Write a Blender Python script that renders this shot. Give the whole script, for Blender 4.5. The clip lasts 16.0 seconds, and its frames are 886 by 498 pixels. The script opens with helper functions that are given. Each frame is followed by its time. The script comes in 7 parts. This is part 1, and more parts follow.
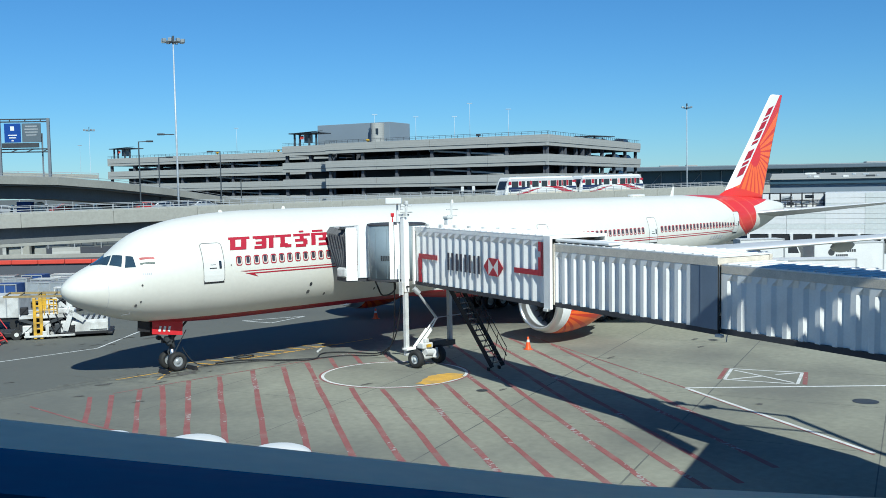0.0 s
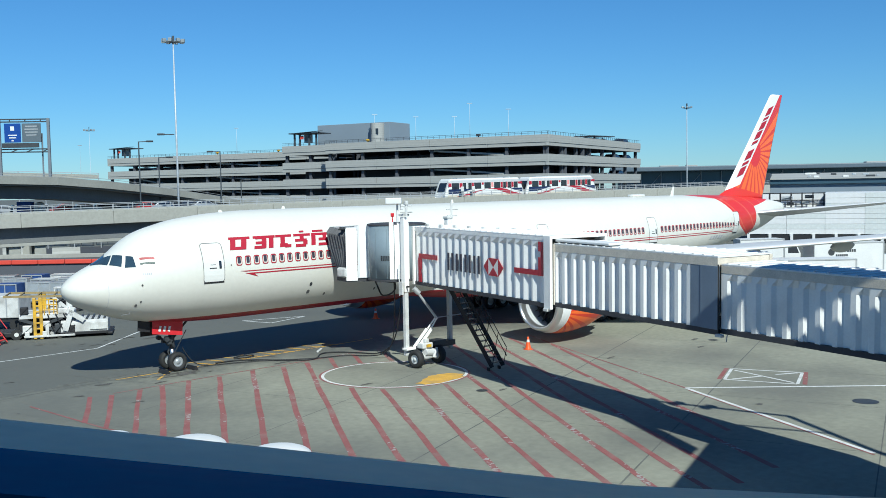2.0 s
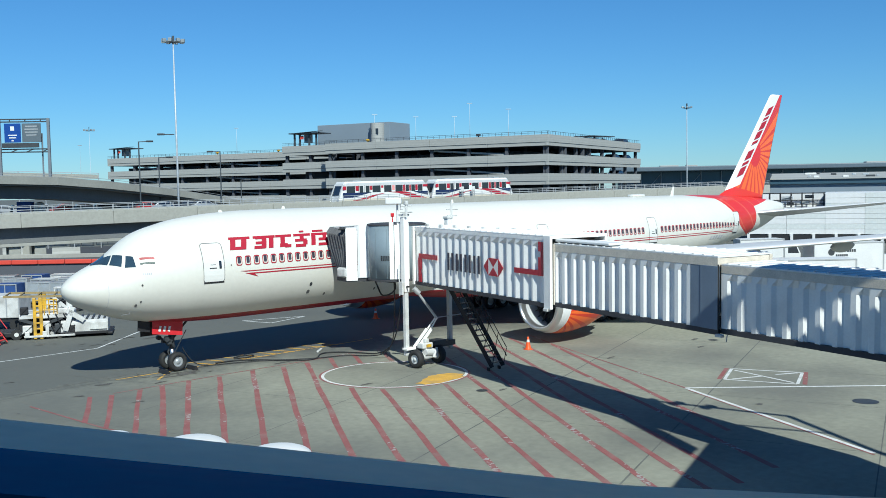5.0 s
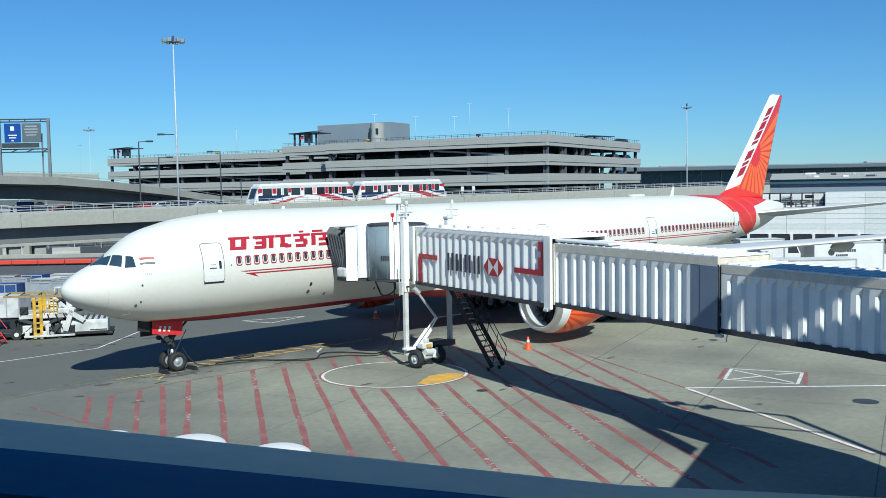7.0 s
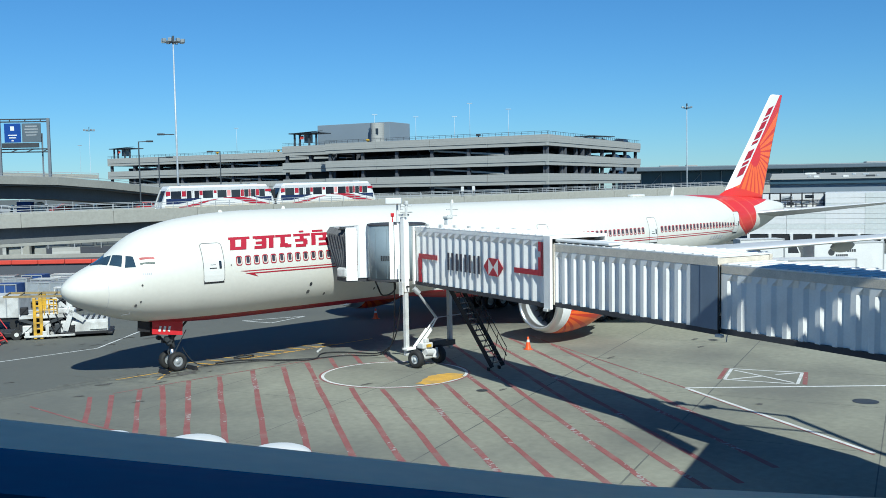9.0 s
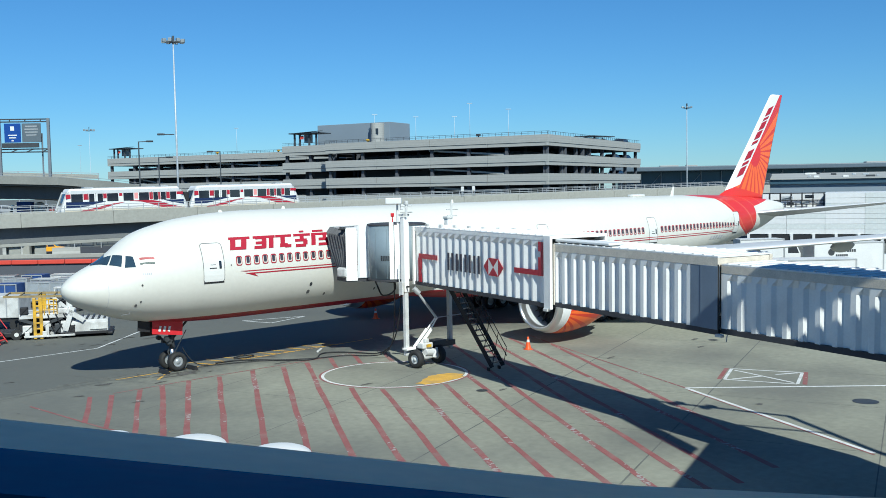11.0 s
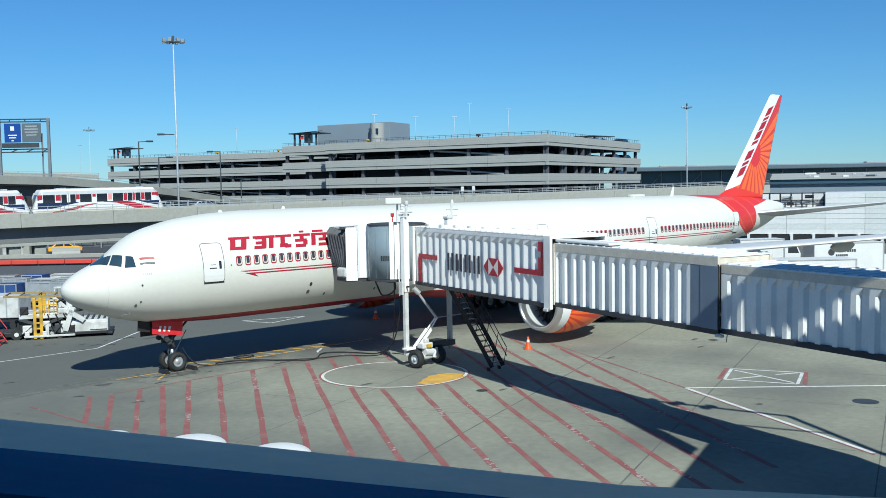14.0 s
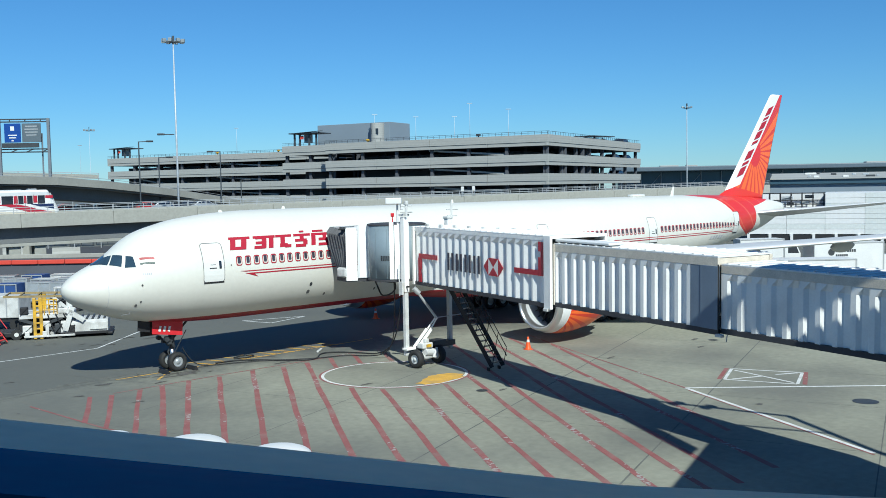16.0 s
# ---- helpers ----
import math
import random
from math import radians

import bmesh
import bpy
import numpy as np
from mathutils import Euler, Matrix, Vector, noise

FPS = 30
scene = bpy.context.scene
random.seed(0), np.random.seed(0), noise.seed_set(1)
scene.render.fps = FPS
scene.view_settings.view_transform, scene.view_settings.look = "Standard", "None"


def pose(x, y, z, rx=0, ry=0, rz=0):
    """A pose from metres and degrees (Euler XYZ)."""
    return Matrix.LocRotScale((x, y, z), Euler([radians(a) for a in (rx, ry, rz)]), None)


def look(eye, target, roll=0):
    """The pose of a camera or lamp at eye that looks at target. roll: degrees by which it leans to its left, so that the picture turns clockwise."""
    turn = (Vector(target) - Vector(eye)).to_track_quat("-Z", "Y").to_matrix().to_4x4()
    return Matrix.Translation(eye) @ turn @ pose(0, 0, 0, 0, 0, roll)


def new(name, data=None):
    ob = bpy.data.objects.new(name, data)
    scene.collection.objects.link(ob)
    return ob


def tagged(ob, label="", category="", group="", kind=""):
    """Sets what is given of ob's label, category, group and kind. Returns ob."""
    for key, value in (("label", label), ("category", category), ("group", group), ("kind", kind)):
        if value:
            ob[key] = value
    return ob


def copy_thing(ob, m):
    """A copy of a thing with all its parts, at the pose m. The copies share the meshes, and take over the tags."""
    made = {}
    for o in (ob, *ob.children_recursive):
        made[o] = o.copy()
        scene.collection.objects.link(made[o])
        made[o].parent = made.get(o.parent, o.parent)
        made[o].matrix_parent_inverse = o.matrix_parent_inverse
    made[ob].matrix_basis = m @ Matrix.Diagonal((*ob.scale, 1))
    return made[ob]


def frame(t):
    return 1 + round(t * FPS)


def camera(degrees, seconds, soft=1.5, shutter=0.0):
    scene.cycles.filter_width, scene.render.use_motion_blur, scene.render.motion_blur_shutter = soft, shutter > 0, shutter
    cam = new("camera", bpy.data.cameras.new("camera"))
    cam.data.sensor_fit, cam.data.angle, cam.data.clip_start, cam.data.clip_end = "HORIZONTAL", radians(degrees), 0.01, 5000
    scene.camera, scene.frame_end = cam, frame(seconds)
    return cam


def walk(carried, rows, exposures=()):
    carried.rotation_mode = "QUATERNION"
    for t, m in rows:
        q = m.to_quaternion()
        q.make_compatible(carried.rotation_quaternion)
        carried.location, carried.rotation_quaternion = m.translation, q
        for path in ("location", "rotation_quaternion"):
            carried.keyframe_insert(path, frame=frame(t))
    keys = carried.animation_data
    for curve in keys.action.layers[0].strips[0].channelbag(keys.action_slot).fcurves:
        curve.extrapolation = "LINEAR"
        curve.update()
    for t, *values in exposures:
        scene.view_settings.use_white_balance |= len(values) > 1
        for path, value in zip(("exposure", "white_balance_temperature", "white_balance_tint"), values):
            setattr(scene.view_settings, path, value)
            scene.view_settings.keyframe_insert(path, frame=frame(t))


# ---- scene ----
EYE = Vector((-19.185, -48.591, 9.770))
AIM = EYE + Vector((math.sin(0.752) * math.cos(0.0647), math.cos(0.752) * math.cos(0.0647), -math.sin(0.0647))) * 50
cam = camera(48.99, 16.0, soft=0.8)
walk(cam, [(0.0, look(EYE, AIM, -1.02)), (16.0, look(EYE, AIM, -1.02))], exposures=[(0.0, 0.0, 5100, 1), (16.0, 0.0, 5100, 1)])

# ---- daylight: clear sky, sun behind the viewer ----
SUN_TO = Vector((-0.48, -1.0, 1.0)).normalized()
world = bpy.data.worlds.new("sky")
scene.world = world
world.use_nodes = True
wn = world.node_tree.nodes
sky = wn.new("ShaderNodeTexSky")
sky.sky_type = "NISHITA"
sky.sun_disc = False
sky.sun_elevation = math.asin(SUN_TO.z)
sky.sun_rotation = math.atan2(SUN_TO.x, SUN_TO.y)
sky.air_density = 1.0
sky.dust_density = 0.0
sky.ozone_density = 5.0
# clear, dry air: a slightly deeper blue
deep = wn.new("ShaderNodeMix")
deep.data_type, deep.blend_type = "RGBA", "MULTIPLY"
deep.inputs["Factor"].default_value = 1
deep.inputs["B"].default_value = (0.755, 0.988, 1.115, 1)
world.node_tree.links.new(sky.outputs[0], deep.inputs["A"])
world.node_tree.links.new(deep.outputs["Result"], wn["Background"].inputs[0])
wn["Background"].inputs[1].default_value = 0.0725
sun = new("sun", bpy.data.lights.new("sun", "SUN"))
sun.data.energy = 5.9
sun.data.angle = radians(0.53)
sun.data.color = (1.0, 0.87, 0.67)
sun.matrix_world = look(SUN_TO * 200, (0, 0, 0))


# ---- materials ----
def mat(name, base, rough=0.6, metal=0.0, var=0.12, scale=1.5, fine=25.0, bump=0.0, spec=0.5, dirt=None, dirt_amt=0.0, coat=0.0):
    """Principled surface with colour varied by a coarse and a fine noise, and a fine bump."""
    m = bpy.data.materials.new(name)
    m.use_nodes = True
    n, l = m.node_tree.nodes, m.node_tree.links
    b = n["Principled BSDF"]
    b.inputs["Roughness"].default_value = rough
    b.inputs["Metallic"].default_value = metal
    b.inputs["Specular IOR Level"].default_value = spec
    b.inputs["Coat Weight"].default_value = coat
    tc = n.new("ShaderNodeTexCoord")
    n1, n2 = n.new("ShaderNodeTexNoise"), n.new("ShaderNodeTexNoise")
    for t, s in ((n1, scale), (n2, fine)):
        t.inputs["Scale"].default_value = s
        t.inputs["Detail"].default_value = 5
        l.new(tc.outputs["Object"], t.inputs["Vector"])
    add = n.new("ShaderNodeMath")
    add.operation = "ADD"
    l.new(n1.outputs["Fac"], add.inputs[0])
    l.new(n2.outputs["Fac"], add.inputs[1])
    rng = n.new("ShaderNodeMapRange")
    rng.inputs[1].default_value, rng.inputs[2].default_value = 0.7, 1.3
    rng.inputs[3].default_value, rng.inputs[4].default_value = 1 - var, 1 + var
    l.new(add.outputs[0], rng.inputs[0])
    mul = n.new("ShaderNodeMix")
    mul.data_type, mul.blend_type = "RGBA", "MULTIPLY"
    mul.inputs["Factor"].default_value = 1
    mul.inputs["A"].default_value = (*base, 1)
    l.new(rng.outputs[0], mul.inputs["B"])
    out = mul.outputs["Result"]
    if dirt:
        n3 = n.new("ShaderNodeTexNoise")
        n3.inputs["Scale"].default_value, n3.inputs["Detail"].default_value = scale * 0.6, 7
        l.new(tc.outputs["Object"], n3.inputs["Vector"])
        r3 = n.new("ShaderNodeMapRange")
        r3.inputs[1].default_value, r3.inputs[2].default_value = 0.48, 0.72
        r3.inputs[3].default_value, r3.inputs[4].default_value = 0, dirt_amt
        l.new(n3.outputs["Fac"], r3.inputs[0])
        mx = n.new("ShaderNodeMix")
        mx.data_type = "RGBA"
        l.new(r3.outputs[0], mx.inputs["Factor"])
        l.new(out, mx.inputs["A"])
        mx.inputs["B"].default_value = (*dirt, 1)
        out = mx.outputs["Result"]
    l.new(out, b.inputs["Base Color"])
    if bump:
        bp = n.new("ShaderNodeBump")
        bp.inputs["Strength"].default_value = bump
        bp.inputs["Distance"].default_value = 0.02
        l.new(n2.outputs["Fac"], bp.inputs["Height"])
        l.new(bp.outputs[0], b.inputs["Normal"])
    return m


class Graph:
    """Small arithmetic on node sockets, for painted liveries."""

    def __init__(self, m):
        self.m, self.n, self.l = m, m.node_tree.nodes, m.node_tree.links
        self.b = self.n["Principled BSDF"]
        tc = self.n.new("ShaderNodeTexCoord")
        sp = self.n.new("ShaderNodeSeparateXYZ")
        self.l.new(tc.outputs["Object"], sp.inputs[0])
        self.x, self.y, self.z = sp.outputs

    def op(self, kind, *a):
        nd = self.n.new("ShaderNodeMath")
        nd.operation = kind
        for i, v in enumerate(a):
            if isinstance(v, (int, float)):
                nd.inputs[i].default_value = v
            else:
                self.l.new(v, nd.inputs[i])
        return nd.outputs[0]

    def over(self, under, colour, mask):
        mx = self.n.new("ShaderNodeMix")
        mx.data_type = "RGBA"
        self.l.new(mask, mx.inputs["Factor"])
        if isinstance(under, tuple):
            mx.inputs["A"].default_value = (*under, 1)
        else:
            self.l.new(under, mx.inputs["A"])
        if isinstance(colour, tuple):
            mx.inputs["B"].default_value = (*colour, 1)
        else:
            self.l.new(colour, mx.inputs["B"])
        return mx.outputs["Result"]

    def base(self):
        return self.b.inputs["Base Color"].links[0].from_socket

    def paint(self, socket):
        self.l.new(socket, self.b.inputs["Base Color"])


RED = (0.55, 0.022, 0.03)
M_WHITE = mat("aircraft_white", (0.74, 0.735, 0.69), 0.32, var=0.03, scale=0.4, fine=6, coat=0.3)
M_RED = mat("red_paint", RED, 0.4, var=0.08)
M_REDTXT = mat("red_marking", (0.37, 0.012, 0.03), 0.45, var=0.05)
M_DARKGLASS = mat("dark_glazing", (0.02, 0.025, 0.035), 0.06, var=0.1, spec=0.8)
M_WINDOWPANE = mat("cabin_pane", (0.05, 0.045, 0.06), 0.12, var=0.3, scale=0.9)
M_GREYLINE = mat("seam_grey", (0.12, 0.12, 0.12), 0.6)
M_METAL = mat("bare_metal", (0.72, 0.72, 0.72), 0.28, 0.9, var=0.08)
M_WING = mat("wing_grey", (0.52, 0.53, 0.54), 0.6, var=0.07, scale=0.5)
M_LEAD = mat("leading_edge_metal", (0.80, 0.80, 0.79), 0.5, 0.35, var=0.05)
M_DARK = mat("dark_rubber_metal", (0.018, 0.018, 0.02), 0.6, var=0.2)
M_TYRE = mat("tyre_rubber", (0.02, 0.02, 0.02), 0.75, var=0.25, fine=40, bump=0.2)
M_STEEL = mat("dark_steel", (0.06, 0.065, 0.07), 0.5, 0.3, var=0.2)
M_BRIDGE = mat("bridge_white", (0.90, 0.885, 0.84), 0.45, var=0.05, scale=0.9, fine=14, dirt=(0.55, 0.51, 0.45), dirt_amt=0.3)
M_ROOF = mat("bridge_roof_white", (0.74, 0.74, 0.72), 0.6, var=0.06, scale=0.6, dirt=(0.5, 0.46, 0.4), dirt_amt=0.4)
M_BEIGE = mat("weathered_trim", (0.64, 0.58, 0.48), 0.6, var=0.15, scale=3)
M_BLUEGREY = mat("blue_grey_panel", (0.22, 0.27, 0.30), 0.5, var=0.08)
# bridge white with its shade put into the colour as blue-grey
M_SHADEEND = mat("shaded_end_panel", (0.17, 0.21, 0.27), 0.5, var=0.1)
M_UNDER = mat("under_frame", (0.05, 0.05, 0.055), 0.7, var=0.2)
M_BELLOWS = mat("bellows_fabric", (0.10, 0.10, 0.105), 0.85, var=0.25, fine=18, bump=0.3)
M_CONC = mat("viaduct_concrete", (0.33, 0.326, 0.285), 0.85, var=0.10, scale=0.25, fine=4, bump=0.2, dirt=(0.22, 0.21, 0.19), dirt_amt=0.5)
# viaduct concrete again, darkened for the shade under decks; also on the parking deck
M_CONCD = mat("shade_dark_concrete", (0.15, 0.155, 0.155), 0.85, var=0.12, scale=0.3, fine=5, bump=0.2)
M_GARAGE = mat("garage_concrete", (0.37, 0.37, 0.345), 0.85, var=0.06, scale=0.15, fine=2, dirt=(0.33, 0.33, 0.31), dirt_amt=0.5)
# garage concrete darkened to paint the shade inside the decks; reused for barrier base
M_INNER = mat("garage_inner_shade", (0.085, 0.09, 0.105), 0.9, var=0.2, scale=0.2)
M_GREYBLD = mat("grey_cladding", (0.22, 0.26, 0.30), 0.6, var=0.05, scale=0.2)
M_RAIL = mat("galvanised_rail", (0.45, 0.46, 0.46), 0.5, 0.4, var=0.1)
M_POLE = mat("pole_grey", (0.33, 0.36, 0.39), 0.5, 0.2, var=0.1)
M_POLED = mat("pole_dark", (0.07, 0.08, 0.09), 0.5, 0.2, var=0.1)
M_TRAIN = mat("train_white", (0.72, 0.72, 0.70), 0.4, var=0.05, scale=0.6)
M_NAVY = mat("train_navy", (0.014, 0.026, 0.085), 0.35)
M_SIGNBLUE = mat("sign_blue", (0.008, 0.05, 0.26), 0.5, var=0.05)
M_SIGNGREY = mat("sign_back", (0.30, 0.33, 0.34), 0.5, 0.3, var=0.1)
M_SIDING = mat("white_siding", (0.68, 0.68, 0.67), 0.6, var=0.06, scale=0.2, fine=2)
M_SIDING2 = mat("white_siding_worn", (0.60, 0.62, 0.60), 0.6, var=0.08, scale=0.4, fine=3)
M_HALL = mat("hall_glass", (0.05, 0.09, 0.125), 0.25, var=0.2, scale=0.1)
M_YELLOW = mat("yellow_paint", (0.62, 0.37, 0.02), 0.5, var=0.2, scale=2.5, dirt=(0.14, 0.11, 0.06), dirt_amt=0.7)
M_TIMBER = mat("ochre_frame", (0.28, 0.21, 0.09), 0.7, var=0.25, scale=3)
M_TAXI = mat("taxi_yellow", (0.80, 0.38, 0.01), 0.35, var=0.05)
M_WPAINT = mat("line_white", (0.66, 0.66, 0.63), 0.8, var=0.15, scale=2, fine=20, dirt=(0.3, 0.3, 0.28), dirt_amt=0.55)
M_YPAINT = mat("line_yellow", (0.62, 0.36, 0.05), 0.8, var=0.15, scale=2, dirt=(0.3, 0.25, 0.15), dirt_amt=0.6)
M_RPAINT = mat("line_red", (0.25, 0.092, 0.085), 0.8, var=0.16, scale=1.2, fine=14, dirt=(0.26, 0.20, 0.17), dirt_amt=0.65)
M_CONE = mat("cone_orange", (0.85, 0.10, 0.01), 0.5)
M_BARRED = mat("barrier_red", (0.55, 0.06, 0.035), 0.6, var=0.12, scale=0.4)
M_EQUIP = mat("equipment_white", (0.60, 0.60, 0.575), 0.5, var=0.16, scale=1.5, dirt=(0.2, 0.185, 0.16), dirt_amt=0.7)
M_TRUCK = mat("truck_white", (0.66, 0.66, 0.645), 0.45, var=0.06, scale=0.7, fine=8, dirt=(0.45, 0.43, 0.39), dirt_amt=0.25)
M_ULD = mat("container_aluminium", (0.45, 0.47, 0.48), 0.4, 0.5, var=0.15, scale=1.2)
M_BLUETARP = mat("blue_tarp", (0.03, 0.07, 0.22), 0.6, var=0.15)
M_SILL = mat("sill_painted_metal", (0.92, 0.74, 0.50), 0.6, var=0.06, scale=3)
M_SILLD = mat("sill_dark_face", (0.002, 0.12, 0.27), 0.8, var=0.08, scale=3, spec=0.05)


# horizontal form lines in the garage bands, groove shade painted as darker stripes
gg = Graph(M_GARAGE)
groove = gg.op("GREATER_THAN", gg.op("SINE", gg.op("MULTIPLY", gg.z, 15.0)), 0.55)
gg.paint(gg.over(gg.base(), (0.27, 0.275, 0.265), gg.op("MULTIPLY", groove, 0.28)))

# worn-through flecks in the red ground paint
g0 = M_RPAINT.node_tree
fl_ = g0.nodes.new("ShaderNodeTexNoise")
fl_.inputs["Scale"].default_value, fl_.inputs["Detail"].default_value = 4.5, 3
tc_ = g0.nodes.new("ShaderNodeTexCoord")
g0.links.new(tc_.outputs["Object"], fl_.inputs["Vector"])
big_ = g0.nodes.new("ShaderNodeTexNoise")
big_.inputs["Scale"].default_value = 0.35
g0.links.new(tc_.outputs["Object"], big_.inputs["Vector"])
sum_ = g0.nodes.new("ShaderNodeMath")
sum_.operation = "ADD"
g0.links.new(fl_.outputs["Fac"], sum_.inputs[0])
g0.links.new(big_.outputs["Fac"], sum_.inputs[1])
cut_ = g0.nodes.new("ShaderNodeMath")
cut_.operation = "GREATER_THAN"
cut_.inputs[1].default_value = 1.2
g0.links.new(sum_.outputs[0], cut_.inputs[0])
mix_ = g0.nodes.new("ShaderNodeMix")
mix_.data_type = "RGBA"
pb_ = g0.nodes["Principled BSDF"]
g0.links.new(cut_.outputs[0], mix_.inputs["Factor"])
g0.links.new(pb_.inputs["Base Color"].links[0].from_socket, mix_.inputs["A"])
mix_.inputs["B"].default_value = (0.34, 0.32, 0.30, 1)
g0.links.new(mix_.outputs["Result"], pb_.inputs["Base Color"])


# ---- mesh helpers ----
def link_mesh(name, bm, material, parent=None, label="", smooth=False):
    me = bpy.data.meshes.new(name)
    bmesh.ops.recalc_face_normals(bm, faces=bm.faces)
    bm.to_mesh(me)
    bm.free()
    for mm in material if isinstance(material, (list, tuple)) else [material]:
        me.materials.append(mm)
    if smooth:
        for p in me.polygons:
            p.use_smooth = True
    ob = new(name, me)
    if parent:
        ob.parent = parent
    if label:
        ob["label"] = label
    return ob


def part(name, bm, material, parent, label="", smooth=False):
    return link_mesh(name, bm, material, parent, label, smooth)


def thing(name, m, label, category, group="", kind=""):
    ob = new(name)
    ob.empty_display_size = 0.2
    ob.matrix_world = m
    return tagged(ob, label, category, group, kind)


def share(ob, m, parent):
    """Another object on the same mesh, under the same thing."""
    o = ob.copy()
    scene.collection.objects.link(o)
    o.parent = parent
    o.matrix_basis = m
    return o


def box(bm, c, s, bevel=0.0, rz=0.0, m=None, mi=0):
    mm = Matrix.Translation(c) @ Matrix.Rotation(radians(rz), 4, "Z") @ Matrix.Diagonal((*s, 1))
    if m is not None:
        mm = m @ mm
    r = bmesh.ops.create_cube(bm, size=1, matrix=mm)
    if mi:
        for f in {f for v in r["verts"] for f in v.link_faces}:
            f.material_index = mi
    if bevel:
        bmesh.ops.bevel(bm, geom=list({e for v in r["verts"] for e in v.link_edges}), offset=bevel, segments=2, affect="EDGES", profile=0.5)
    return bm


def rod(bm, a, b, r, seg=10, r2=None, caps=True):
    a, b = Vector(a), Vector(b)
    d = b - a
    mm = Matrix.Translation((a + b) / 2) @ d.to_track_quat("Z", "Y").to_matrix().to_4x4()
    bmesh.ops.create_cone(bm, cap_ends=caps, segments=seg, radius1=r, radius2=r if r2 is None else r2, depth=d.length, matrix=mm)
    return bm


def beam(bm, a, b, w, h):
    a, b = Vector(a), Vector(b)
    d = b - a
    mm = Matrix.Translation((a + b) / 2) @ d.to_track_quat("X", "Z").to_matrix().to_4x4() @ Matrix.Diagonal((d.length, w, h, 1))
    bmesh.ops.create_cube(bm, size=1, matrix=mm)
    return bm


def loft(bm, rings, closed=True, cap=True, mi=None):
    vs = [[bm.verts.new(p) for p in r] for r in rings]
    n = len(vs[0])
    for i in range(len(vs) - 1):
        for j in range(n if closed else n - 1):
            k = (j + 1) % n
            f = bm.faces.new((vs[i][j], vs[i][k], vs[i + 1][k], vs[i + 1][j]))
            if mi:
                f.material_index = mi(i, j)
    if cap and closed:
        bm.faces.new(vs[0])
        bm.faces.new(vs[-1][::-1])
    return bm


def lathe(bm, profile, axis_m, seg=32):
    """Profile of (along, radius) turned round the x axis of axis_m."""
    rings = [[axis_m @ Vector((a, r * math.cos(t), r * math.sin(t))) for t in np.linspace(0, 2 * math.pi, seg, endpoint=False)] for a, r in profile]
    return loft(bm, rings, cap=False)


def slab(bm, pts, z0, z1):
    lo = [bm.verts.new((p[0], p[1], z0)) for p in pts]
    hi = [bm.verts.new((p[0], p[1], z1)) for p in pts]
    bm.faces.new(lo)
    bm.faces.new(hi)
    for i in range(len(pts)):
        k = (i + 1) % len(pts)
        bm.faces.new((lo[i], lo[k], hi[k], hi[i]))
    return bm


def NB():
    return bmesh.new()


I4 = Matrix.Identity(4)
BLOCKS = {}


def piece(name, c, s, material, parent, bevel=0.02, label="", rz=0.0):
    """One box-shaped piece of a thing; alike pieces share their mesh."""
    key = (tuple(round(v, 3) for v in s), material.name, bevel, name)
    if key not in BLOCKS:
        bm = bmesh.new()
        box(bm, (0, 0, 0), s, bevel)
        BLOCKS[key] = link_mesh(name, bm, material, parent, label)
        o = BLOCKS[key]
    else:
        o = BLOCKS[key].copy()
        scene.collection.objects.link(o)
        o.parent = parent
    o.matrix_basis = Matrix.Translation(c) @ Matrix.Rotation(radians(rz), 4, "Z")
    return o



# ---- apron ----
M_APRON = mat("apron_concrete", (0.268, 0.266, 0.205), 0.85, var=0.15, scale=0.16, fine=3.0, bump=0.25, dirt=(0.115, 0.115, 0.105), dirt_amt=0.75)
g = Graph(M_APRON)
# slab-wise tint and fine stains
vor = g.n.new("ShaderNodeTexNoise")
vor.inputs["Scale"].default_value, vor.inputs["Detail"].default_value, vor.inputs["Roughness"].default_value = 0.9, 9, 0.75
tcx = g.n.new("ShaderNodeTexCoord")
g.l.new(tcx.outputs["Object"], vor.inputs["Vector"])
stain = g.op("MULTIPLY", g.op("GREATER_THAN", vor.outputs["Fac"], 0.66), 0.35)
g.paint(g.over(g.base(), (0.10, 0.10, 0.095), stain))
# darker paving tone along the stand's centre line and beyond the nose
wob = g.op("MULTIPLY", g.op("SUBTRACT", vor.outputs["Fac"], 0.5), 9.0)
dark_y = g.op("MINIMUM", g.op("MAXIMUM", g.op("DIVIDE", g.op("ADD", g.op("ADD", g.y, 4.0), wob), 4.5), 0.0), 1.0)
dark_x = g.op("MINIMUM", g.op("MAXIMUM", g.op("DIVIDE", g.op("SUBTRACT", g.op("ADD", 7.0, wob), g.x), 12.0), 0.0), 0.75)
g.paint(g.over(g.base(), (0.098, 0.102, 0.093), g.op("MULTIPLY", g.op("MAXIMUM", dark_y, dark_x), 0.85)))
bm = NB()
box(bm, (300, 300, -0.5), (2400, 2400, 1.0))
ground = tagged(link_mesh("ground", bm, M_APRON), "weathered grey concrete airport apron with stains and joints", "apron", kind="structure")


def marking(name, bm, material, label, category="marking"):
    return tagged(link_mesh(name, bm, material), label, category, kind="structure")


def strip(bm, a, b, w, z=0.006):
    a, b = Vector((a[0], a[1], 0)), Vector((b[0], b[1], 0))
    d = (b - a).normalized()
    s = Vector((-d.y, d.x, 0)) * w / 2
    bm.faces.new([bm.verts.new((p.x, p.y, z)) for p in (a - s, b - s, b + s, a + s)])


CIRC = Vector((13.31, -9.99, 0))
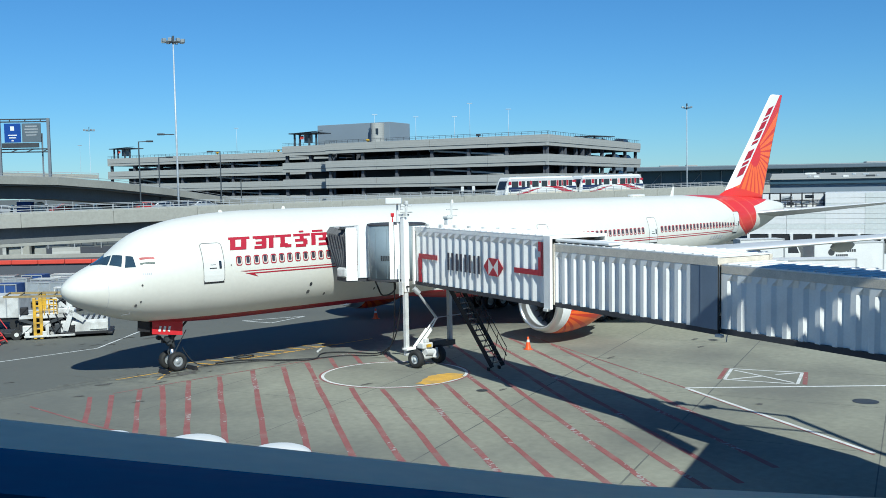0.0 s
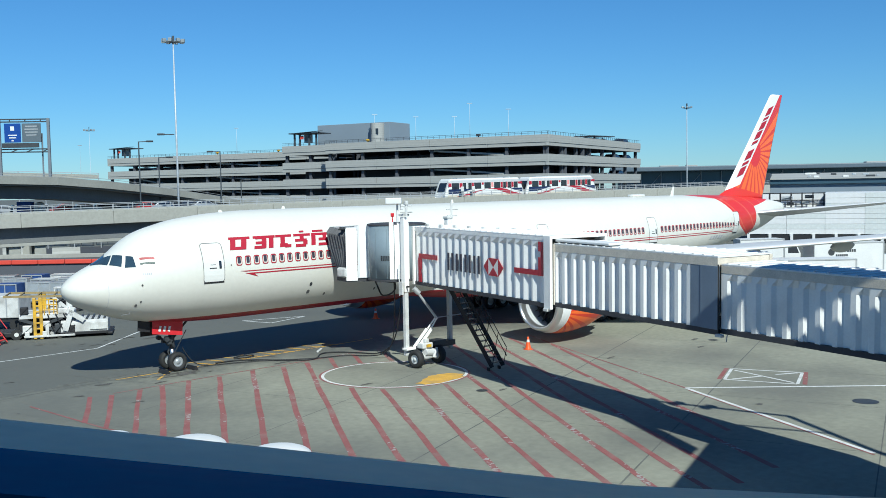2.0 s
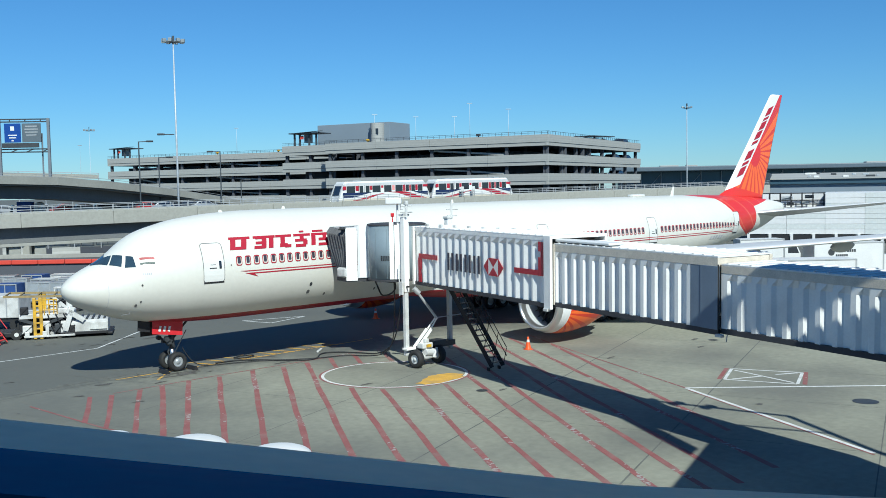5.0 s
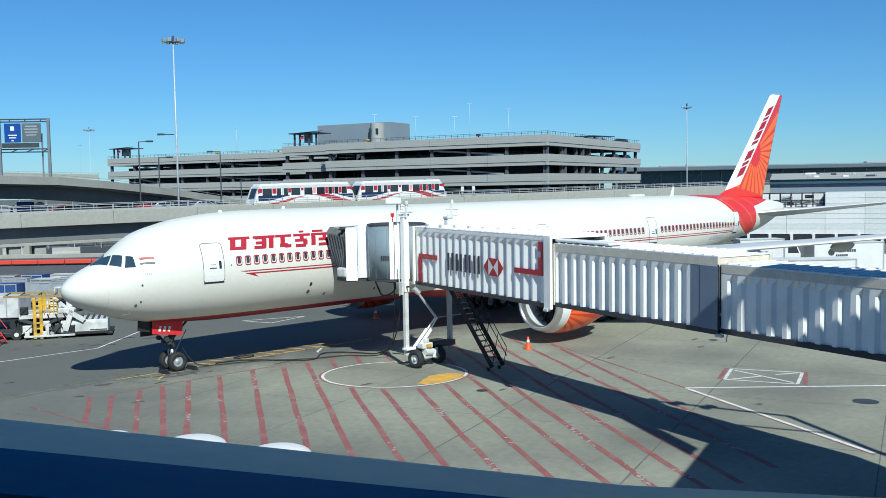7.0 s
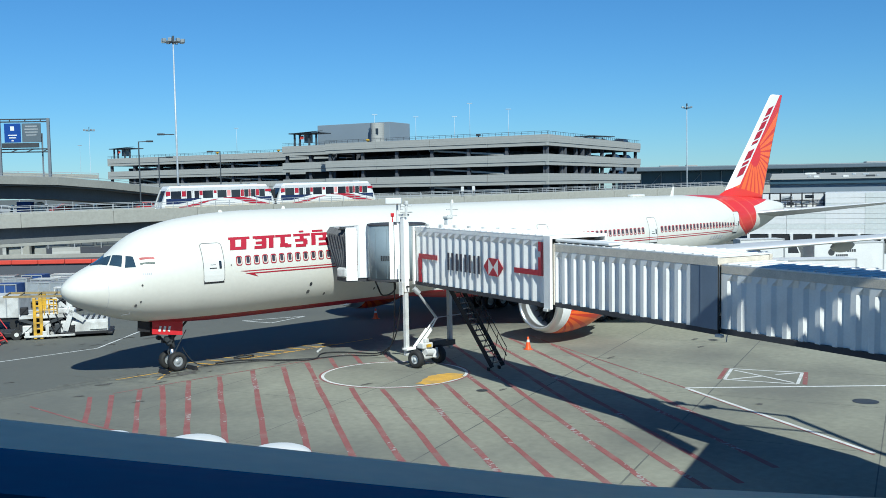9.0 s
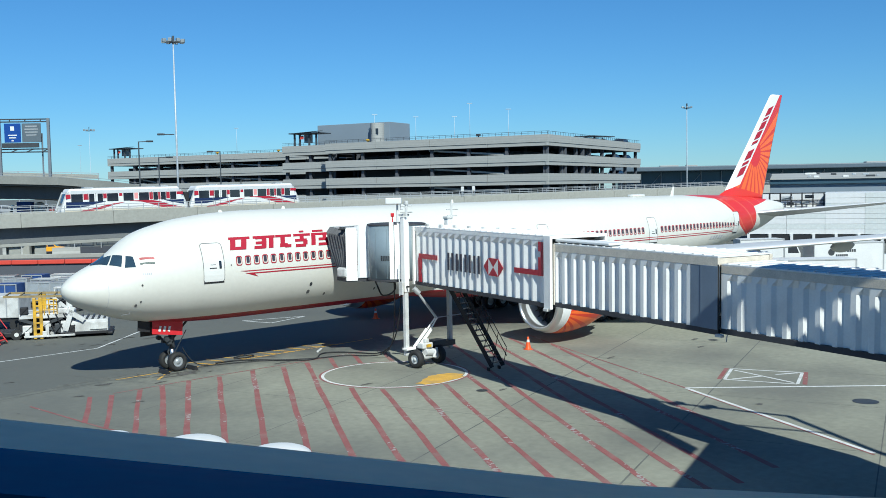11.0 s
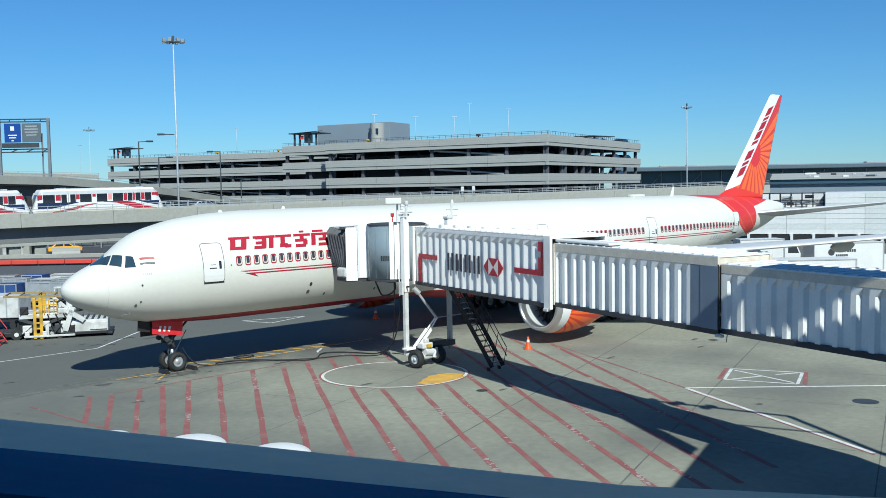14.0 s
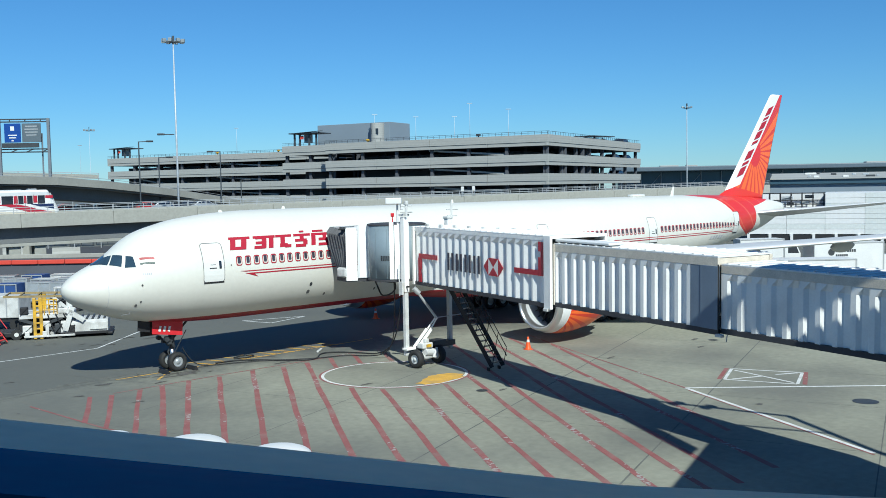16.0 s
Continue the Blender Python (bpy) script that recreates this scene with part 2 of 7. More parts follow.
# long hatch lines: far end, near end; the wheel circle interrupts some of them
HATCH = (((-.2, -3.42), (-2.53, -8.3)), ((.74, -3.75), (-2.35, -10.0)), ((2.22, -3.6), (-2.2, -12.25)), ((3.53, -3.44), (-1.7, -13.7)),
         ((4.93, -3.5), (-1.1, -14.5)), ((6.65, -3.6), (-.9, -17.1)), ((8.77, -3.48), (-.4, -19.15)), ((10.5, -3.8), (.35, -20.85)),
         ((12.13, -3.74), (1.1, -22.55)), ((13.88, -3.56), (1.9, -24.4)), ((15.6, -3.5), (2.6, -25.95)), ((17.3, -4.2), (3.2, -27.9)),
         ((18.95, -4.2), (3.9, -29.7)), ((20.5, -4.9), (4.9, -31.05)), ((22.24, -4.8), (5.8, -32.1)), ((22.75, -6.8), (6.5, -33.9)),
         ((24.1, -6.6), (8.9, -32.5)), ((25.9, -6.5), (11.2, -32.5)), ((25.85, -10.0), (14.6, -28.7)))


def hatch_run(a, b):
    """The stretches of one hatch line outside the wheel circle."""
    a, b = Vector((*a, 0)), Vector((*b, 0))
    d = (b - a).normalized()
    mid, side = (CIRC - a).dot(d), abs((CIRC - a).cross(d).z)
    if side > 3.9:
        return [(a, b)]
    h = math.sqrt(3.9 ** 2 - side ** 2)
    return [(a, a + d * (mid - h)), (a + d * (mid + h), b)]


bm = NB()
for i, (far, near) in enumerate(HATCH):
    for a, b in hatch_run(far, near):
        if (b - a).dot(Vector((*near, 0)) - Vector((*far, 0))) > 0:
            # laid in short lengths, so the edge wanders a little
            n = max(2, int((b - a).length / 2.2))
            wob = [Vector((math.sin(3.7 * i + 2.1 * k) * .028, math.cos(1.9 * i + 1.3 * k) * .02, 0)) for k in range(n + 1)]
            for k in range(n):
                p, q = a.lerp(b, k / n) + wob[k], a.lerp(b, (k + 1) / n) + wob[k + 1]
                strip(bm, p, q + (q - p).normalized() * .02, (.26 if i > 2 else .22) + .02 * math.sin(2.3 * k + i), .006 + .0004 * (k % 2))
marking("hatch_marking", bm, M_RPAINT, "faded red diagonal hatch stripes painted on concrete")
bm = NB()
for a, b in (((0.9, -3.5), (6.9, -3.3)), ((6.9, -3.3), (13.1, -3.3)), ((13.1, -3.3), (17.2, -3.1)), ((-3.0, -3.35), (-2.4, -9.7)), ((-2.4, -9.7), (0.4, -25)), ((25.86, -10.18), (20.29, -23.06)), ((20.0, -23.4), (15.0, -34.2)), ((25.86, -10.18), (27.7, -6.5))):
    strip(bm, a, b, 0.11, 0.008)
marking("border_line_marking", bm, M_RPAINT, "thin red border line of the hatched zone")


def ring(bm, c, r0, r1, z, n=72):
    """A painted ring, a little flattened along the stand's diagonal."""
    along, across = Vector((.647, .762, 0)), Vector((.762, -.647, 0))
    a, b = [[bm.verts.new(c + across * (r * math.cos(t)) + along * (r * .915 * math.sin(t)) + Vector((0, 0, z))) for t in np.linspace(0, 2 * math.pi, n, endpoint=False)] for r in (r0, r1)]
    for i in range(n):
        k = (i + 1) % n
        bm.faces.new((a[i], a[k], b[k], b[i]))


bm = NB()
ring(bm, CIRC, 3.68, 3.84, 0.011)
marking("circle_marking", bm, M_WPAINT, "white painted parking circle for bridge wheels")
bm = NB()
ring(bm, CIRC, 3.84, 3.97, 0.008)
marking("circle_marking_edge", bm, M_RPAINT, "faded red outer edge of the parking circle")
bm = NB()
# yellow wheel patch on the circle's edge
edge = [(12.3, -12.75), (12.55, -13.3), (13.3, -13.5), (14.2, -13.45), (15.2, -13.2), (15.6, -12.75), (15.45, -12.2), (14.75, -11.75), (14.1, -11.85), (13.3, -12.2)]
ra = random.Random(5)
pts = []
for k, (x, y) in enumerate(edge):
    x2, y2 = edge[(k + 1) % len(edge)]
    pts += [(x + (x2 - x) * u + ra.uniform(-.09, .09), y + (y2 - y) * u + ra.uniform(-.09, .09)) for u in (0, .33, .66)]
bm.faces.new([bm.verts.new((x, y, 0.014)) for x, y in pts])
marking("wheel_patch_marking", bm, M_YPAINT, "worn yellow painted patch inside the circle")
bm = NB()
for a, b in (((20.29, -23.06), (33.5, -36.2)), ((20.29, -23.06), (15.2, -34.1)), ((25.96, -22.18), (27.35, -25.35)), ((27.35, -25.35), (24.55, -26.5)), ((24.55, -26.5), (23.28, -23.35)), ((23.28, -23.35), (25.96, -22.18)), ((25.7, -22.5), (24.75, -26.2)), ((23.6, -23.6), (25.2, -24.3)), ((26.0, -24.6), (27.1, -25.2)), ((19.0, 14.3), (23.6, 12.75)), ((19.8, 11.6), (23.6, 12.75)), ((19.8, 11.6), (19.0, 14.3)), ((6.18, 10.4), (10.8, 14.7)), ((10.8, 14.7), (15.5, 19.0)), ((6.18, 10.4), (-8, 9.7))):
    strip(bm, a, b, 0.16 if a[0] > 20.3 else 0.2 if a[0] > 20 else 0.15, 0.009)
marking("white_line_marking", bm, M_WPAINT, "white painted stand and box lines on the apron")
bm = NB()
for a, b in (((23.2, -23.1), (25.95, -21.9)), ((27.6, -25.4), (24.7, -26.8))):
    strip(bm, a, b, 0.22, 0.007)
marking("box_edge_marking", bm, M_RPAINT, "red edge of the painted box on the apron")
bm = NB()
for i in range(9):
    y = 0.9 - 0.1 * i
    strip(bm, (7.6 + 1.1 * i, 1.4), (8.2 + 1.1 * i, -0.15), 0.17, 0.012)
strip(bm, (2.5, -0.3), (20, 0.15), 0.14, 0.009)
strip(bm, (4.0, -2.0), (5.6, -0.2), 0.14, 0.011)
marking("yellow_line_marking", bm, M_YPAINT, "yellow lead-in line with short cross ticks")
bm = NB()
JD = Vector((math.cos(radians(20.8)), math.sin(radians(20.8)), 0))
JN = Vector((-JD.y, JD.x, 0))
for k in range(-9, 14):
    strip(bm, JN * (7.5 * k) - JD * 70, JN * (7.5 * k) + JD * 130, 0.07 if k in (-4, -3) else 0.045, 0.003)
for k in range(-8, 16):
    strip(bm, JD * (7.5 * k + 2.2) - JN * 70, JD * (7.5 * k + 2.2) + JN * 90, 0.035, 0.004)
strip(bm, (-12, -1.3), (7.3, 1.0), 0.14, 0.008)
strip(bm, (-12, -1.9), (5.5, .2), 0.09, 0.0085)
M_JOINT = mat("joint_sealant", (0.135, 0.135, 0.118), 0.9, var=0.3, scale=0.7)
marking("apron_joint", bm, M_JOINT, "dark sealed joints between concrete apron slabs", "joint")
bm = NB()
for x, y, r in ((23.05, -30.41, 0.55), (13.4, -16.3, 0.28), (33.5, -16.5, 0.3)):
    bmesh.ops.create_circle(bm, cap_ends=True, segments=24, radius=r, matrix=Matrix.Translation((x, y, 0.012)))
marking("manhole_cover", bm, M_STEEL, "dark iron manhole covers flush with the apron", "manhole")

# ---- airliner ----
STATIONS = ((0, 4.95, 4.68, .14), (.12, 5.15, 4.42, .5), (.5, 5.48, 4.08, .95), (1, 5.8, 3.82, 1.27), (2, 6.22, 3.42, 1.7), (2.4, 6.45, 3.28, 1.88), (3, 6.98, 3.1, 2.12), (3.6, 7.42, 2.96, 2.32), (4.2, 7.72, 2.83, 2.5), (6, 8.2, 2.64, 2.82), (8, 8.46, 2.54, 3.0), (10, 8.58, 2.52, 3.08), (12, 8.6, 2.52, 3.1), (48, 8.6, 2.52, 3.1), (52, 8.6, 2.68, 3.08), (56, 8.58, 3.05, 2.97))
TAIL_STATIONS = ((60, 8.5, 3.75, 2.68), (64, 8.35, 4.35, 2.2), (68, 8.1, 5.0, 1.5), (71, 7.85, 5.85, .85), (72.9, 7.55, 6.45, .42), (73.2, 7.4, 6.6, .3))
ST = np.array(STATIONS + TAIL_STATIONS)


def hull(x):
    """Top, bottom and half width of the fuselage at x, smoothed along its length."""
    k = min(0.45, 0.45 * x) if x < 50 else 1.2
    xs = np.clip(x + np.linspace(-k, k, 9), 0, 73.2)
    return [float(np.interp(xs, ST[:, 0], ST[:, i]).mean()) for i in (1, 2, 3)]


def skin(x, z, out=0.012, side=-1):
    t, b, w = hull(x)
    c, h = (t + b) / 2, (t - b) / 2
    q = max(-0.999, min(0.999, (z - c) / h))
    y = w * math.sqrt(1 - q * q)
    n = Vector((0, y / w ** 2, (z - c) / h ** 2)).normalized()
    return Vector((x, side * (y + out * n.y), z + out * n.z))


M_HULL = mat("fuselage_paint", (0.70, 0.686, 0.61), 0.42, var=0.03, scale=0.35, fine=5, coat=0.08)
g = Graph(M_HULL)
col = g.base()
# red belly, darkened in colour for its shade, and the red sweep in front of the fin
belly = g.op("LESS_THAN", g.z, g.op("ADD", 2.96, g.op("MULTIPLY", g.op("MAXIMUM", g.op("SUBTRACT", g.x, 50), 0), 0.02)))
behind = g.op("GREATER_THAN", g.x, 4.3)
col = g.over(col, (0.30, 0.012, 0.024), g.op("MULTIPLY", belly, behind))
low = g.op("MAXIMUM", g.op("SUBTRACT", 6.0, g.z), 0)
edge = g.op("SUBTRACT", 60.2, g.op("MULTIPLY", g.op("SUBTRACT", g.z, 6.5), 0.95))
edge = g.op("ADD", edge, g.op("MULTIPLY", g.op("MULTIPLY", low, low), 1.35))
edge = g.op("SUBTRACT", edge, g.op("MULTIPLY", g.op("MAXIMUM", g.op("SUBTRACT", g.z, 8.2), 0), 8.0))
aft = g.op("GREATER_THAN", g.x, edge)
wide = g.op("SUBTRACT", g.x, edge)
rib = g.op("GREATER_THAN", g.op("SINE", g.op("MULTIPLY", wide, 2.6)), 0.94)
limit = g.op("LESS_THAN", g.x, g.op("ADD", 64.7, g.op("MULTIPLY", g.op("MAXIMUM", g.op("SUBTRACT", g.z, 7.35), 0), 9.0)))
livery = g.over((0.60, 0.03, 0.025), (0.66, 0.10, 0.06), rib)
col = g.over(col, livery, g.op("MULTIPLY", aft, limit))
g.paint(col)

airliner = thing("airliner", I4, "white twin-engine airliner with red belly and orange sunburst tail parked nose-in", "airplane")
bm = NB()
xs = list(np.concatenate([np.array([0, .05, .12, .25, .4, .6, .85]), np.arange(1.1, 12, 0.3), np.arange(12, 48, 3.0), np.arange(48, 73.2, 0.8), [73.2]]))
NSEG = 72
rings = []
for x in xs:
    t, b, w = hull(x)
    rings.append([(x, w * math.cos(a), (t + b) / 2 + (t - b) / 2 * math.sin(a)) for a in np.linspace(0, 2 * math.pi, NSEG, endpoint=False)])
loft(bm, rings)
fuselage = part("fuselage", bm, M_HULL, airliner, "glossy white fuselage with red belly", smooth=True)


def decal(name, polys, material, parent, label="", out=0.012, dx=0.5, dz=0.22, base=None):
    """Flat (x, z) polygons laid on the port skin of the fuselage, cut finely enough to follow it."""
    bm = NB()
    for poly in polys:
        b2 = NB()
        b2.faces.new([b2.verts.new((x, 0, z)) for x, z in poly])
        x0, x1 = min(p[0] for p in poly), max(p[0] for p in poly)
        z0, z1 = min(p[1] for p in poly), max(p[1] for p in poly)
        for a in np.arange(math.floor(x0 / dx) * dx + dx, x1, dx):
            bmesh.ops.bisect_plane(b2, geom=b2.verts[:] + b2.edges[:] + b2.faces[:], plane_co=(a, 0, 0), plane_no=(1, 0, 0))
        for a in np.arange(math.floor(z0 / dz) * dz + dz, z1, dz):
            bmesh.ops.bisect_plane(b2, geom=b2.verts[:] + b2.edges[:] + b2.faces[:], plane_co=(0, 0, a), plane_no=(0, 0, 1))
        bmesh.ops.triangulate(b2, faces=b2.faces)
        idx = {}
        for v in b2.verts:
            idx[v] = bm.verts.new(skin(v.co.x, v.co.z, out))
        for f in b2.faces:
            bm.faces.new([idx[v] for v in f.verts])
        b2.free()
    return part(name, bm, material, parent, label)


def round_rect(cx, cz, w, h, r, n=4, lean=0.0):
    pts = []
    for qx, qz, a0 in ((1, 1, 0), (-1, 1, 90), (-1, -1, 180), (1, -1, 270)):
        for i in range(n + 1):
            a = radians(a0 + 90 * i / n)
            x, z = qx * (w / 2 - r) + r * math.cos(a), qz * (h / 2 - r) + r * math.sin(a)
            pts.append((cx + x + lean * z, cz + z))
    return pts


def outline(cx, cz, w, h, r, th):
    """A thin rounded frame as quads in (x, z)."""
    o, i = round_rect(cx, cz, w, h, r), round_rect(cx, cz, w - 2 * th, h - 2 * th, max(0.01, r - th))
    return [[o[k], o[(k + 1) % len(o)], i[(k + 1) % len(o)], i[k]] for k in range(len(o))]


# cabin windows, 21 inches apart
def window_pair():
    tilt = math.asin((5.95 - 5.5) / 3.1)
    bm = NB()
    for rr, yy, mi in (((0.36, 0.52, 0.11), -0.006, 0),):
        o = [bm.verts.new((x, yy, z)) for x, z in round_rect(0, 0, *rr)]
        i = [bm.verts.new((x, yy - 0.012, z)) for x, z in round_rect(0, 0, 0.27, 0.42, 0.085)]
        for k in range(len(o)):
            j = (k + 1) % len(o)
            bm.faces.new((o[k], o[j], i[j], i[k]))
    fr = part("window_frame", bm, M_REDTXT, airliner, "red painted window surround")
    bm = NB()
    bm.faces.new([bm.verts.new((x, -0.012, z)) for x, z in round_rect(0, .03, 0.19, 0.34, 0.06)])
    pn = part("window_pane", bm, M_WINDOWPANE, fr)
    return fr


first = window_pair()
win_x = [8.44 + 0.5334 * i for i in range(13)] + [18.6 + 0.5334 * i for i in range(26)] + [34.53 + 0.5334 * i for i in range(21)] + [47.82 + 0.5334 * i for i in range(23)]
for k, x in enumerate(win_x):
    t, b, w = hull(x)
    p = skin(x, 5.95, 0.004)
    tilt = math.asin((5.95 - 5.5) / 3.1)
    taper = (hull(x + 0.3)[2] - hull(x - 0.3)[2]) / 0.6
    m = Matrix.Translation(p) @ Matrix.Rotation(-math.atan(taper), 4, "Z") @ Matrix.Rotation(-tilt, 4, "X")
    if k == 0:
        first.matrix_basis = m
    else:
        o = share(first, m, airliner)
        share(first.children[0], I4, o)

# doors: seam, sill and handle
for cx, cz, w, h in ((6.97, 5.93, 1.15, 2.02), (16.75, 5.93, 1.15, 2.02), (33.3, 5.93, 1.1, 1.9), (46.6, 5.93, 1.08, 2.0), (60.2, 6.05, 1.0, 1.85)):
    d = decal("door", [round_rect(cx, cz, w, h, 0.16)], M_WHITE, airliner, "white cabin door", out=0.008)
    decal("door_seam", outline(cx, cz, w + 0.06, h + 0.06, 0.18, 0.032), M_GREYLINE, d, "dark grey door seam", out=0.013)
    decal("door_sill", [[(cx - w / 2, cz - h / 2 - 0.07), (cx + w / 2, cz - h / 2 - 0.07), (cx + w / 2, cz - h / 2 + 0.02), (cx - w / 2, cz - h / 2 + 0.02)]], M_DARK, d, "dark door sill", out=0.02)
    decal("door_window", [round_rect(cx + 0.36, cz - 0.12, 0.14, 0.42, 0.04)], M_DARKGLASS, d, out=0.018)
    decal("door_handle", [round_rect(cx - 0.05, cz - 0.28, 0.42, 0.05, 0.02), round_rect(cx - 0.05, cz - 0.1, 0.3, 0.025, 0.01)], M_STEEL, d, out=0.018)

# cheat lines below the windows
decal("cheat_line", [[(8.45, 5.40), (33, 5.36), (33, 5.31), (8.8, 5.345)], [(33, 5.36), (59.6, 5.40), (59.6, 5.35), (33, 5.31)]], M_REDTXT, airliner, "thin red cheat line", dx=2)
decal("cheat_line", [[(8.75, 5.27), (33, 5.20), (33, 5.13), (9.35, 5.20), (9.6, 5.02)], [(33, 5.20), (59.6, 5.26), (59.6, 5.20), (33, 5.13)]], M_REDTXT, airliner, "thin red cheat line ending in an arrow", dx=2)

# airline title as plain slanted red blocks
def slant(x0, x1, z0, z1, k=0.32):
    b = 6.55
    return [(x0 + (z0 - b) * k, z0), (x1 + (z0 - b) * k, z0), (x1 + (z1 - b) * k, z1), (x0 + (z1 - b) * k, z1)]


T0, T1 = 6.53, 7.2
GLYPHS = ((7.9, ((0, 1.28, .80, 1), (.1, .42, .15, .8), (.1, .95, 0, .24), (.75, 1.08, 0, .8))),
          (9.42, ((-.05, 1.35, .80, 1), (.12, .8, .34, .56), (.05, .72, -.02, .22), (.5, .8, 0, .95), (.1, .7, .74, .96), (.95, 1.25, 0, .8))),
          (10.85, ((-.05, 1.0, .80, 1), (.28, .58, .3, .8), (.25, .75, .0, .3), (.6, 1.0, -.05, .2))),
          (12.0, ((0, 1.15, .80, 1), (.42, .7, .5, .8), (.1, .9, .36, .58), (.65, .95, .1, .45), (.15, .85, -.08, .16), (.4, .72, 1.1, 1.24))),
          (13.22, ((0, 1.7, .80, 1), (0, .3, 0, .8), (.1, .85, 1.08, 1.24), (.8, 1.05, .55, .8), (.5, 1.25, .36, .58), (1.0, 1.3, .1, .45), (.5, 1.2, -.06, .16))),
          (15.1, ((-.1, 1.0, .80, 1), (.1, .4, .3, .8), (.7, 1.0, 0, .8))))
for k, (x0, strokes) in enumerate(GLYPHS):
    blocks = [slant(x0 + a, x0 + b, T0 + c * (T1 - T0), T0 + d * (T1 - T0)) for a, b, c, d in strokes]
    for i, q in enumerate(blocks):
        decal("title_block", [q], M_REDTXT, airliner, "bold slanted red title block", out=0.014 + 0.003 * i)
# national flag and plain bars for the small lettering
decal("flag_stripe", [[(3.32, 6.27), (3.6, 6.30), (3.98, 6.28), (3.98, 6.39), (3.6, 6.41), (3.32, 6.38)]], mat("flag_saffron", (0.36, 0.06, 0.06), 0.5), airliner, "saffron flag stripe")
decal("flag_stripe", [[(3.28, 6.03), (3.6, 6.06), (3.95, 6.04), (3.95, 6.14), (3.6, 6.16), (3.28, 6.13)]], mat("flag_green", (0.02, 0.045, 0.035), 0.5), airliner, "dark green flag stripe")
M_FAINT = mat("faint_lettering", (0.50, 0.50, 0.52), 0.5)
decal("name_bar", [slant(3.62 + .09 * i, 3.68 + .09 * i, 5.52, 5.62) for i in range(5)], M_FAINT, airliner, "small pale grey lettering bars")
decal("registration_bar", [slant(56.0 + .5 * i, 56.35 + .5 * i, 4.72, 5.02) for i in range(5)], M_FAINT, airliner, "pale grey registration bars")
# probes, ports and hatches
for k, (x, z, r) in enumerate(((3.25, 5.0, .045), (3.05, 3.96, .06), (3.25, 4.14, .045), (13.2, 4.3, .09), (13.15, 3.85, .1), (14.4, 3.62, .07), (16.6, 4.25, .07), (7.95, 5.75, .035), (18.2, 3.6, .07))):
    decal("skin_port", [round_rect(x, z, 2 * r, 2.4 * r, r * .9)], M_GREYLINE if k % 3 else M_STEEL, airliner, out=0.014)
bm = NB()
p = skin(2.9, 3.55, 0.02)
rod(bm, p, p + Vector((-0.05, -0.12, -0.02)), 0.02)
rod(bm, p + Vector((-0.05, -0.12, -0.02)), p + Vector((-0.5, -0.14, -0.04)), 0.018)
part("pitot_probe", bm, M_METAL, airliner)
# radome seam
decal("radome_seam", [[(1.78, 3.6), (1.8, 3.6), (1.72, 6.0), (1.70, 6.0)]], M_FAINT, airliner, out=0.006)

# cockpit glazing
M_COCKPIT = mat("cockpit_glass", (0.035, 0.06, 0.085), 0.05, var=0.25, scale=1.4, spec=0.9)


def facet(name, corners, material, parent, side=-1, out=0.015, n=6):
    """A four-cornered patch on the skin, corners as (x, angle round the hull in degrees)."""
    bm = NB()
    grid = []
    for i in range(n + 1):
        row = []
        for j in range(n + 1):
            u, v = i / n, j / n
            (x0, a0), (x1, a1), (x2, a2), (x3, a3) = corners
            x = (1 - u) * (1 - v) * x0 + u * (1 - v) * x1 + u * v * x2 + (1 - u) * v * x3
            a = radians((1 - u) * (1 - v) * a0 + u * (1 - v) * a1 + u * v * a2 + (1 - u) * v * a3)
            t, b, w = hull(x)
            c, h = (t + b) / 2, (t - b) / 2
            nrm = Vector((0, math.cos(a) / w, math.sin(a) / h)).normalized()
            row.append(bm.verts.new((x - out * 0.7, side * (w * math.cos(a) + out * nrm.y), c + h * math.sin(a) + out * nrm.z)))
        grid.append(row)
    for i in range(n):
        for j in range(n):
            bm.faces.new((grid[i][j], grid[i + 1][j], grid[i + 1][j + 1], grid[i][j + 1]))
    return part(name, bm, material, parent, smooth=True)


for side in (-1, 1):
    facet("cockpit_window", ((1.5, 89), (2.02, 58), (2.46, 77), (2.25, 89.5)), M_COCKPIT, airliner, side)
    facet("cockpit_window", ((2.08, 56), (2.5, 39), (2.76, 58), (2.49, 75)), M_COCKPIT, airliner, side)
    facet("cockpit_window", ((2.62, 34.5), (3.08, 26), (3.1, 44), (2.86, 53)), M_COCKPIT, airliner, side)


# wings
def foil(x0, x1, y, z0, thick, n=14, twist=0.0):
    c = x1 - x0
    pts = []
    for i in range(n + 1):
        u = (1 - math.cos(math.pi * i / n)) / 2
        t = thick * 5 * (0.2969 * math.sqrt(u) - 0.126 * u - 0.3516 * u * u + 0.2843 * u ** 3 - 0.1036 * u ** 4)
        pts.append((u, t))
    up = [(x0 + u * c, y, z0 + t * c * 0.55 + 0.018 * c * math.sin(math.pi * u) - twist * (u - .5) * c) for u, t in pts]
    lo = [(x0 + u * c, y, z0 - t * c * 0.45 + 0.018 * c * math.sin(math.pi * u) - twist * (u - .5) * c) for u, t in pts[1:-1]]
    return up + lo[::-1]


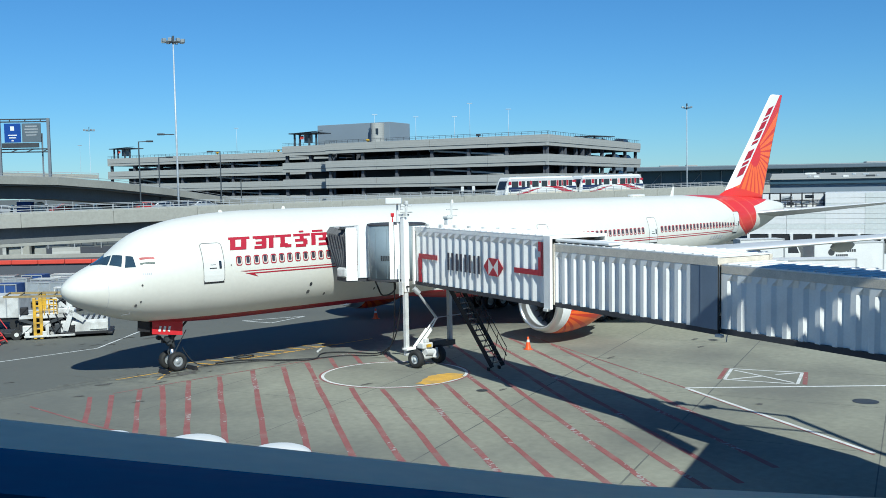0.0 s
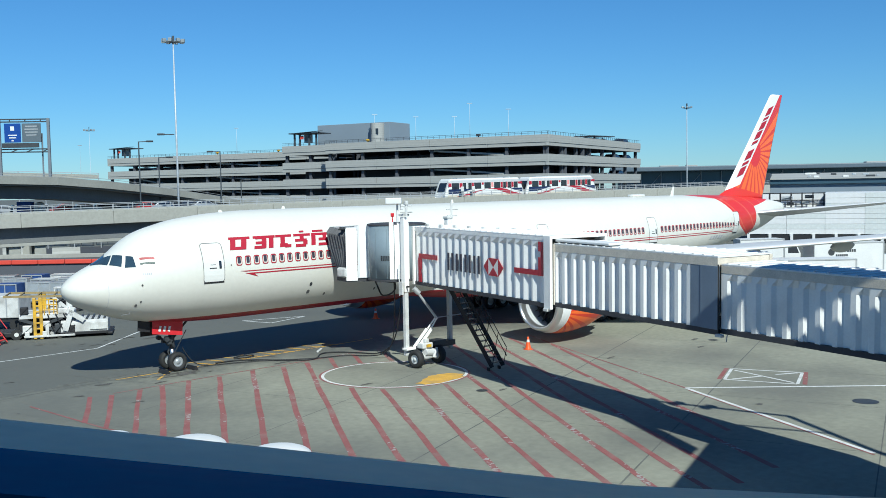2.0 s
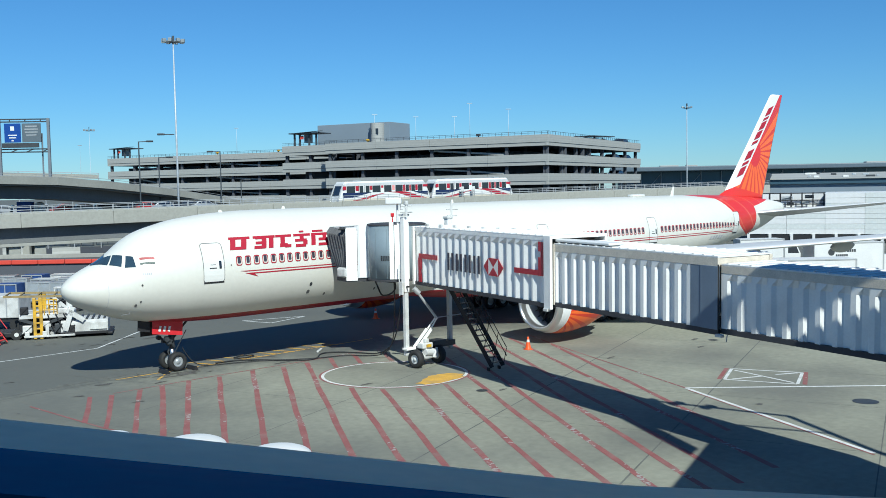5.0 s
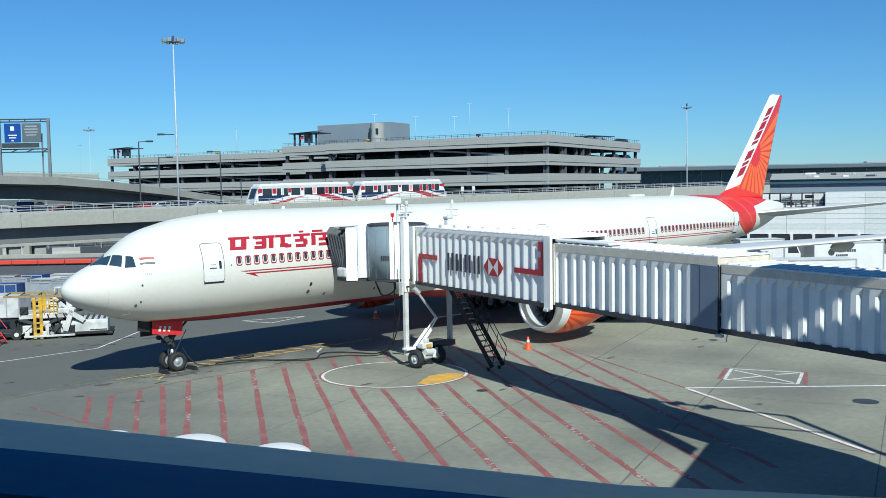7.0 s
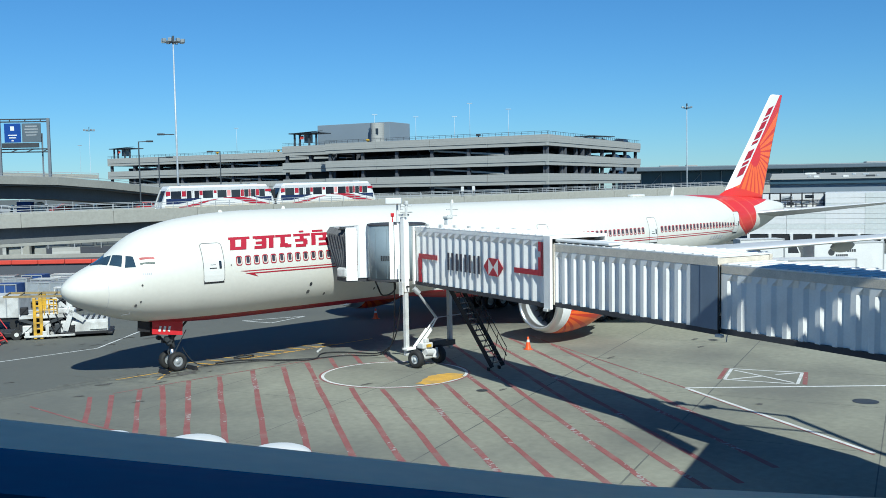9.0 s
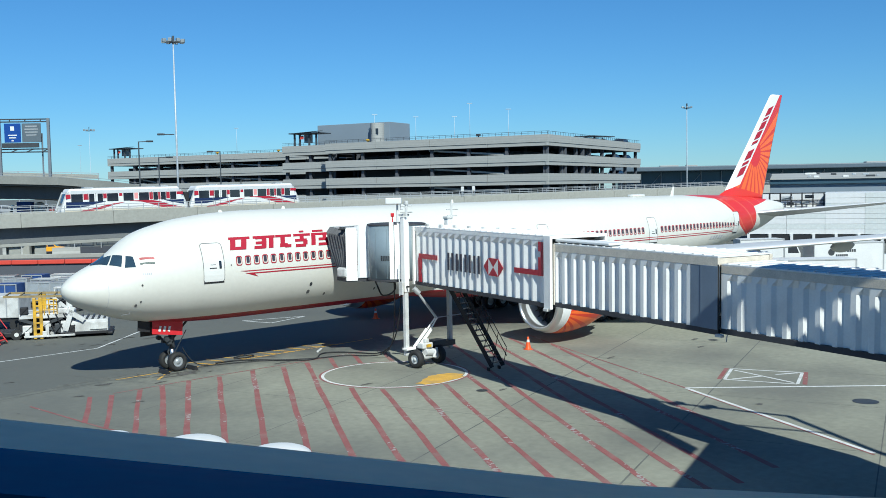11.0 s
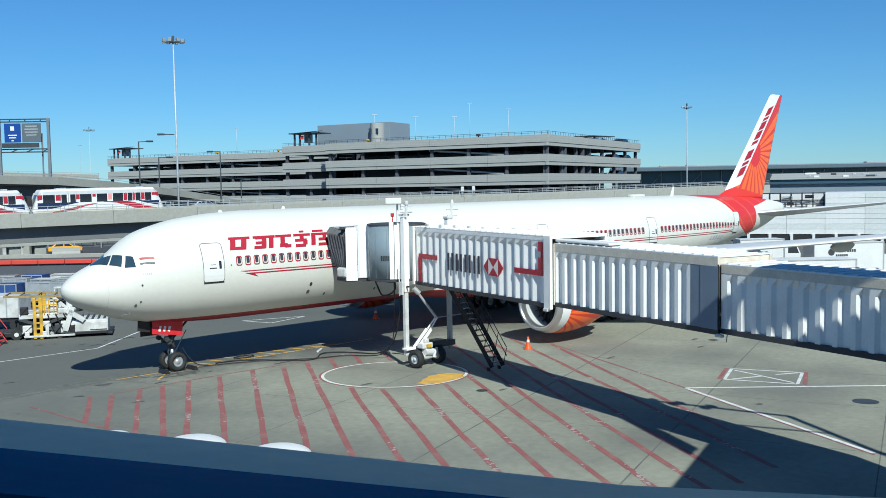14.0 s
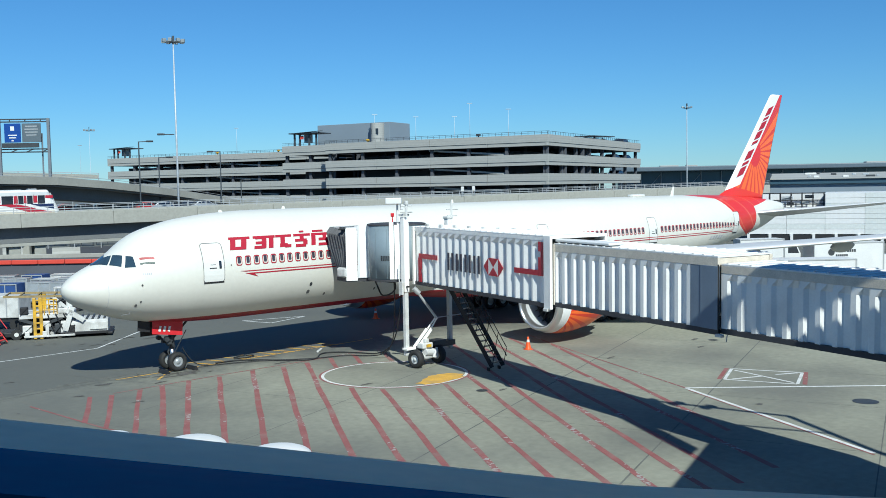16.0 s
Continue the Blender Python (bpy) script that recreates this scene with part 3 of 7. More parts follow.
WING = ((0.0, 24.6, 41.0, 3.2, .13), (3.1, 26.9, 41.0, 3.5, .13), (10.3, 32.0, 42.6, 4.75, .115), (20.0, 38.7, 45.6, 5.72, .10), (29.6, 45.3, 48.9, 6.7, .095), (31.2, 47.2, 49.7, 6.9, .09), (32.4, 49.3, 50.4, 7.0, .08))
for side in (-1, 1):
    bm = NB()
    loft(bm, [foil(x0, x1, side * y, z, t) for y, x0, x1, z, t in WING])
    w = part("wing", bm, M_WING, airliner, "pale grey swept wing", smooth=True)
    # bare-metal leading edge, flap lines and track fairings
    bm = NB()
    lead = []
    for y, x0, x1, z, t in WING[1:]:
        f = foil(x0, x1, side * y, z, t)
        n = 14
        sec = [f[2], f[1], f[0], f[-1], f[-2]]
        lead.append([Vector(q) + Vector((-0.012, 0, 0.006 if k < 2 else -0.006)) for k, q in enumerate(sec)])
    loft(bm, lead, closed=False, cap=False)
    part("leading_edge", bm, M_LEAD, w, "dull metal leading edge", smooth=True)
    for y, x, L in ((7.5, 41.0, 4.2), (14.2, 42.0, 4.0), (20.0, 44.0, 3.4), (24.5, 45.6, 3.0)):
        bm = NB()
        zf = np.interp(y, [q[0] for q in WING], [q[3] for q in WING]) - 0.35
        rr = []
        for u in np.linspace(0, 1, 9):
            s = max(0.03, math.sin(math.pi * min(1, u * 0.96 + 0.02)) ** 0.6)
            rr.append([(x - L * 0.65 + u * L, side * y + 0.24 * s * math.cos(a), zf + 0.42 * s * math.sin(a)) for a in np.linspace(0, 2 * math.pi, 12, endpoint=False)])
        loft(bm, rr)
        part("flap_fairing", bm, M_WING, w, smooth=True)
# belly fairing
bm = NB()
rr = []
for u in np.linspace(0, 1, 15):
    s = math.sin(math.pi * (0.04 + 0.92 * u)) ** 0.45
    rr.append([(22.5 + 22 * u, 3.25 * s * math.cos(a), 3.15 + 1.28 * s * math.sin(a)) for a in np.linspace(0, 2 * math.pi, 32, endpoint=False)])
loft(bm, rr)
part("belly_fairing", bm, M_HULL, airliner, smooth=True)

# fin with the sunburst
M_FIN = mat("fin_paint", (0.80, 0.80, 0.77), 0.32, var=0.02, coat=0.3)
g = Graph(M_FIN)
SX, SZ = 67.9, 12.5
ang = g.op("ARCTAN2", g.op("SUBTRACT", g.z, SZ), g.op("SUBTRACT", g.x, SX))
rad = g.op("SQRT", g.op("ADD", g.op("POWER", g.op("SUBTRACT", g.x, SX), 2), g.op("POWER", g.op("MULTIPLY", g.op("SUBTRACT", g.z, SZ), 0.8), 2)))
ray = g.op("GREATER_THAN", g.op("SINE", g.op("MULTIPLY", ang, 27)), 0.45)
ray = g.op("MULTIPLY", ray, g.op("LESS_THAN", ang, 0.78))
burst = g.over((0.84, 0.135, 0.02), (0.60, 0.035, 0.02), ray)
burst = g.over(burst, (0.60, 0.025, 0.03), g.op("GREATER_THAN", ang, 0.78))
burst = g.over(burst, (0.62, 0.02, 0.025), g.op("LESS_THAN", rad, 1.12))
burst = g.over(burst, (0.66, 0.03, 0.02), g.op("LESS_THAN", g.z, g.op("ADD", 8.9, g.op("MULTIPLY", g.op("SUBTRACT", 66.0, g.x), 0.16))))
# white band along the leading edge
lead_x = g.op("ADD", 62.55, g.op("MULTIPLY", g.op("SUBTRACT", g.z, 8.8), 0.925))
white = g.op("LESS_THAN", g.x, g.op("ADD", lead_x, g.op("ADD", 1.95, g.op("MULTIPLY", g.op("SUBTRACT", g.z, 8.8), -0.035))))
white = g.op("MULTIPLY", white, g.op("GREATER_THAN", g.z, g.op("ADD", 8.75, g.op("MULTIPLY", g.op("MAXIMUM", g.op("SUBTRACT", g.x, 62.0), 0), 0.22))))
g.paint(g.over(burst, g.base(), white))
bm = NB()


def fin_ring(x0, x1, z, th):
    n = 12
    up, lo = [], []
    for i in range(n + 1):
        u = (1 - math.cos(math.pi * i / n)) / 2
        t = th * 5 * (0.2969 * math.sqrt(u) - 0.126 * u - 0.3516 * u * u + 0.2843 * u ** 3 - 0.1036 * u ** 4) * (x1 - x0) * 0.5
        up.append((x0 + u * (x1 - x0), -t, z))
        lo.append((x0 + u * (x1 - x0), t, z))
    return up + lo[1:-1][::-1]


loft(bm, [fin_ring(x0, x1, z, th) for x0, x1, z, th in ((59.0, 69.6, 8.0, .08), (61.2, 69.6, 8.35, .095), (62.5, 69.8, 8.8, .1), (66.8, 71.5, 13.5, .095), (70.8, 73.3, 17.95, .09), (71.1, 73.4, 18.2, .07), (71.5, 73.45, 18.28, .02))])
fin = part("tail_fin", bm, M_FIN, airliner, "tail fin with orange sunburst and white leading band", smooth=True)
# plain slanted red blocks where the fin's title runs
for i, (a, b) in enumerate(((0.0, .125), (.155, .20), (.235, .365), (.455, .50), (.53, .645), (.67, .785), (.81, .85), (.88, 1.0))):
    za, zb = 10.3 + 6.75 * a, 10.3 + 6.75 * b
    for s in (-1, 1):
        bm = NB()
        q = []
        for z, k in ((za, .38), (za, 1.62), (zb, 1.62), (zb, .38)):
            xl = 62.55 + (z - 8.8) * 0.925
            q.append((xl + k * (1 - 0.022 * (z - 8.8)) + 0.03, s * (0.235 - 0.013 * (z - 8.8)), z + 0.25 * (k - 1.2)))
        bm.faces.new([bm.verts.new(v) for v in q])
        part("title_block", bm, M_REDTXT, fin, "slanted red title block")
# horizontal stabilisers
for side in (-1, 1):
    bm = NB()
    loft(bm, [foil(x0, x1, side * y, z, .15, twist=.07) for y, x0, x1, z in ((0.8, 63.9, 70.6, 6.4), (2.0, 65.0, 71.0, 6.5), (10.7, 72.2, 74.4, 7.46), (11.1, 72.7, 74.5, 7.49))])
    s = part("tailplane", bm, M_WING, airliner, "pale grey tailplane", smooth=True)
    bm = NB()
    lead = []
    for y, x0, x1, z in ((2.0, 65.0, 71.0, 6.5), (10.4, 72.0, 74.2, 7.42)):
        f = foil(x0, x1, side * y, z, .15, twist=.07)
        lead.append([Vector(q) + Vector((-0.012, 0, 0.006 if k < 2 else -0.006)) for k, q in enumerate([f[2], f[1], f[0]])])
    loft(bm, lead, closed=False, cap=False)
    part("leading_edge", bm, M_LEAD, s, smooth=True)
# crown antennas and the satellite fairing
for x, h, c in ((13.2, .16, .3), (27, .22, .35), (53.6, .75, .5), (9.0, .05, .3)):
    bm = NB()
    loft(bm, [fin_ring(x, x + c, 8.55 if x > 9.5 else 8.5, .12), fin_ring(x + h * .5, x + h * .5 + c * .5, 8.6 + h, .12)])
    part("blade_antenna", bm, M_WHITE, airliner)
bm = NB()
box(bm, (48.6, 0, 8.68), (1.7, 0.6, 0.2), 0.08)
part("satellite_fairing", bm, M_WHITE, airliner, smooth=True)

# engines
M_NAC = mat("nacelle_paint", (0.74, 0.74, 0.72), 0.3, var=0.03)
g = Graph(M_NAC)
ang = g.op("ARCTAN2", g.op("SUBTRACT", g.z, 2.0), g.op("SUBTRACT", g.x, 0.2))
ray = g.op("GREATER_THAN", g.op("SINE", g.op("MULTIPLY", g.op("ARCTAN2", g.op("ADD", g.z, 0.4), g.op("SUBTRACT", g.x, 0.1)), 30)), 0.35)
burst = g.over((0.84, 0.15, 0.02), (0.62, 0.04, 0.015), ray)
g.paint(g.over(g.base(), burst, g.op("GREATER_THAN", g.x, g.op("ADD", 1.05, g.op("MULTIPLY", g.z, 0.12)))))
for side in (-1, 1):
    c = Matrix.Translation((25.0, side * 9.61, 2.5))
    bm = NB()
    lathe(bm, [(0.42, 1.72), (0.9, 1.86), (1.6, 1.95), (2.6, 1.94), (3.8, 1.82), (4.9, 1.55), (5.2, 1.48), (4.7, 1.40), (4.0, 1.30)], I4, 48)
    e = part("engine", bm, M_NAC, airliner, "engine nacelle with orange sunburst flank", smooth=True)
    e.matrix_basis = c
    bm = NB()
    lathe(bm, [(0.42, 1.725), (0.2, 1.66), (0.06, 1.58), (0.0, 1.5), (0.05, 1.43), (0.2, 1.39), (0.5, 1.38)], I4, 48)
    part("inlet_lip", bm, M_METAL, e, "bare metal inlet lip", smooth=True)
    bm = NB()
    lathe(bm, [(0.5, 1.38), (1.3, 1.45), (1.6, 1.45)], I4, 48)
    part("inlet_duct", bm, mat("inlet_liner", (0.5, 0.51, 0.52), 0.5), e, smooth=True)
    bm = NB()
    lathe(bm, [(1.6, 1.45), (1.55, 0.5), (1.0, 0.15), (0.9, 0.01)], I4, 32)
    part("fan_hub", bm, M_STEEL, e, smooth=True)
    bm = NB()
    for i in range(22):
        m = Matrix.Rotation(2 * math.pi * i / 22, 4, "X")
        a, b = m @ Vector((1.5, -0.04, 0.45)), m @ Vector((1.35, 0.05, 1.43))
        beam(bm, a, b, 0.3, 0.03)
    part("fan_blades", bm, M_DARK, e)
    bm = NB()
    lathe(bm, [(4.6, 1.1), (5.6, 0.95), (6.6, 0.62), (6.9, 0.5), (6.4, 0.4), (7.6, 0.05)], I4, 32)
    part("exhaust_cone", bm, M_STEEL, e, smooth=True)
    bm = NB()
    loft(bm, [fin_ring(1.6, 7.5, 1.5, .1), fin_ring(5.0, 11.5, 2.3, .08)])
    part("pylon", bm, M_WING, e)


# landing gear
def wheel(parent, c, r, w, name="wheel"):
    bm = NB()
    lathe(bm, [(-w * .32, r * .52), (-w * .48, r * .6), (-w * .5, r * .82), (-w * .36, r * .96), (0, r), (w * .36, r * .96), (w * .5, r * .82), (w * .48, r * .6), (w * .32, r * .52)], Matrix.Rotation(math.pi / 2, 4, "Z"), 28)
    t = part(name, bm, M_TYRE, parent, "black rubber tyre", smooth=True)
    t.matrix_basis = Matrix.Translation(c)
    bm = NB()
    lathe(bm, [(-w * .34, 0.01), (-w * .34, r * .22), (-w * .26, r * .26), (-w * .24, r * .42), (-w * .36, r * .53), (w * .36, r * .53), (w * .24, r * .42), (w * .26, r * .26), (w * .34, r * .22), (w * .34, .01)], Matrix.Rotation(math.pi / 2, 4, "Z"), 24)
    part("rim", bm, M_ULD, t, "dull grey wheel rim", smooth=True)
    return t


for y in (-0.5, 0.5):
    wheel(airliner, (5.9, y, 0.53), 0.53, 0.42, "nose_wheel")
bm = NB()
rod(bm, (5.9, -0.6, .53), (5.9, .6, .53), 0.09)
rod(bm, (5.9, 0, .45), (5.88, 0, 1.3), 0.11, 14)
part("strut", bm, M_METAL, airliner, "polished steel oleo strut", smooth=True)
bm = NB()
rod(bm, (5.88, 0, 1.2), (5.85, 0, 2.8), 0.16, 14)
rod(bm, (5.82, 0, 1.6), (6.9, 0, 2.7), 0.06)
beam(bm, (5.7, -0.3, 1.75), (5.7, .3, 1.75), 0.2, 0.2)
box(bm, (5.55, -.34, 1.62), (.25, .2, .26), .03)
box(bm, (5.55, .3, 1.62), (.22, .2, .24), .03)
rod(bm, (5.72, -.1, .7), (5.6, -.08, 1.05), 0.04)
rod(bm, (5.6, -.08, 1.05), (5.75, -.1, 1.45), 0.04)
for y_ in (-.45, .45):
    rod(bm, (5.5, y_, 1.75), (5.85, y_ * .4, 1.3), 0.06)
    rod(bm, (5.35, y_ - .1, 1.8), (5.35, y_ + .1, 1.8), 0.13, 12)
rod(bm, (6.5, -.5, 2.2), (5.95, -.15, .95), 0.025)
part("gear_leg", bm, M_STEEL, airliner, "dark nose gear leg with torque links")
bm = NB()
slab(bm, [(4.46, 2.2), (6.2, 1.95), (6.25, 2.75), (4.5, 2.9)], 0.58, 0.63)
bm.transform(Matrix.Rotation(math.pi / 2, 4, "X"))
nd = part("gear_door", bm, M_RED, airliner, "red nose gear door with pale lettering bars")
bm = NB()
box(bm, (5.3, 0.55, 2.35), (1.9, 0.05, 0.8), 0.015)
part("gear_door", bm, M_DARK, airliner, "dark inner nose gear door")
bm = NB()
slab(bm, [(3.72, 2.42), (4.4, 2.3), (4.4, 3.0), (3.76, 3.08)], 0.45, 0.5)
bm.transform(Matrix.Rotation(math.pi / 2, 4, "X"))
part("gear_door", bm, M_DARK, airliner, "dark forward gear door")
bm = NB()
for i in range(3):
    beam(bm, (4.86 + i * .27, -0.645, 2.3 - i * .03), (4.94 + i * .27, -0.645, 2.58 - i * .03), 0.01, 0.13)
part("lettering_bar", bm, M_WHITE, nd, "white lettering bars")
for side in (-1, 1):
    bm = NB()
    rod(bm, (37.1, side * 5.5, 0.7), (36.9, side * 5.3, 3.4), 0.2, 14)
    rod(bm, (35.6, side * 5.5, .68), (38.6, side * 5.5, .68), 0.12)
    part("main_gear_leg", bm, M_STEEL, airliner, "dark main gear leg and bogie beam")
    for dx in (-1.46, 0, 1.46):
        for dy in (-.7, .7):
            wheel(airliner, (37.1 + dx, side * 5.5 + dy, 0.66), 0.66, 0.5, "main_wheel")

# ---- passenger boarding bridge ----
BR = pose(15.67, -9.34, 4.6, 0, 0.35, -103.18)
bridge = thing("boarding_bridge", BR, "white corrugated telescopic boarding bridge docked at the aircraft", "jet bridge")


def ribbed(bm, s0, s1, z0, z1, period, first, depth, y0, sign, ramp):
    """A folded sheet of pressed ribs; first: middle of the first recessed pan, y0 at the proud face."""
    knots = ((-.1, 1), (.1, 1), (.17, 0), (.31, 0), (.9, 1)) if ramp else ((-.19, 1), (.19, 1), (.32, 0), (.62, 0), (.81, 1))
    line = []
    k = 0
    while first + (k - 1) * period < s1:
        line += [(first + (u + k - 1) * period, d) for u, d in knots]
        k += 1
    inner = [(s, d) for s, d in line if s0 + .02 < s < s1 - .02]
    line = [(s0, 0)] + inner + [(s1, 0)]
    rows = [(z0, 1.0), (z1 - 0.27, 1.0), (z1, 0.0)]
    vs = [[bm.verts.new((s + (0.16 if q == 0 and d else 0), y0 + sign * depth * d * q, z)) for s, d in line] for z, q in rows]
    for r in range(2):
        for i in range(len(line) - 1):
            bm.faces.new((vs[r][i], vs[r][i + 1], vs[r + 1][i + 1], vs[r + 1][i]))


def tunnel(s0, s1, zb, zt, y0, w, period, first, rail, parent, lab, plain=0.0):
    h = zt - zb
    bm = NB()
    ribbed(bm, s0, s1 - plain, zb + 0.1, zt - rail + .02, period, first, 0.14 if s0 < 5 else .11, y0, 1, s0 < 5)
    ribbed(bm, s0, s1 - plain, zb + 0.1, zt - rail + .02, period, first, 0.11, y0 + w, -1, False)
    t = part("tunnel", bm, M_BRIDGE, parent, lab)
    bm = NB()
    box(bm, ((s0 + s1) / 2, y0 + 0.05, zt - rail / 2), (s1 - s0, 0.12, rail), 0.01)
    box(bm, ((s0 + s1) / 2, y0 + w - 0.05, zt - rail / 2), (s1 - s0, 0.12, rail), 0.01)
    part("top_rail", bm, M_BEIGE if s0 > 5 else M_BRIDGE, t, "weathered top rail")
    bm = NB()
    n = int((s1 - s0) / 0.5)
    box(bm, ((s0 + s1) / 2, y0 + w / 2, zt + 0.03), (s1 - s0, w + 0.02, 0.06), 0.01)
    rf = part("tunnel_roof", bm, M_ROOF, t, "white ribbed tunnel roof")
    for i in range(n):
        piece("roof_rib", (s0 + 0.25 + i * (s1 - s0 - .5) / max(1, n - 1), y0 + w / 2, zt + 0.075), (0.09, w - 0.06, 0.04), M_ROOF, t, 0.0)
    bm = NB()
    box(bm, ((s0 + s1) / 2, y0 + w / 2, zb + 0.04), (s1 - s0, w - 0.1, 0.14))
    box(bm, ((s0 + s1) / 2, y0 + 0.07, zb + 0.02), (s1 - s0, 0.14, 0.2), 0.01)
    box(bm, ((s0 + s1) / 2, y0 + w - 0.07, zb + 0.02), (s1 - s0, 0.14, 0.2), 0.01)
    part("tunnel_floor", bm, M_UNDER, t, "dark underframe beam")
    return t


tA = tunnel(-0.5, 11.65, -0.08, 2.93, 0.0, 3.0, 0.675, .36, .16, bridge, "white corrugated outer tunnel section")
tB = tunnel(12.12, 21.66, 0.0, 2.63, 0.14, 2.72, 0.622, 12.47, .3, bridge, "white corrugated middle tunnel section", 1.34)
tC = tunnel(21.68, 31.5, 0.04, 2.36, 0.28, 2.44, 0.645, 22.2, .27, bridge, "white corrugated inner tunnel section")


def end_frame(s, zb, zt, y0, w, th, material, lab, parent, wide=0.16):
    bm = NB()
    box(bm, (s, y0 - 0.02, (zb + zt) / 2), (wide, 0.14, zt - zb), 0.012)
    box(bm, (s, y0 + w + 0.02, (zb + zt) / 2), (wide, 0.14, zt - zb), 0.012)
    box(bm, (s, y0 + w / 2, zt - 0.06), (wide, w, 0.14), 0.012)
    part("end_frame", bm, material, parent, lab)


end_frame(11.88, -0.2, 3.0, 0, 3.0, .14, M_BRIDGE, "white tunnel end frame", tA, 0.48)
end_frame(-0.48, -0.15, 3.0, 0, 3.0, .14, M_BRIDGE, "white tunnel end frame", tA, 0.2)
# flat tunnel end; the shade lying on it is painted in its colour
bm = NB()
box(bm, (20.58, 0.19, 1.22), (.52, 0.1, 2.24), 0.01)
box(bm, (21.24, 0.17, 1.22), (.84, 0.1, 2.24), 0.01)
part("end_panel", bm, M_SHADEEND, tB, "smooth end panel with its shade painted blue-grey")
bm = NB()
box(bm, (21.67, 0.15, 1.2), (.04, 0.05, 2.4), 0.005)
part("end_seal", bm, M_DARK, tB, "thin black tunnel end seal")
bm = NB()
box(bm, (21.6, 1.5, 2.5), (.06, 2.6, .24), .01)
box(bm, (21.6, 2.78, 1.3), (.06, .12, 2.6), .01)
part("end_plate", bm, M_BEIGE, tB, "weathered beige tunnel end plate")
bm = NB()
box(bm, (11.8, -0.05, -0.24), (0.3, 0.2, 0.12), 0.01)
part("roller_bracket", bm, M_EQUIP, bridge, "small roller bracket")
bm = NB()
box(bm, (21.78, 0.1, -0.08), (0.3, 0.16, 0.1), 0.01)
rod(bm, (22.05, 0.2, -0.02), (22.0, 0.2, -0.28), 0.02)
part("roller_bracket", bm, M_EQUIP, bridge, "small roller bracket")
# long walkway edge on the roof of the outer section
bm = NB()
box(bm, (13.9, 0.6, 2.8), (3.6, 0.8, 0.1), 0.03)
part("roof_plate", bm, M_ROOF, bridge)
for s_, zt_, y0_, w_, p_ in ((12.1, 2.66, .1, 2.8, tA),):
    bm = NB()
    box(bm, (s_, y0_ + w_ / 2, zt_ / 2), (.08, w_, zt_), .01)
    part("end_plate", bm, M_BEIGE, p_, "weathered beige tunnel end plate")
# advertising: red angle marks, dark bars, hexagon
Y = -0.02
bm = NB()
box(bm, (1.12, Y, 1.44), (2.0, 0.025, 0.26))
box(bm, (0.23, Y, 1.02), (0.32, 0.025, .6))
box(bm, (0.18, Y, 0.62), (0.2, 0.025, .26))
box(bm, (0.23, Y, 0.27), (0.32, 0.025, .46))
part("red_angle", bm, M_REDTXT, tA, "red angle mark on the ribs")
bm = NB()
box(bm, (11.35, Y, 2.5), (0.38, 0.025, .42))
box(bm, (11.44, Y, 2.16), (0.2, 0.025, .3))
box(bm, (11.35, Y, 1.62), (0.38, 0.025, .82))
box(bm, (10.25, Y, 1.335), (1.96, 0.025, 0.24))
part("red_angle", bm, M_REDTXT, tA, "red angle mark on the ribs")
M_INK = mat("ink_dark", (0.03, 0.03, 0.05), 0.6)
for i in range(4):
    bm = NB()
    a = 3.12 + 0.84 * i
    box(bm, (a + 0.16, Y, 1.34), (0.17, 0.025, 0.88))
    box(bm, (a + 0.56, Y, 1.34), (0.17, 0.025, 0.88))
    part("dark_bar", bm, M_INK, tA, "dark lettering bars")
bm = NB()
hx, hz, hw, hh = 7.50, 1.33, 0.425, 0.42


def tri(bm, *pts):
    lo = [bm.verts.new((s, Y - 0.012, z)) for s, z in pts]
    hi = [bm.verts.new((s, Y + 0.012, z)) for s, z in pts]
    bm.faces.new(lo)
    bm.faces.new(hi)
    for i in range(len(pts)):
        k = (i + 1) % len(pts)
        bm.faces.new((lo[i], lo[k], hi[k], hi[i]))


tri(bm, (hx - hw, hz + hh), (hx - hw, hz - hh), (hx - 2 * hw, hz))
tri(bm, (hx + hw, hz + hh), (hx + 2 * hw, hz), (hx + hw, hz - hh))
tri(bm, (hx - hw, hz + hh), (hx + hw, hz + hh), (hx, hz))
tri(bm, (hx - hw, hz - hh), (hx, hz), (hx + hw, hz - hh))
part("red_emblem", bm, M_REDTXT, tA, "red triangles forming a hexagon emblem")
bm = NB()
Y = -0.014
tri(bm, (hx - hw, hz + hh), (hx, hz), (hx - hw, hz - hh))
tri(bm, (hx + hw, hz + hh), (hx + hw, hz - hh), (hx, hz))
part("white_emblem", bm, M_WHITE, tA, "white triangles of the emblem")

# cab: turning drum, box and folding canopy; built in world axes
INV = BR.inverted()


def bpart(name, bm, material, parent=bridge, label="", smooth=False):
    bm.transform(INV)
    return part(name, bm, material, parent, label, smooth)


DR = Vector((16.0, -7.2, 0))
bm = NB()
rings = [[(DR.x + 1.62 * math.cos(a), DR.y + 1.62 * math.sin(a), z) for a in np.linspace(0, 2 * math.pi, 48, endpoint=False)] for z in (4.72, 7.66)]
loft(bm, rings)
drum = bpart("cab_drum", bm, M_BLUEGREY, bridge, "blue-grey smooth curved cab drum", True)
for p in drum.data.polygons:
    p.use_smooth = len(p.vertices) == 4
bm = NB()
for a in np.arange(158, 290, 26.0):
    c, s = math.cos(radians(a)), math.sin(radians(a))
    box(bm, (DR.x + 1.63 * c, DR.y + 1.63 * s, 6.15), (0.012, 0.012, 2.7), rz=a)
bpart("drum_slat", bm, M_BLUEGREY, drum, "drum slat joints")
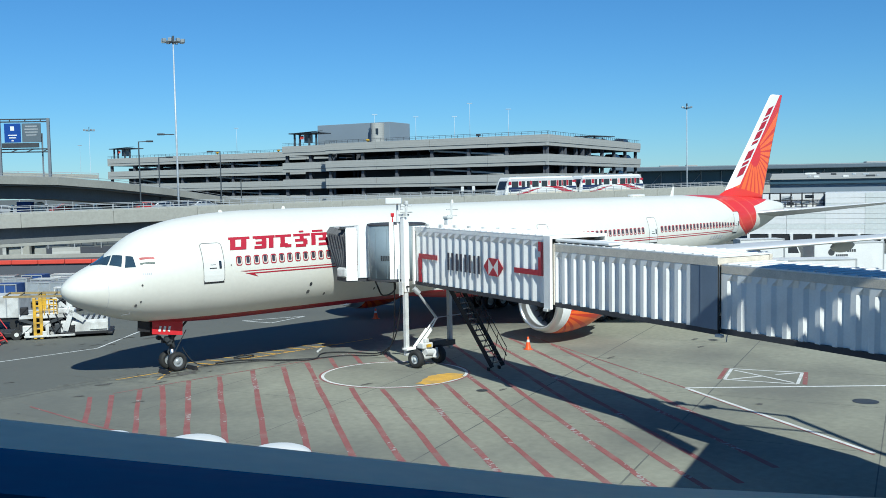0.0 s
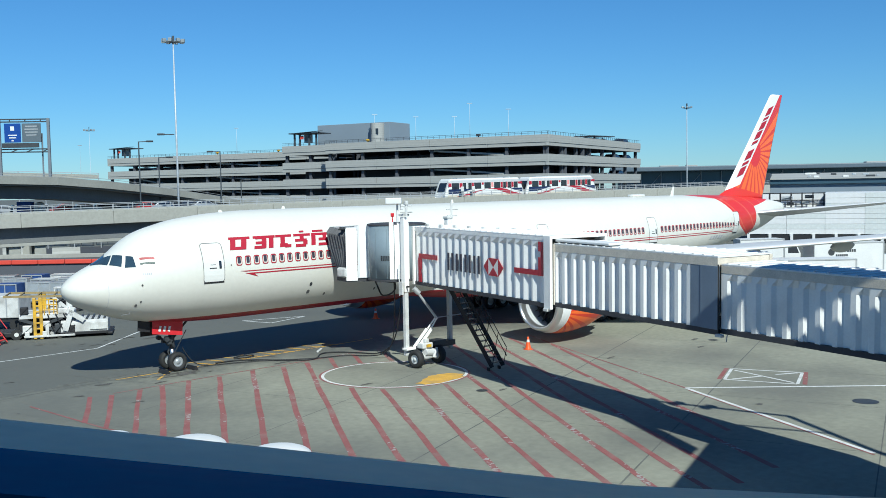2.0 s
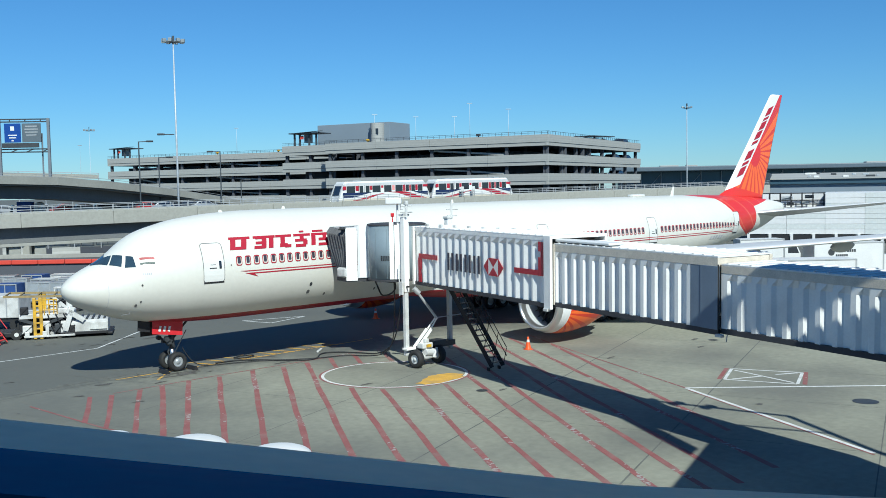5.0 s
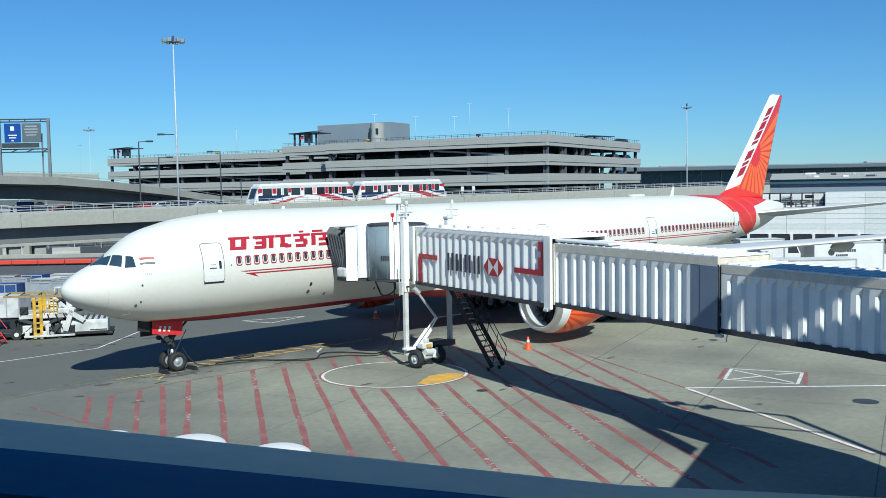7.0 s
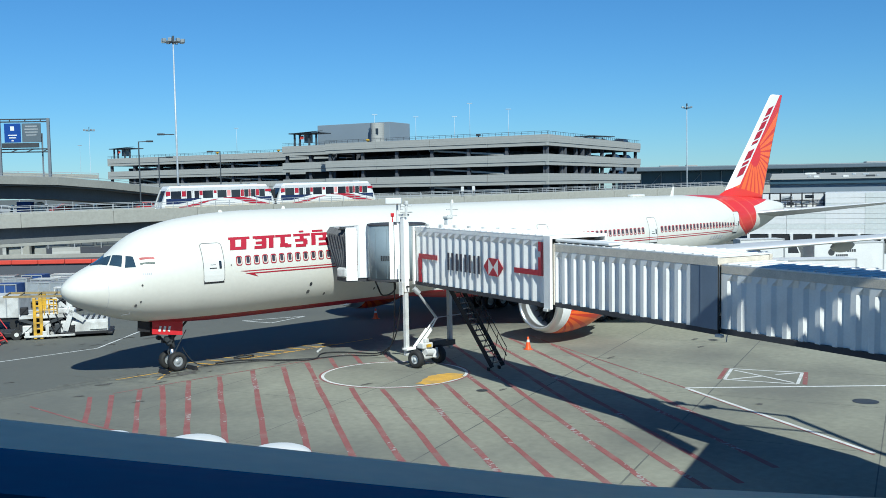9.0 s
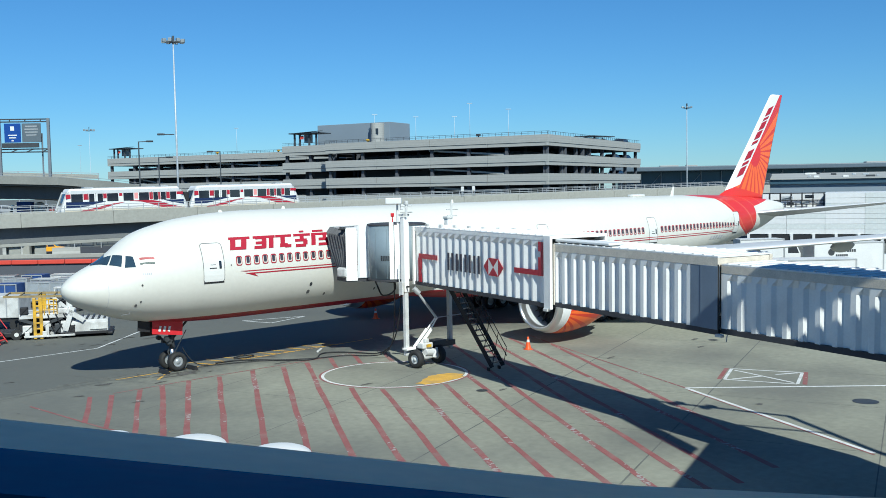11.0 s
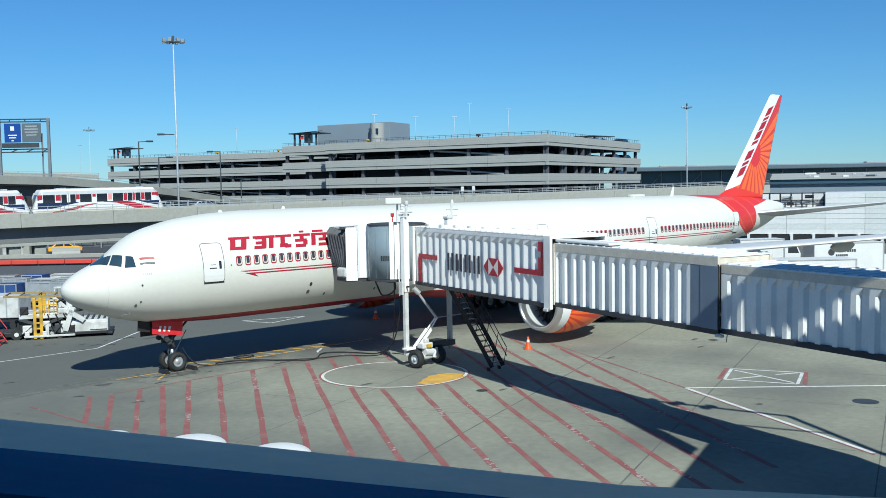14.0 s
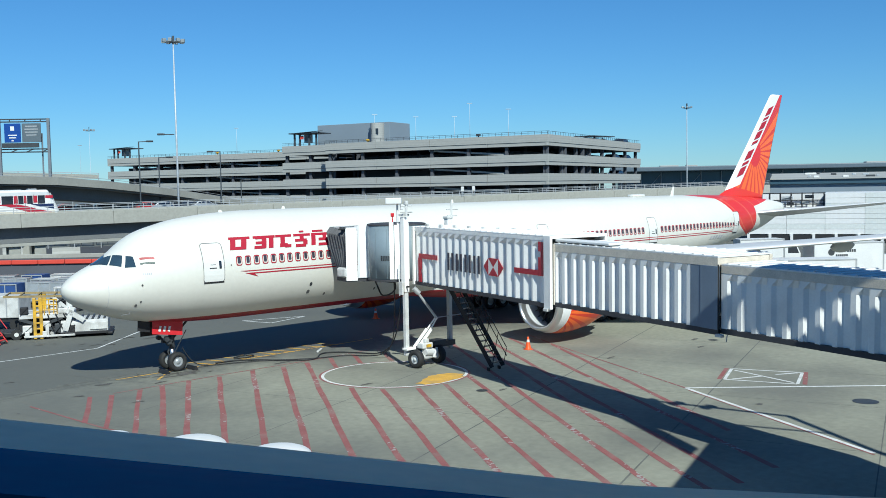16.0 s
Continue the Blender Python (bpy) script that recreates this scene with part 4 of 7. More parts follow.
bm = NB()
for i in range(9):
    a = radians(198 + 4 * i)
    box(bm, (DR.x + 1.635 * math.cos(a), DR.y + 1.635 * math.sin(a), 5.9), (0.02, 0.06, 0.28), rz=math.degrees(a))
bpart("drum_vent", bm, M_DARK, drum, "small vent slots")
bm = NB()
rings = [[(DR.x + r * math.cos(a), DR.y + r * math.sin(a), z) for a in np.linspace(0, 2 * math.pi, 40, endpoint=False)] for r, z in ((1.645, 7.66), (1.645, 7.73), (1.5, 7.76))]
loft(bm, rings)
bpart("drum_roof", bm, M_UNDER, drum, "dark drum roof edge")
bm = NB()
rings = [[(DR.x + r * math.cos(a), DR.y + r * math.sin(a), z) for a in np.linspace(0, 2 * math.pi, 40, endpoint=False)] for r, z in ((1.64, 4.62), (1.64, 4.72))]
loft(bm, rings)
bpart("drum_floor", bm, M_UNDER, drum, "dark drum floor edge")
bm = NB()
box(bm, (18.35, -4.75, 6.2), (0.14, 1.5, 2.9), 0.02)
cab = bpart("cab", bm, M_BRIDGE, bridge, "white cab walls")


def upright(name, a, b, z0, z1, material, parent, label, th=.1):
    """A flat upright panel between two ground-plan points."""
    bm = NB()
    a, b = Vector((*a, 0)), Vector((*b, 0))
    n = (b - a).cross(Vector((0, 0, 1))).normalized() * th
    slab(bm, [a, b, b - n, a - n], z0, z1)
    bmesh.ops.recalc_face_normals(bm, faces=bm.faces)
    return bpart(name, bm, material, parent, label)


upright("cab_panel", (13.92, -5.24), (14.42, -5.62), 4.56, 7.46, M_BRIDGE, cab, "white cab rear panel")
upright("cab_panel", (14.42, -5.66), (14.52, -5.74), 4.70, 7.62, M_SIDING, cab, "pale cab corner post")
upright("cab_panel", (14.5, -5.7), (14.86, -6.06), 4.72, 7.8, M_BRIDGE, cab, "white cab rear panel")
# white leaves between the drum and the outer tunnel
for a, b, zt_ in (((14.62, -8.2), (14.8, -8.36), 7.86), ((14.8, -8.42), (14.92, -8.52), 7.72), ((14.94, -8.48), (15.1, -8.62), 7.8), ((15.12, -8.68), (15.22, -8.78), 7.72), ((15.24, -8.74), (15.4, -8.92), 7.82)):
    upright("drum_leaf", a, b, 4.76, zt_, M_BRIDGE, cab, "narrow white folding leaf beside the drum", .07)
bm = NB()
slab(bm, [(14.0, -5.2), (14.5, -5.6), (14.9, -6.0), (18.3, -5.6), (18.3, -3.5), (14.4, -3.5)], 7.46, 7.54)
bpart("cab_roof", bm, M_ROOF, cab)
bm = NB()
slab(bm, [(13.95, -5.2), (14.5, -5.6), (14.9, -6.0), (18.3, -5.6), (18.3, -4.0), (14.2, -4.0)], 4.5, 4.72)
box(bm, (16.4, -6.6, 4.6), (2.6, 2.2, 0.2), 0.02)
bpart("cab_floor", bm, M_UNDER, cab)
# folding canopy: pleated hoops nearing the fuselage
bm = NB()
hoops = []
for i in range(15):
    u = i / 14
    y = -5.2 + 1.95 * u
    k = 0.1 * (i % 2)
    x0, x1 = 14.0 + k + 0.12 * u, 18.4 - k
    zt = 7.42 - k + 0.12 * u
    # the foot of the fabric stays back while its head leans to the skin
    hoops.append([(x0 + .3 * u, y - .5 * u, 5.35 - .25 * u), (x0 + .1, y - .1 * u, 6.3), (x0 - .05, y, zt - .3), (x0 + .2, y, zt), (x1 - .25, y, zt), (x1, y, zt - .25), (x1, y, 4.95)])
loft(bm, hoops, closed=False, cap=False)
bpart("folding_canopy", bm, M_BELLOWS, cab, "dark grey pleated folding canopy")
bm = NB()
box(bm, (14.3, -4.9, 7.5), (0.9, 0.3, 0.16), 0.04)
bpart("canopy_hood", bm, M_STEEL, cab)
bm = NB()
box(bm, (14.05, -4.75, 5.0), (0.3, .8, 0.55), 0.1)
bpart("bumper", bm, M_EQUIP, cab, "white soft bumper")
# lift columns
for x, y, top in ((15.1, -8.9, 8.15), (18.4, -8.85, 7.9)):
    bm = NB()
    box(bm, (x, y, 6.1), (0.32, 0.32, top - 4.1), 0.03)
    c = bpart("lift_column", bm, M_BRIDGE, bridge, "white outer lift column")
    bm = NB()
    box(bm, (x, y, 2.6), (0.24, 0.24, 4.0), 0.03)
    bpart("inner_column", bm, M_EQUIP if x < 16 else M_RAIL, c, "sliding inner column")
    bm = NB()
    box(bm, (x - .3, y, 4.3), (0.12, 0.3, 0.7), 0.02)
    rod(bm, (x - .33, y + .1, 3.9), (x - .33, y + .1, 5.6), 0.03)
    box(bm, (x, y, top + .1), (0.42, 0.42, 0.14), 0.03)
    bpart("column_fitting", bm, M_EQUIP, c)
bm = NB()
beam(bm, (15.5, -9.0, 0.95), (18.6, -8.85, 0.95), 0.45, 0.3)
box(bm, (17.2, -9.0, 1.1), (.9, 0.7, 0.3), 0.05)
carriage = bpart("wheel_carriage", bm, M_STEEL, bridge, "dark wheel carriage beam")
bm = NB()
box(bm, (15.95, -9.45, 1.12), (0.75, 0.5, 0.3), 0.05)
box(bm, (15.95, -9.5, 1.38), (0.3, 0.3, 0.24), 0.05)
rod(bm, (15.2, -9.6, .5), (16.9, -9.4, .5), 0.15, 14)
rod(bm, (15.75, -9.62, .78), (16.5, -9.55, .7), 0.2, 14)
box(bm, (16.55, -9.5, .62), (0.4, 0.36, 0.5), 0.06)
rod(bm, (16.3, -9.75, .45), (16.6, -9.7, .95), 0.07, 10)
bpart("drive_motor", bm, M_EQUIP, carriage, "white drive motor housings")
bm = NB()
box(bm, (16.0, -9.72, 1.12), (0.35, 0.03, 0.16))
bpart("warning_label", bm, M_YELLOW, carriage, "yellow warning label")
bm = NB()
box(bm, (15.35, -9.0, .98), (.95, .4, .12), .02)
bpart("base_plate", bm, M_BRIDGE, carriage, "white base plate of the lift column")
for x, y in ((15.15, -9.62), (16.98, -9.36)):
    bm = NB()
    ax = Matrix.Translation((x, y, 0.49)) @ Matrix.Rotation(radians(5), 4, "Z")
    lathe(bm, [(-.14, .25), (-.2, .3), (-.2, .4), (-.15, .47), (0, .49), (.15, .47), (.2, .4), (.2, .3), (.14, .25)], ax, 28)
    w = bpart("drive_wheel", bm, M_TYRE, bridge, "black solid drive tyre", True)
    bm = NB()
    lathe(bm, [(-.17, .01), (-.17, .08), (-.1, .11), (-.08, .21), (-.15, .26), (.15, .26), (.1, .11), (.17, .01)], ax, 24)
    bpart("rim", bm, M_EQUIP, w, "white wheel rim", True)
# diagonal hydraulic brace and its frame
bm = NB()
rod(bm, (15.45, -9.45, 4.1), (16.39, -9.92, 2.64), 0.07)
rod(bm, (16.39, -9.92, 2.64), (17.78, -10.38, 2.73), 0.03)
rod(bm, (15.3, -9.35, 4.3), (15.55, -9.5, 4.0), 0.14, 12)
bpart("brace", bm, M_RAIL, bridge, "grey diagonal brace")
bm = NB()
for o in (-.09, .09):
    beam(bm, (15.55 + o, -9.2 - o, 1.05), (16.1 + o, -9.66 - o, 2.05), 0.07, 0.16)
    beam(bm, (16.1 + o * .7, -9.66 - o * .7, 2.05), (16.39 + o * .4, -9.92 - o * .4, 2.64), 0.05, 0.08)
bpart("torque_arm", bm, M_BRIDGE, bridge, "white torque arm")
bm = NB()
rod(bm, (15.2, -8.4, 4.3), (15.0, -9.3, 4.4), 0.05)
for k in range(14):
    a0, a1 = math.pi * k / 14, math.pi * (k + 1) / 14
    rod(bm, (15.25 + .1 * math.sin(a0 * 3), -7.0 - .85 * math.cos(a0), 4.5 - .75 * math.sin(a0)), (15.25 + .1 * math.sin(a1 * 3), -7.0 - .85 * math.cos(a1), 4.5 - .75 * math.sin(a1)), 0.045, 8)
bpart("hanging_cable", bm, M_DARK, bridge, "black hanging power cable")
# roof kit: white plate, post with brackets, second post
bm = NB()
box(bm, (16.42, -6.5, 8.97), (.9, 0.8, 0.36), 0.05, rz=-43)
rod(bm, (16.6, -6.6, 7.7), (16.6, -6.6, 8.85), 0.06)
box(bm, (16.75, -6.8, 8.62), (.14, .14, .3), .03)
bpart("roof_unit", bm, M_ROOF, cab, "white roof unit")
bm = NB()
box(bm, (16.1, -6.75, 8.2), (.2, .12, .22), .03, rz=-43)
rod(bm, (16.1, -6.75, 7.7), (16.1, -6.75, 8.15), .03, 6)
bpart("roof_beacon", bm, M_RED, cab, "small red beacon box")
bm = NB()
rod(bm, (15.0, -9.2, 8.2), (15.0, -9.2, 8.95), 0.07)
rod(bm, (14.7, -9.1, 8.75), (15.35, -9.3, 8.75), 0.035)
rod(bm, (14.7, -9.1, 8.4), (15.35, -9.3, 8.4), 0.035)
box(bm, (15.0, -9.2, 8.9), (0.2, 0.2, 0.24), 0.04)
bpart("roof_post", bm, M_EQUIP, bridge, "white post with small brackets")
bm = NB()
rod(bm, (18.6, -8.95, 8.0), (18.6, -8.95, 8.95), 0.05)
rod(bm, (18.2, -8.95, 8.45), (19.1, -8.95, 8.45), 0.035)
rod(bm, (18.3, -8.95, 8.1), (19.0, -8.95, 8.1), 0.035)
bpart("roof_post", bm, M_EQUIP, bridge, "white post with small brackets")
bm = NB()
for k in range(10):
    box(bm, (15.4 + .15 * k, -10.4 - .9 * k, 7.72 - .033 * .9 * k), (0.12, 0.2, 0.14), 0.02)
bpart("cable_clip", bm, M_EQUIP, bridge)

# service stair hung under the tunnel
bm = NB()
S0, S1 = Vector((16.55, -11.35, 4.3)), Vector((17.95, -13.0, 0.12))
for dx in (-0.42, 0.42):
    beam(bm, S0 + Vector((dx, 0, 0)), S1 + Vector((dx, -.0, 0)), 0.05, 0.22)
stair = bpart("service_stair", bm, M_DARK, bridge, "black steel service stair")
for i in range(14):
    bm = NB()
    p = S0.lerp(S1, (i + .7) / 14.5)
    box(bm, p, (0.8, 0.24, 0.035))
    bpart("tread", bm, M_STEEL, stair)
bm = NB()
for dx in (-0.44, 0.44):
    for dz in (0.5, 0.95):
        rod(bm, S0 + Vector((dx, -.25, dz)), S1 + Vector((dx, -.25, dz + .05)), 0.022, 6)
    for i in range(6):
        p = S0.lerp(S1, i / 5) + Vector((dx, 0, 0))
        rod(bm, p, p + Vector((0, -.25, 0.97)), 0.02, 6)
bpart("handrail", bm, M_DARK, stair, "thin black handrail")
bm = NB()
for dx in (-0.4, 0.4):
    box(bm, (17.55 + dx, -13.1, 0.09), (0.07, 0.2, 0.18), 0.02)
bpart("stair_castor", bm, M_TYRE, stair)

# ---- terminal out of view; added block and plates cast the bridge root's shade ----
M_TERM = mat("terminal_wall", (0.30, 0.31, 0.31), 0.8, var=0.08, scale=0.3)
bm = NB()
slab(bm, [(7.3, -40.06), (1.49, -42.21), (0.5, -60), (6.9, -60), (7.2, -41.4)], 0.0, 11.0)
tagged(link_mesh("stair_tower", bm, M_TERM), "grey unseen block added to shade the bridge root", "building", kind="structure")
bm = NB()
slab(bm, [(7.05, -39.25), (6.3, -40.95), (6.12, -42.2), (6.25, -43.2), (6.25, -47), (7.9, -47), (7.75, -45.2), (8.55, -41.1), (8.8, -39.25)], 13.8, 14.0)
slab(bm, [(6.4, -46.8), (7.6, -46.8), (7.6, -45.4), (6.4, -45.4)], 0.0, 13.8)
# added plate shaped to cast the diagonal shade band on the apron
slab(bm, [(6.66, -38.35), (7.2, -39.2), (6.65, -39.85), (4.9, -43.1), (3.9, -43.4)], 13.82, 13.98)
tagged(link_mesh("rotunda_roof", bm, M_TERM), "grey unseen plates added to shape the bridge root's shade", "roof", kind="structure")
bm = NB()
rod(bm, (8.6, -41.0, 0), (8.6, -41.0, 4.4), 0.5, 20)
rod(bm, (8.6, -41.0, 4.4), (8.6, -41.0, 7.2), 2.0, 32)
tagged(link_mesh("rotunda", bm, M_BRIDGE), "white cylindrical bridge rotunda on a column", "rotunda", kind="structure")
bm = NB()
slab(bm, [(0.5, -60.1), (60, -60.1), (60, -90), (3.5, -90)], 0, 14)
tagged(link_mesh("terminal_building", bm, M_TERM), "grey terminal block behind the gate", "building", kind="structure")
bm = NB()
slab(bm, [(-80, -53), (3.5, -53), (3.5, -90), (-80, -90)], 0, 14)
# ceiling slab added out of view to keep the sun off the sill
slab(bm, [(-60, -48.0), (-14, -48.0), (-14, -53.1), (-60, -53.1)], 11.0, 11.3)
slab(bm, [(-60, -49.2), (-14, -49.2), (-14, -53.1), (-60, -53.1)], 0, 8.2)
tagged(link_mesh("terminal_hall", bm, M_TERM), "grey terminal hall around the viewing window", "building", kind="structure")
# floodlight arms whose shade falls on the apron
bm = NB()
rod(bm, (8.8, -48, 0.0), (8.8, -48, 14.0), 0.16)
rod(bm, (8.8, -48, 14.0), (11.6, -43.26, 14.0), 0.15)
rod(bm, (11.6, -43.26, 14.0), (10.2, -37.25, 14.0), 0.12)
rod(bm, (10.0, -45.6, 14.0), (8.45, -41.2, 13.95), 0.08)
fl = tagged(link_mesh("floodlight_arm", bm, M_STEEL), "dark bent floodlight arm beside the terminal", "floodlight")
for u in (0.55, 0.78, 0.98):
    bm = NB()
    p = Vector((11.6, -43.26, 14)).lerp(Vector((10.2, -37.25, 14)), u)
    box(bm, p, (0.8, 0.35, 0.3), 0.05)
    part("lamp_head", bm, M_STEEL, fl)

# ---- window sill in front of the viewer ----
RX = Vector((math.cos(0.752), -math.sin(0.752), 0))
FX = Vector((math.sin(0.752), math.cos(0.752), 0))
SM = Matrix.Translation(EYE) @ Matrix.Rotation(-0.752, 4, "Z")


def sight(x, dist, z=0.0):
    """Ground-plan point at that distance ahead of the viewer, x metres-per-metre sideways."""
    p = EYE + FX * dist + RX * (x * dist)
    return Vector((p.x, p.y, z))


# window sill and inner rail close to the viewer, in right, ahead, up metres from the eye
def sill_bar(name, left, right, material, label, lift=0.0):
    """A bar between two cross-sections; lift bends its far end up past a knee at two thirds."""
    bm = NB()
    left, right = [Vector(v) for v in left], [Vector(v) for v in right]
    knee = [a.lerp(b, .68) for a, b in zip(left, right)]
    end = [b + Vector((0, 0, lift)) for b in right]
    loft(bm, [[SM @ v for v in row] for row in (left, knee, end)])
    return tagged(link_mesh(name, bm, material), label, "window sill", kind="structure")


sill_bar("window_sill", [(-.64, 1.26, -2.2), (-.64, 1.25, -.290), (-.64, 1.234, -.280), (-.64, 1.20, -.275), (-.60, 1.035, -.262), (-.60, 1.03, -2.2)], [(.63, 1.25, -2.2), (.63, 1.24, -.450), (.63, 1.224, -.438), (.63, 1.19, -.432), (.59, 1.027, -.401), (.59, 1.02, -2.2)], M_SILL, "blue-grey painted metal window sill close to the viewer", .024)
sill_bar("window_frame_rail", [(-.56, 1.025, -1.5), (-.56, 1.02, -.2685), (-.54, .99, -.2525), (-.5, .7, -.2), (-.5, .6, -1.5)], [(.55, 1.02, -1.5), (.55, 1.01, -.395), (.53, .98, -.3755), (.5, .7, -.31), (.5, .6, -1.5)], M_SILLD, "dark navy inner window frame rail")

# low service roof under the window with three white domes
M_DOME = mat("dome_white", (0.72, 0.72, 0.70), 0.5, var=0.05)
bm = NB()
box(bm, (-2.0, 3.2, -1.42), (3.0, 2.8, 0.2), 0.02)
box(bm, (-2.0, 2.6, -5.6), (2.8, 1.2, 8.3))
bm.transform(SM)
tagged(link_mesh("low_roof", bm, M_TERM), "grey low service roof below the window", "roof", kind="structure")
for sx, zt, r in ((-1.375, -.984, .08), (-1.045, -1.010, .14), (-0.695, -1.054, .14)):
    bm = NB()
    bmesh.ops.create_uvsphere(bm, u_segments=24, v_segments=12, radius=r)
    bmesh.ops.bisect_plane(bm, geom=bm.verts[:] + bm.edges[:] + bm.faces[:], plane_co=(0, 0, 0), plane_no=(0, 0, -1), clear_outer=True)
    for v in bm.verts:
        v.co.z = v.co.z * 0.3 + zt + 1.32 - 0.3 * r
    rod(bm, (0, 0, 0), (0, 0, zt + 1.32 - 0.3 * r), r * .9, 20)
    bm.transform(SM @ Matrix.Translation((sx, 3.94, -1.32)))
    tagged(link_mesh("roof_dome", bm, M_DOME, smooth=True), "small white domed vent on the low roof", "roof vent", "roof vents")


# ---- elevated people-mover guideway ----
GW_TURN = math.degrees(math.atan2(-0.14547, 0.98936))
GW = pose(27.97, 49.24, 7.93, 0, -0.62, GW_TURN)
guideway = tagged(new("guideway"), "grey concrete elevated people-mover guideway on columns", "viaduct", kind="structure")
guideway.matrix_world = GW
L0, L1 = -75.0, 105.0
nseg = 20
for i in range(nseg):
    a, b = L0 + (L1 - L0) * i / nseg, L0 + (L1 - L0) * (i + 1) / nseg
    piece("parapet", ((a + b) / 2, -1.25, -0.72), (b - a - 0.03, 0.28, 1.36), M_CONC, guideway, 0.02)
    piece("parapet", ((a + b) / 2, 8.4, -0.72), (b - a - 0.03, 0.28, 1.36), M_CONC, guideway, 0.02)
bm = NB()
box(bm, ((L0 + L1) / 2, 3.6, -1.25), (L1 - L0, 9.4, 0.35))
part("deck", bm, M_CONC, guideway)
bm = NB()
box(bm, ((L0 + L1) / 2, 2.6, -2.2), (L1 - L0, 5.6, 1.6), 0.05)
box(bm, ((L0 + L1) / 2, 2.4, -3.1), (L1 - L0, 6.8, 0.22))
part("girder", bm, M_CONCD, guideway, "concrete box girder coloured dark for its shade")
bm = NB()
box(bm, ((L0 + L1) / 2, -1.06, -3.1), (L1 - L0, 0.18, 0.3), 0.02)
part("girder_flange", bm, M_CONC, guideway, "pale lower flange edge")
bm = NB()
for x in (0.75, 2.05):
    box(bm, ((L0 + L1) / 2, x, -0.85), (L1 - L0, 0.5, 0.45))
part("running_track", bm, M_CONC, guideway)
bm = NB()
for z in (0.1, 0.34, 0.6):
    box(bm, ((L0 + L1) / 2, -1.2, z), (L1 - L0, 0.05, 0.055))
for i in range(int((L1 - L0) / 1.6)):
    box(bm, (L0 + 1.6 * i, -1.2, 0.28), (0.06, 0.06, 0.66))
part("railing", bm, M_RAIL, guideway, "galvanised guideway railing")
bm = NB()
for z in (0.15, 0.6):
    box(bm, ((L0 + L1) / 2, 8.35, z), (L1 - L0, 0.05, 0.055))
for i in range(int((L1 - L0) / 2.2)):
    box(bm, (L0 + 2.2 * i, 8.35, 0.28), (0.06, 0.06, 0.66))
part("railing", bm, M_RAIL, guideway)
for i, s in enumerate((-38, -12.6, -10.22, 18, 43, 68, 93)):
    bm = NB()
    h = GW @ Vector((s, 0, 0))
    box(bm, (s, -.1, -5.6), (1.1 if i in (1, 2) else 1.5, 1.5, 5.2), 0.06)
    part("column", bm, M_CONC, guideway, "pale square concrete column")
# trackside signal cabinets on legs
for s in (42.1, 43.9):
    bm = NB()
    p = GW @ Vector((s, -0.8, 0))
    box(bm, (p.x, p.y, p.z + .95), (0.42, 0.4, 0.62), 0.05, rz=-43)
    sc = tagged(link_mesh("signal_cabinet", bm, M_EQUIP), "white trackside cabinet on two legs beside the guideway", "cabinet", "trackside cabinets")
    for dx in (-.12, .12):
        bm = NB()
        box(bm, (p.x + dx, p.y, p.z - 0.2), (0.08, 0.08, 1.75))
        part("leg", bm, M_RAIL, sc)

# ---- people-mover train: two cars ----
train = thing("train", GW @ pose(70, 1.4, 0), "white two-car people-mover train with red and navy ribbons", "train")
CL, CWD, CH = 13.25, 2.75, 2.3
KZ, KX = 0.84, 13.25 / 13.7


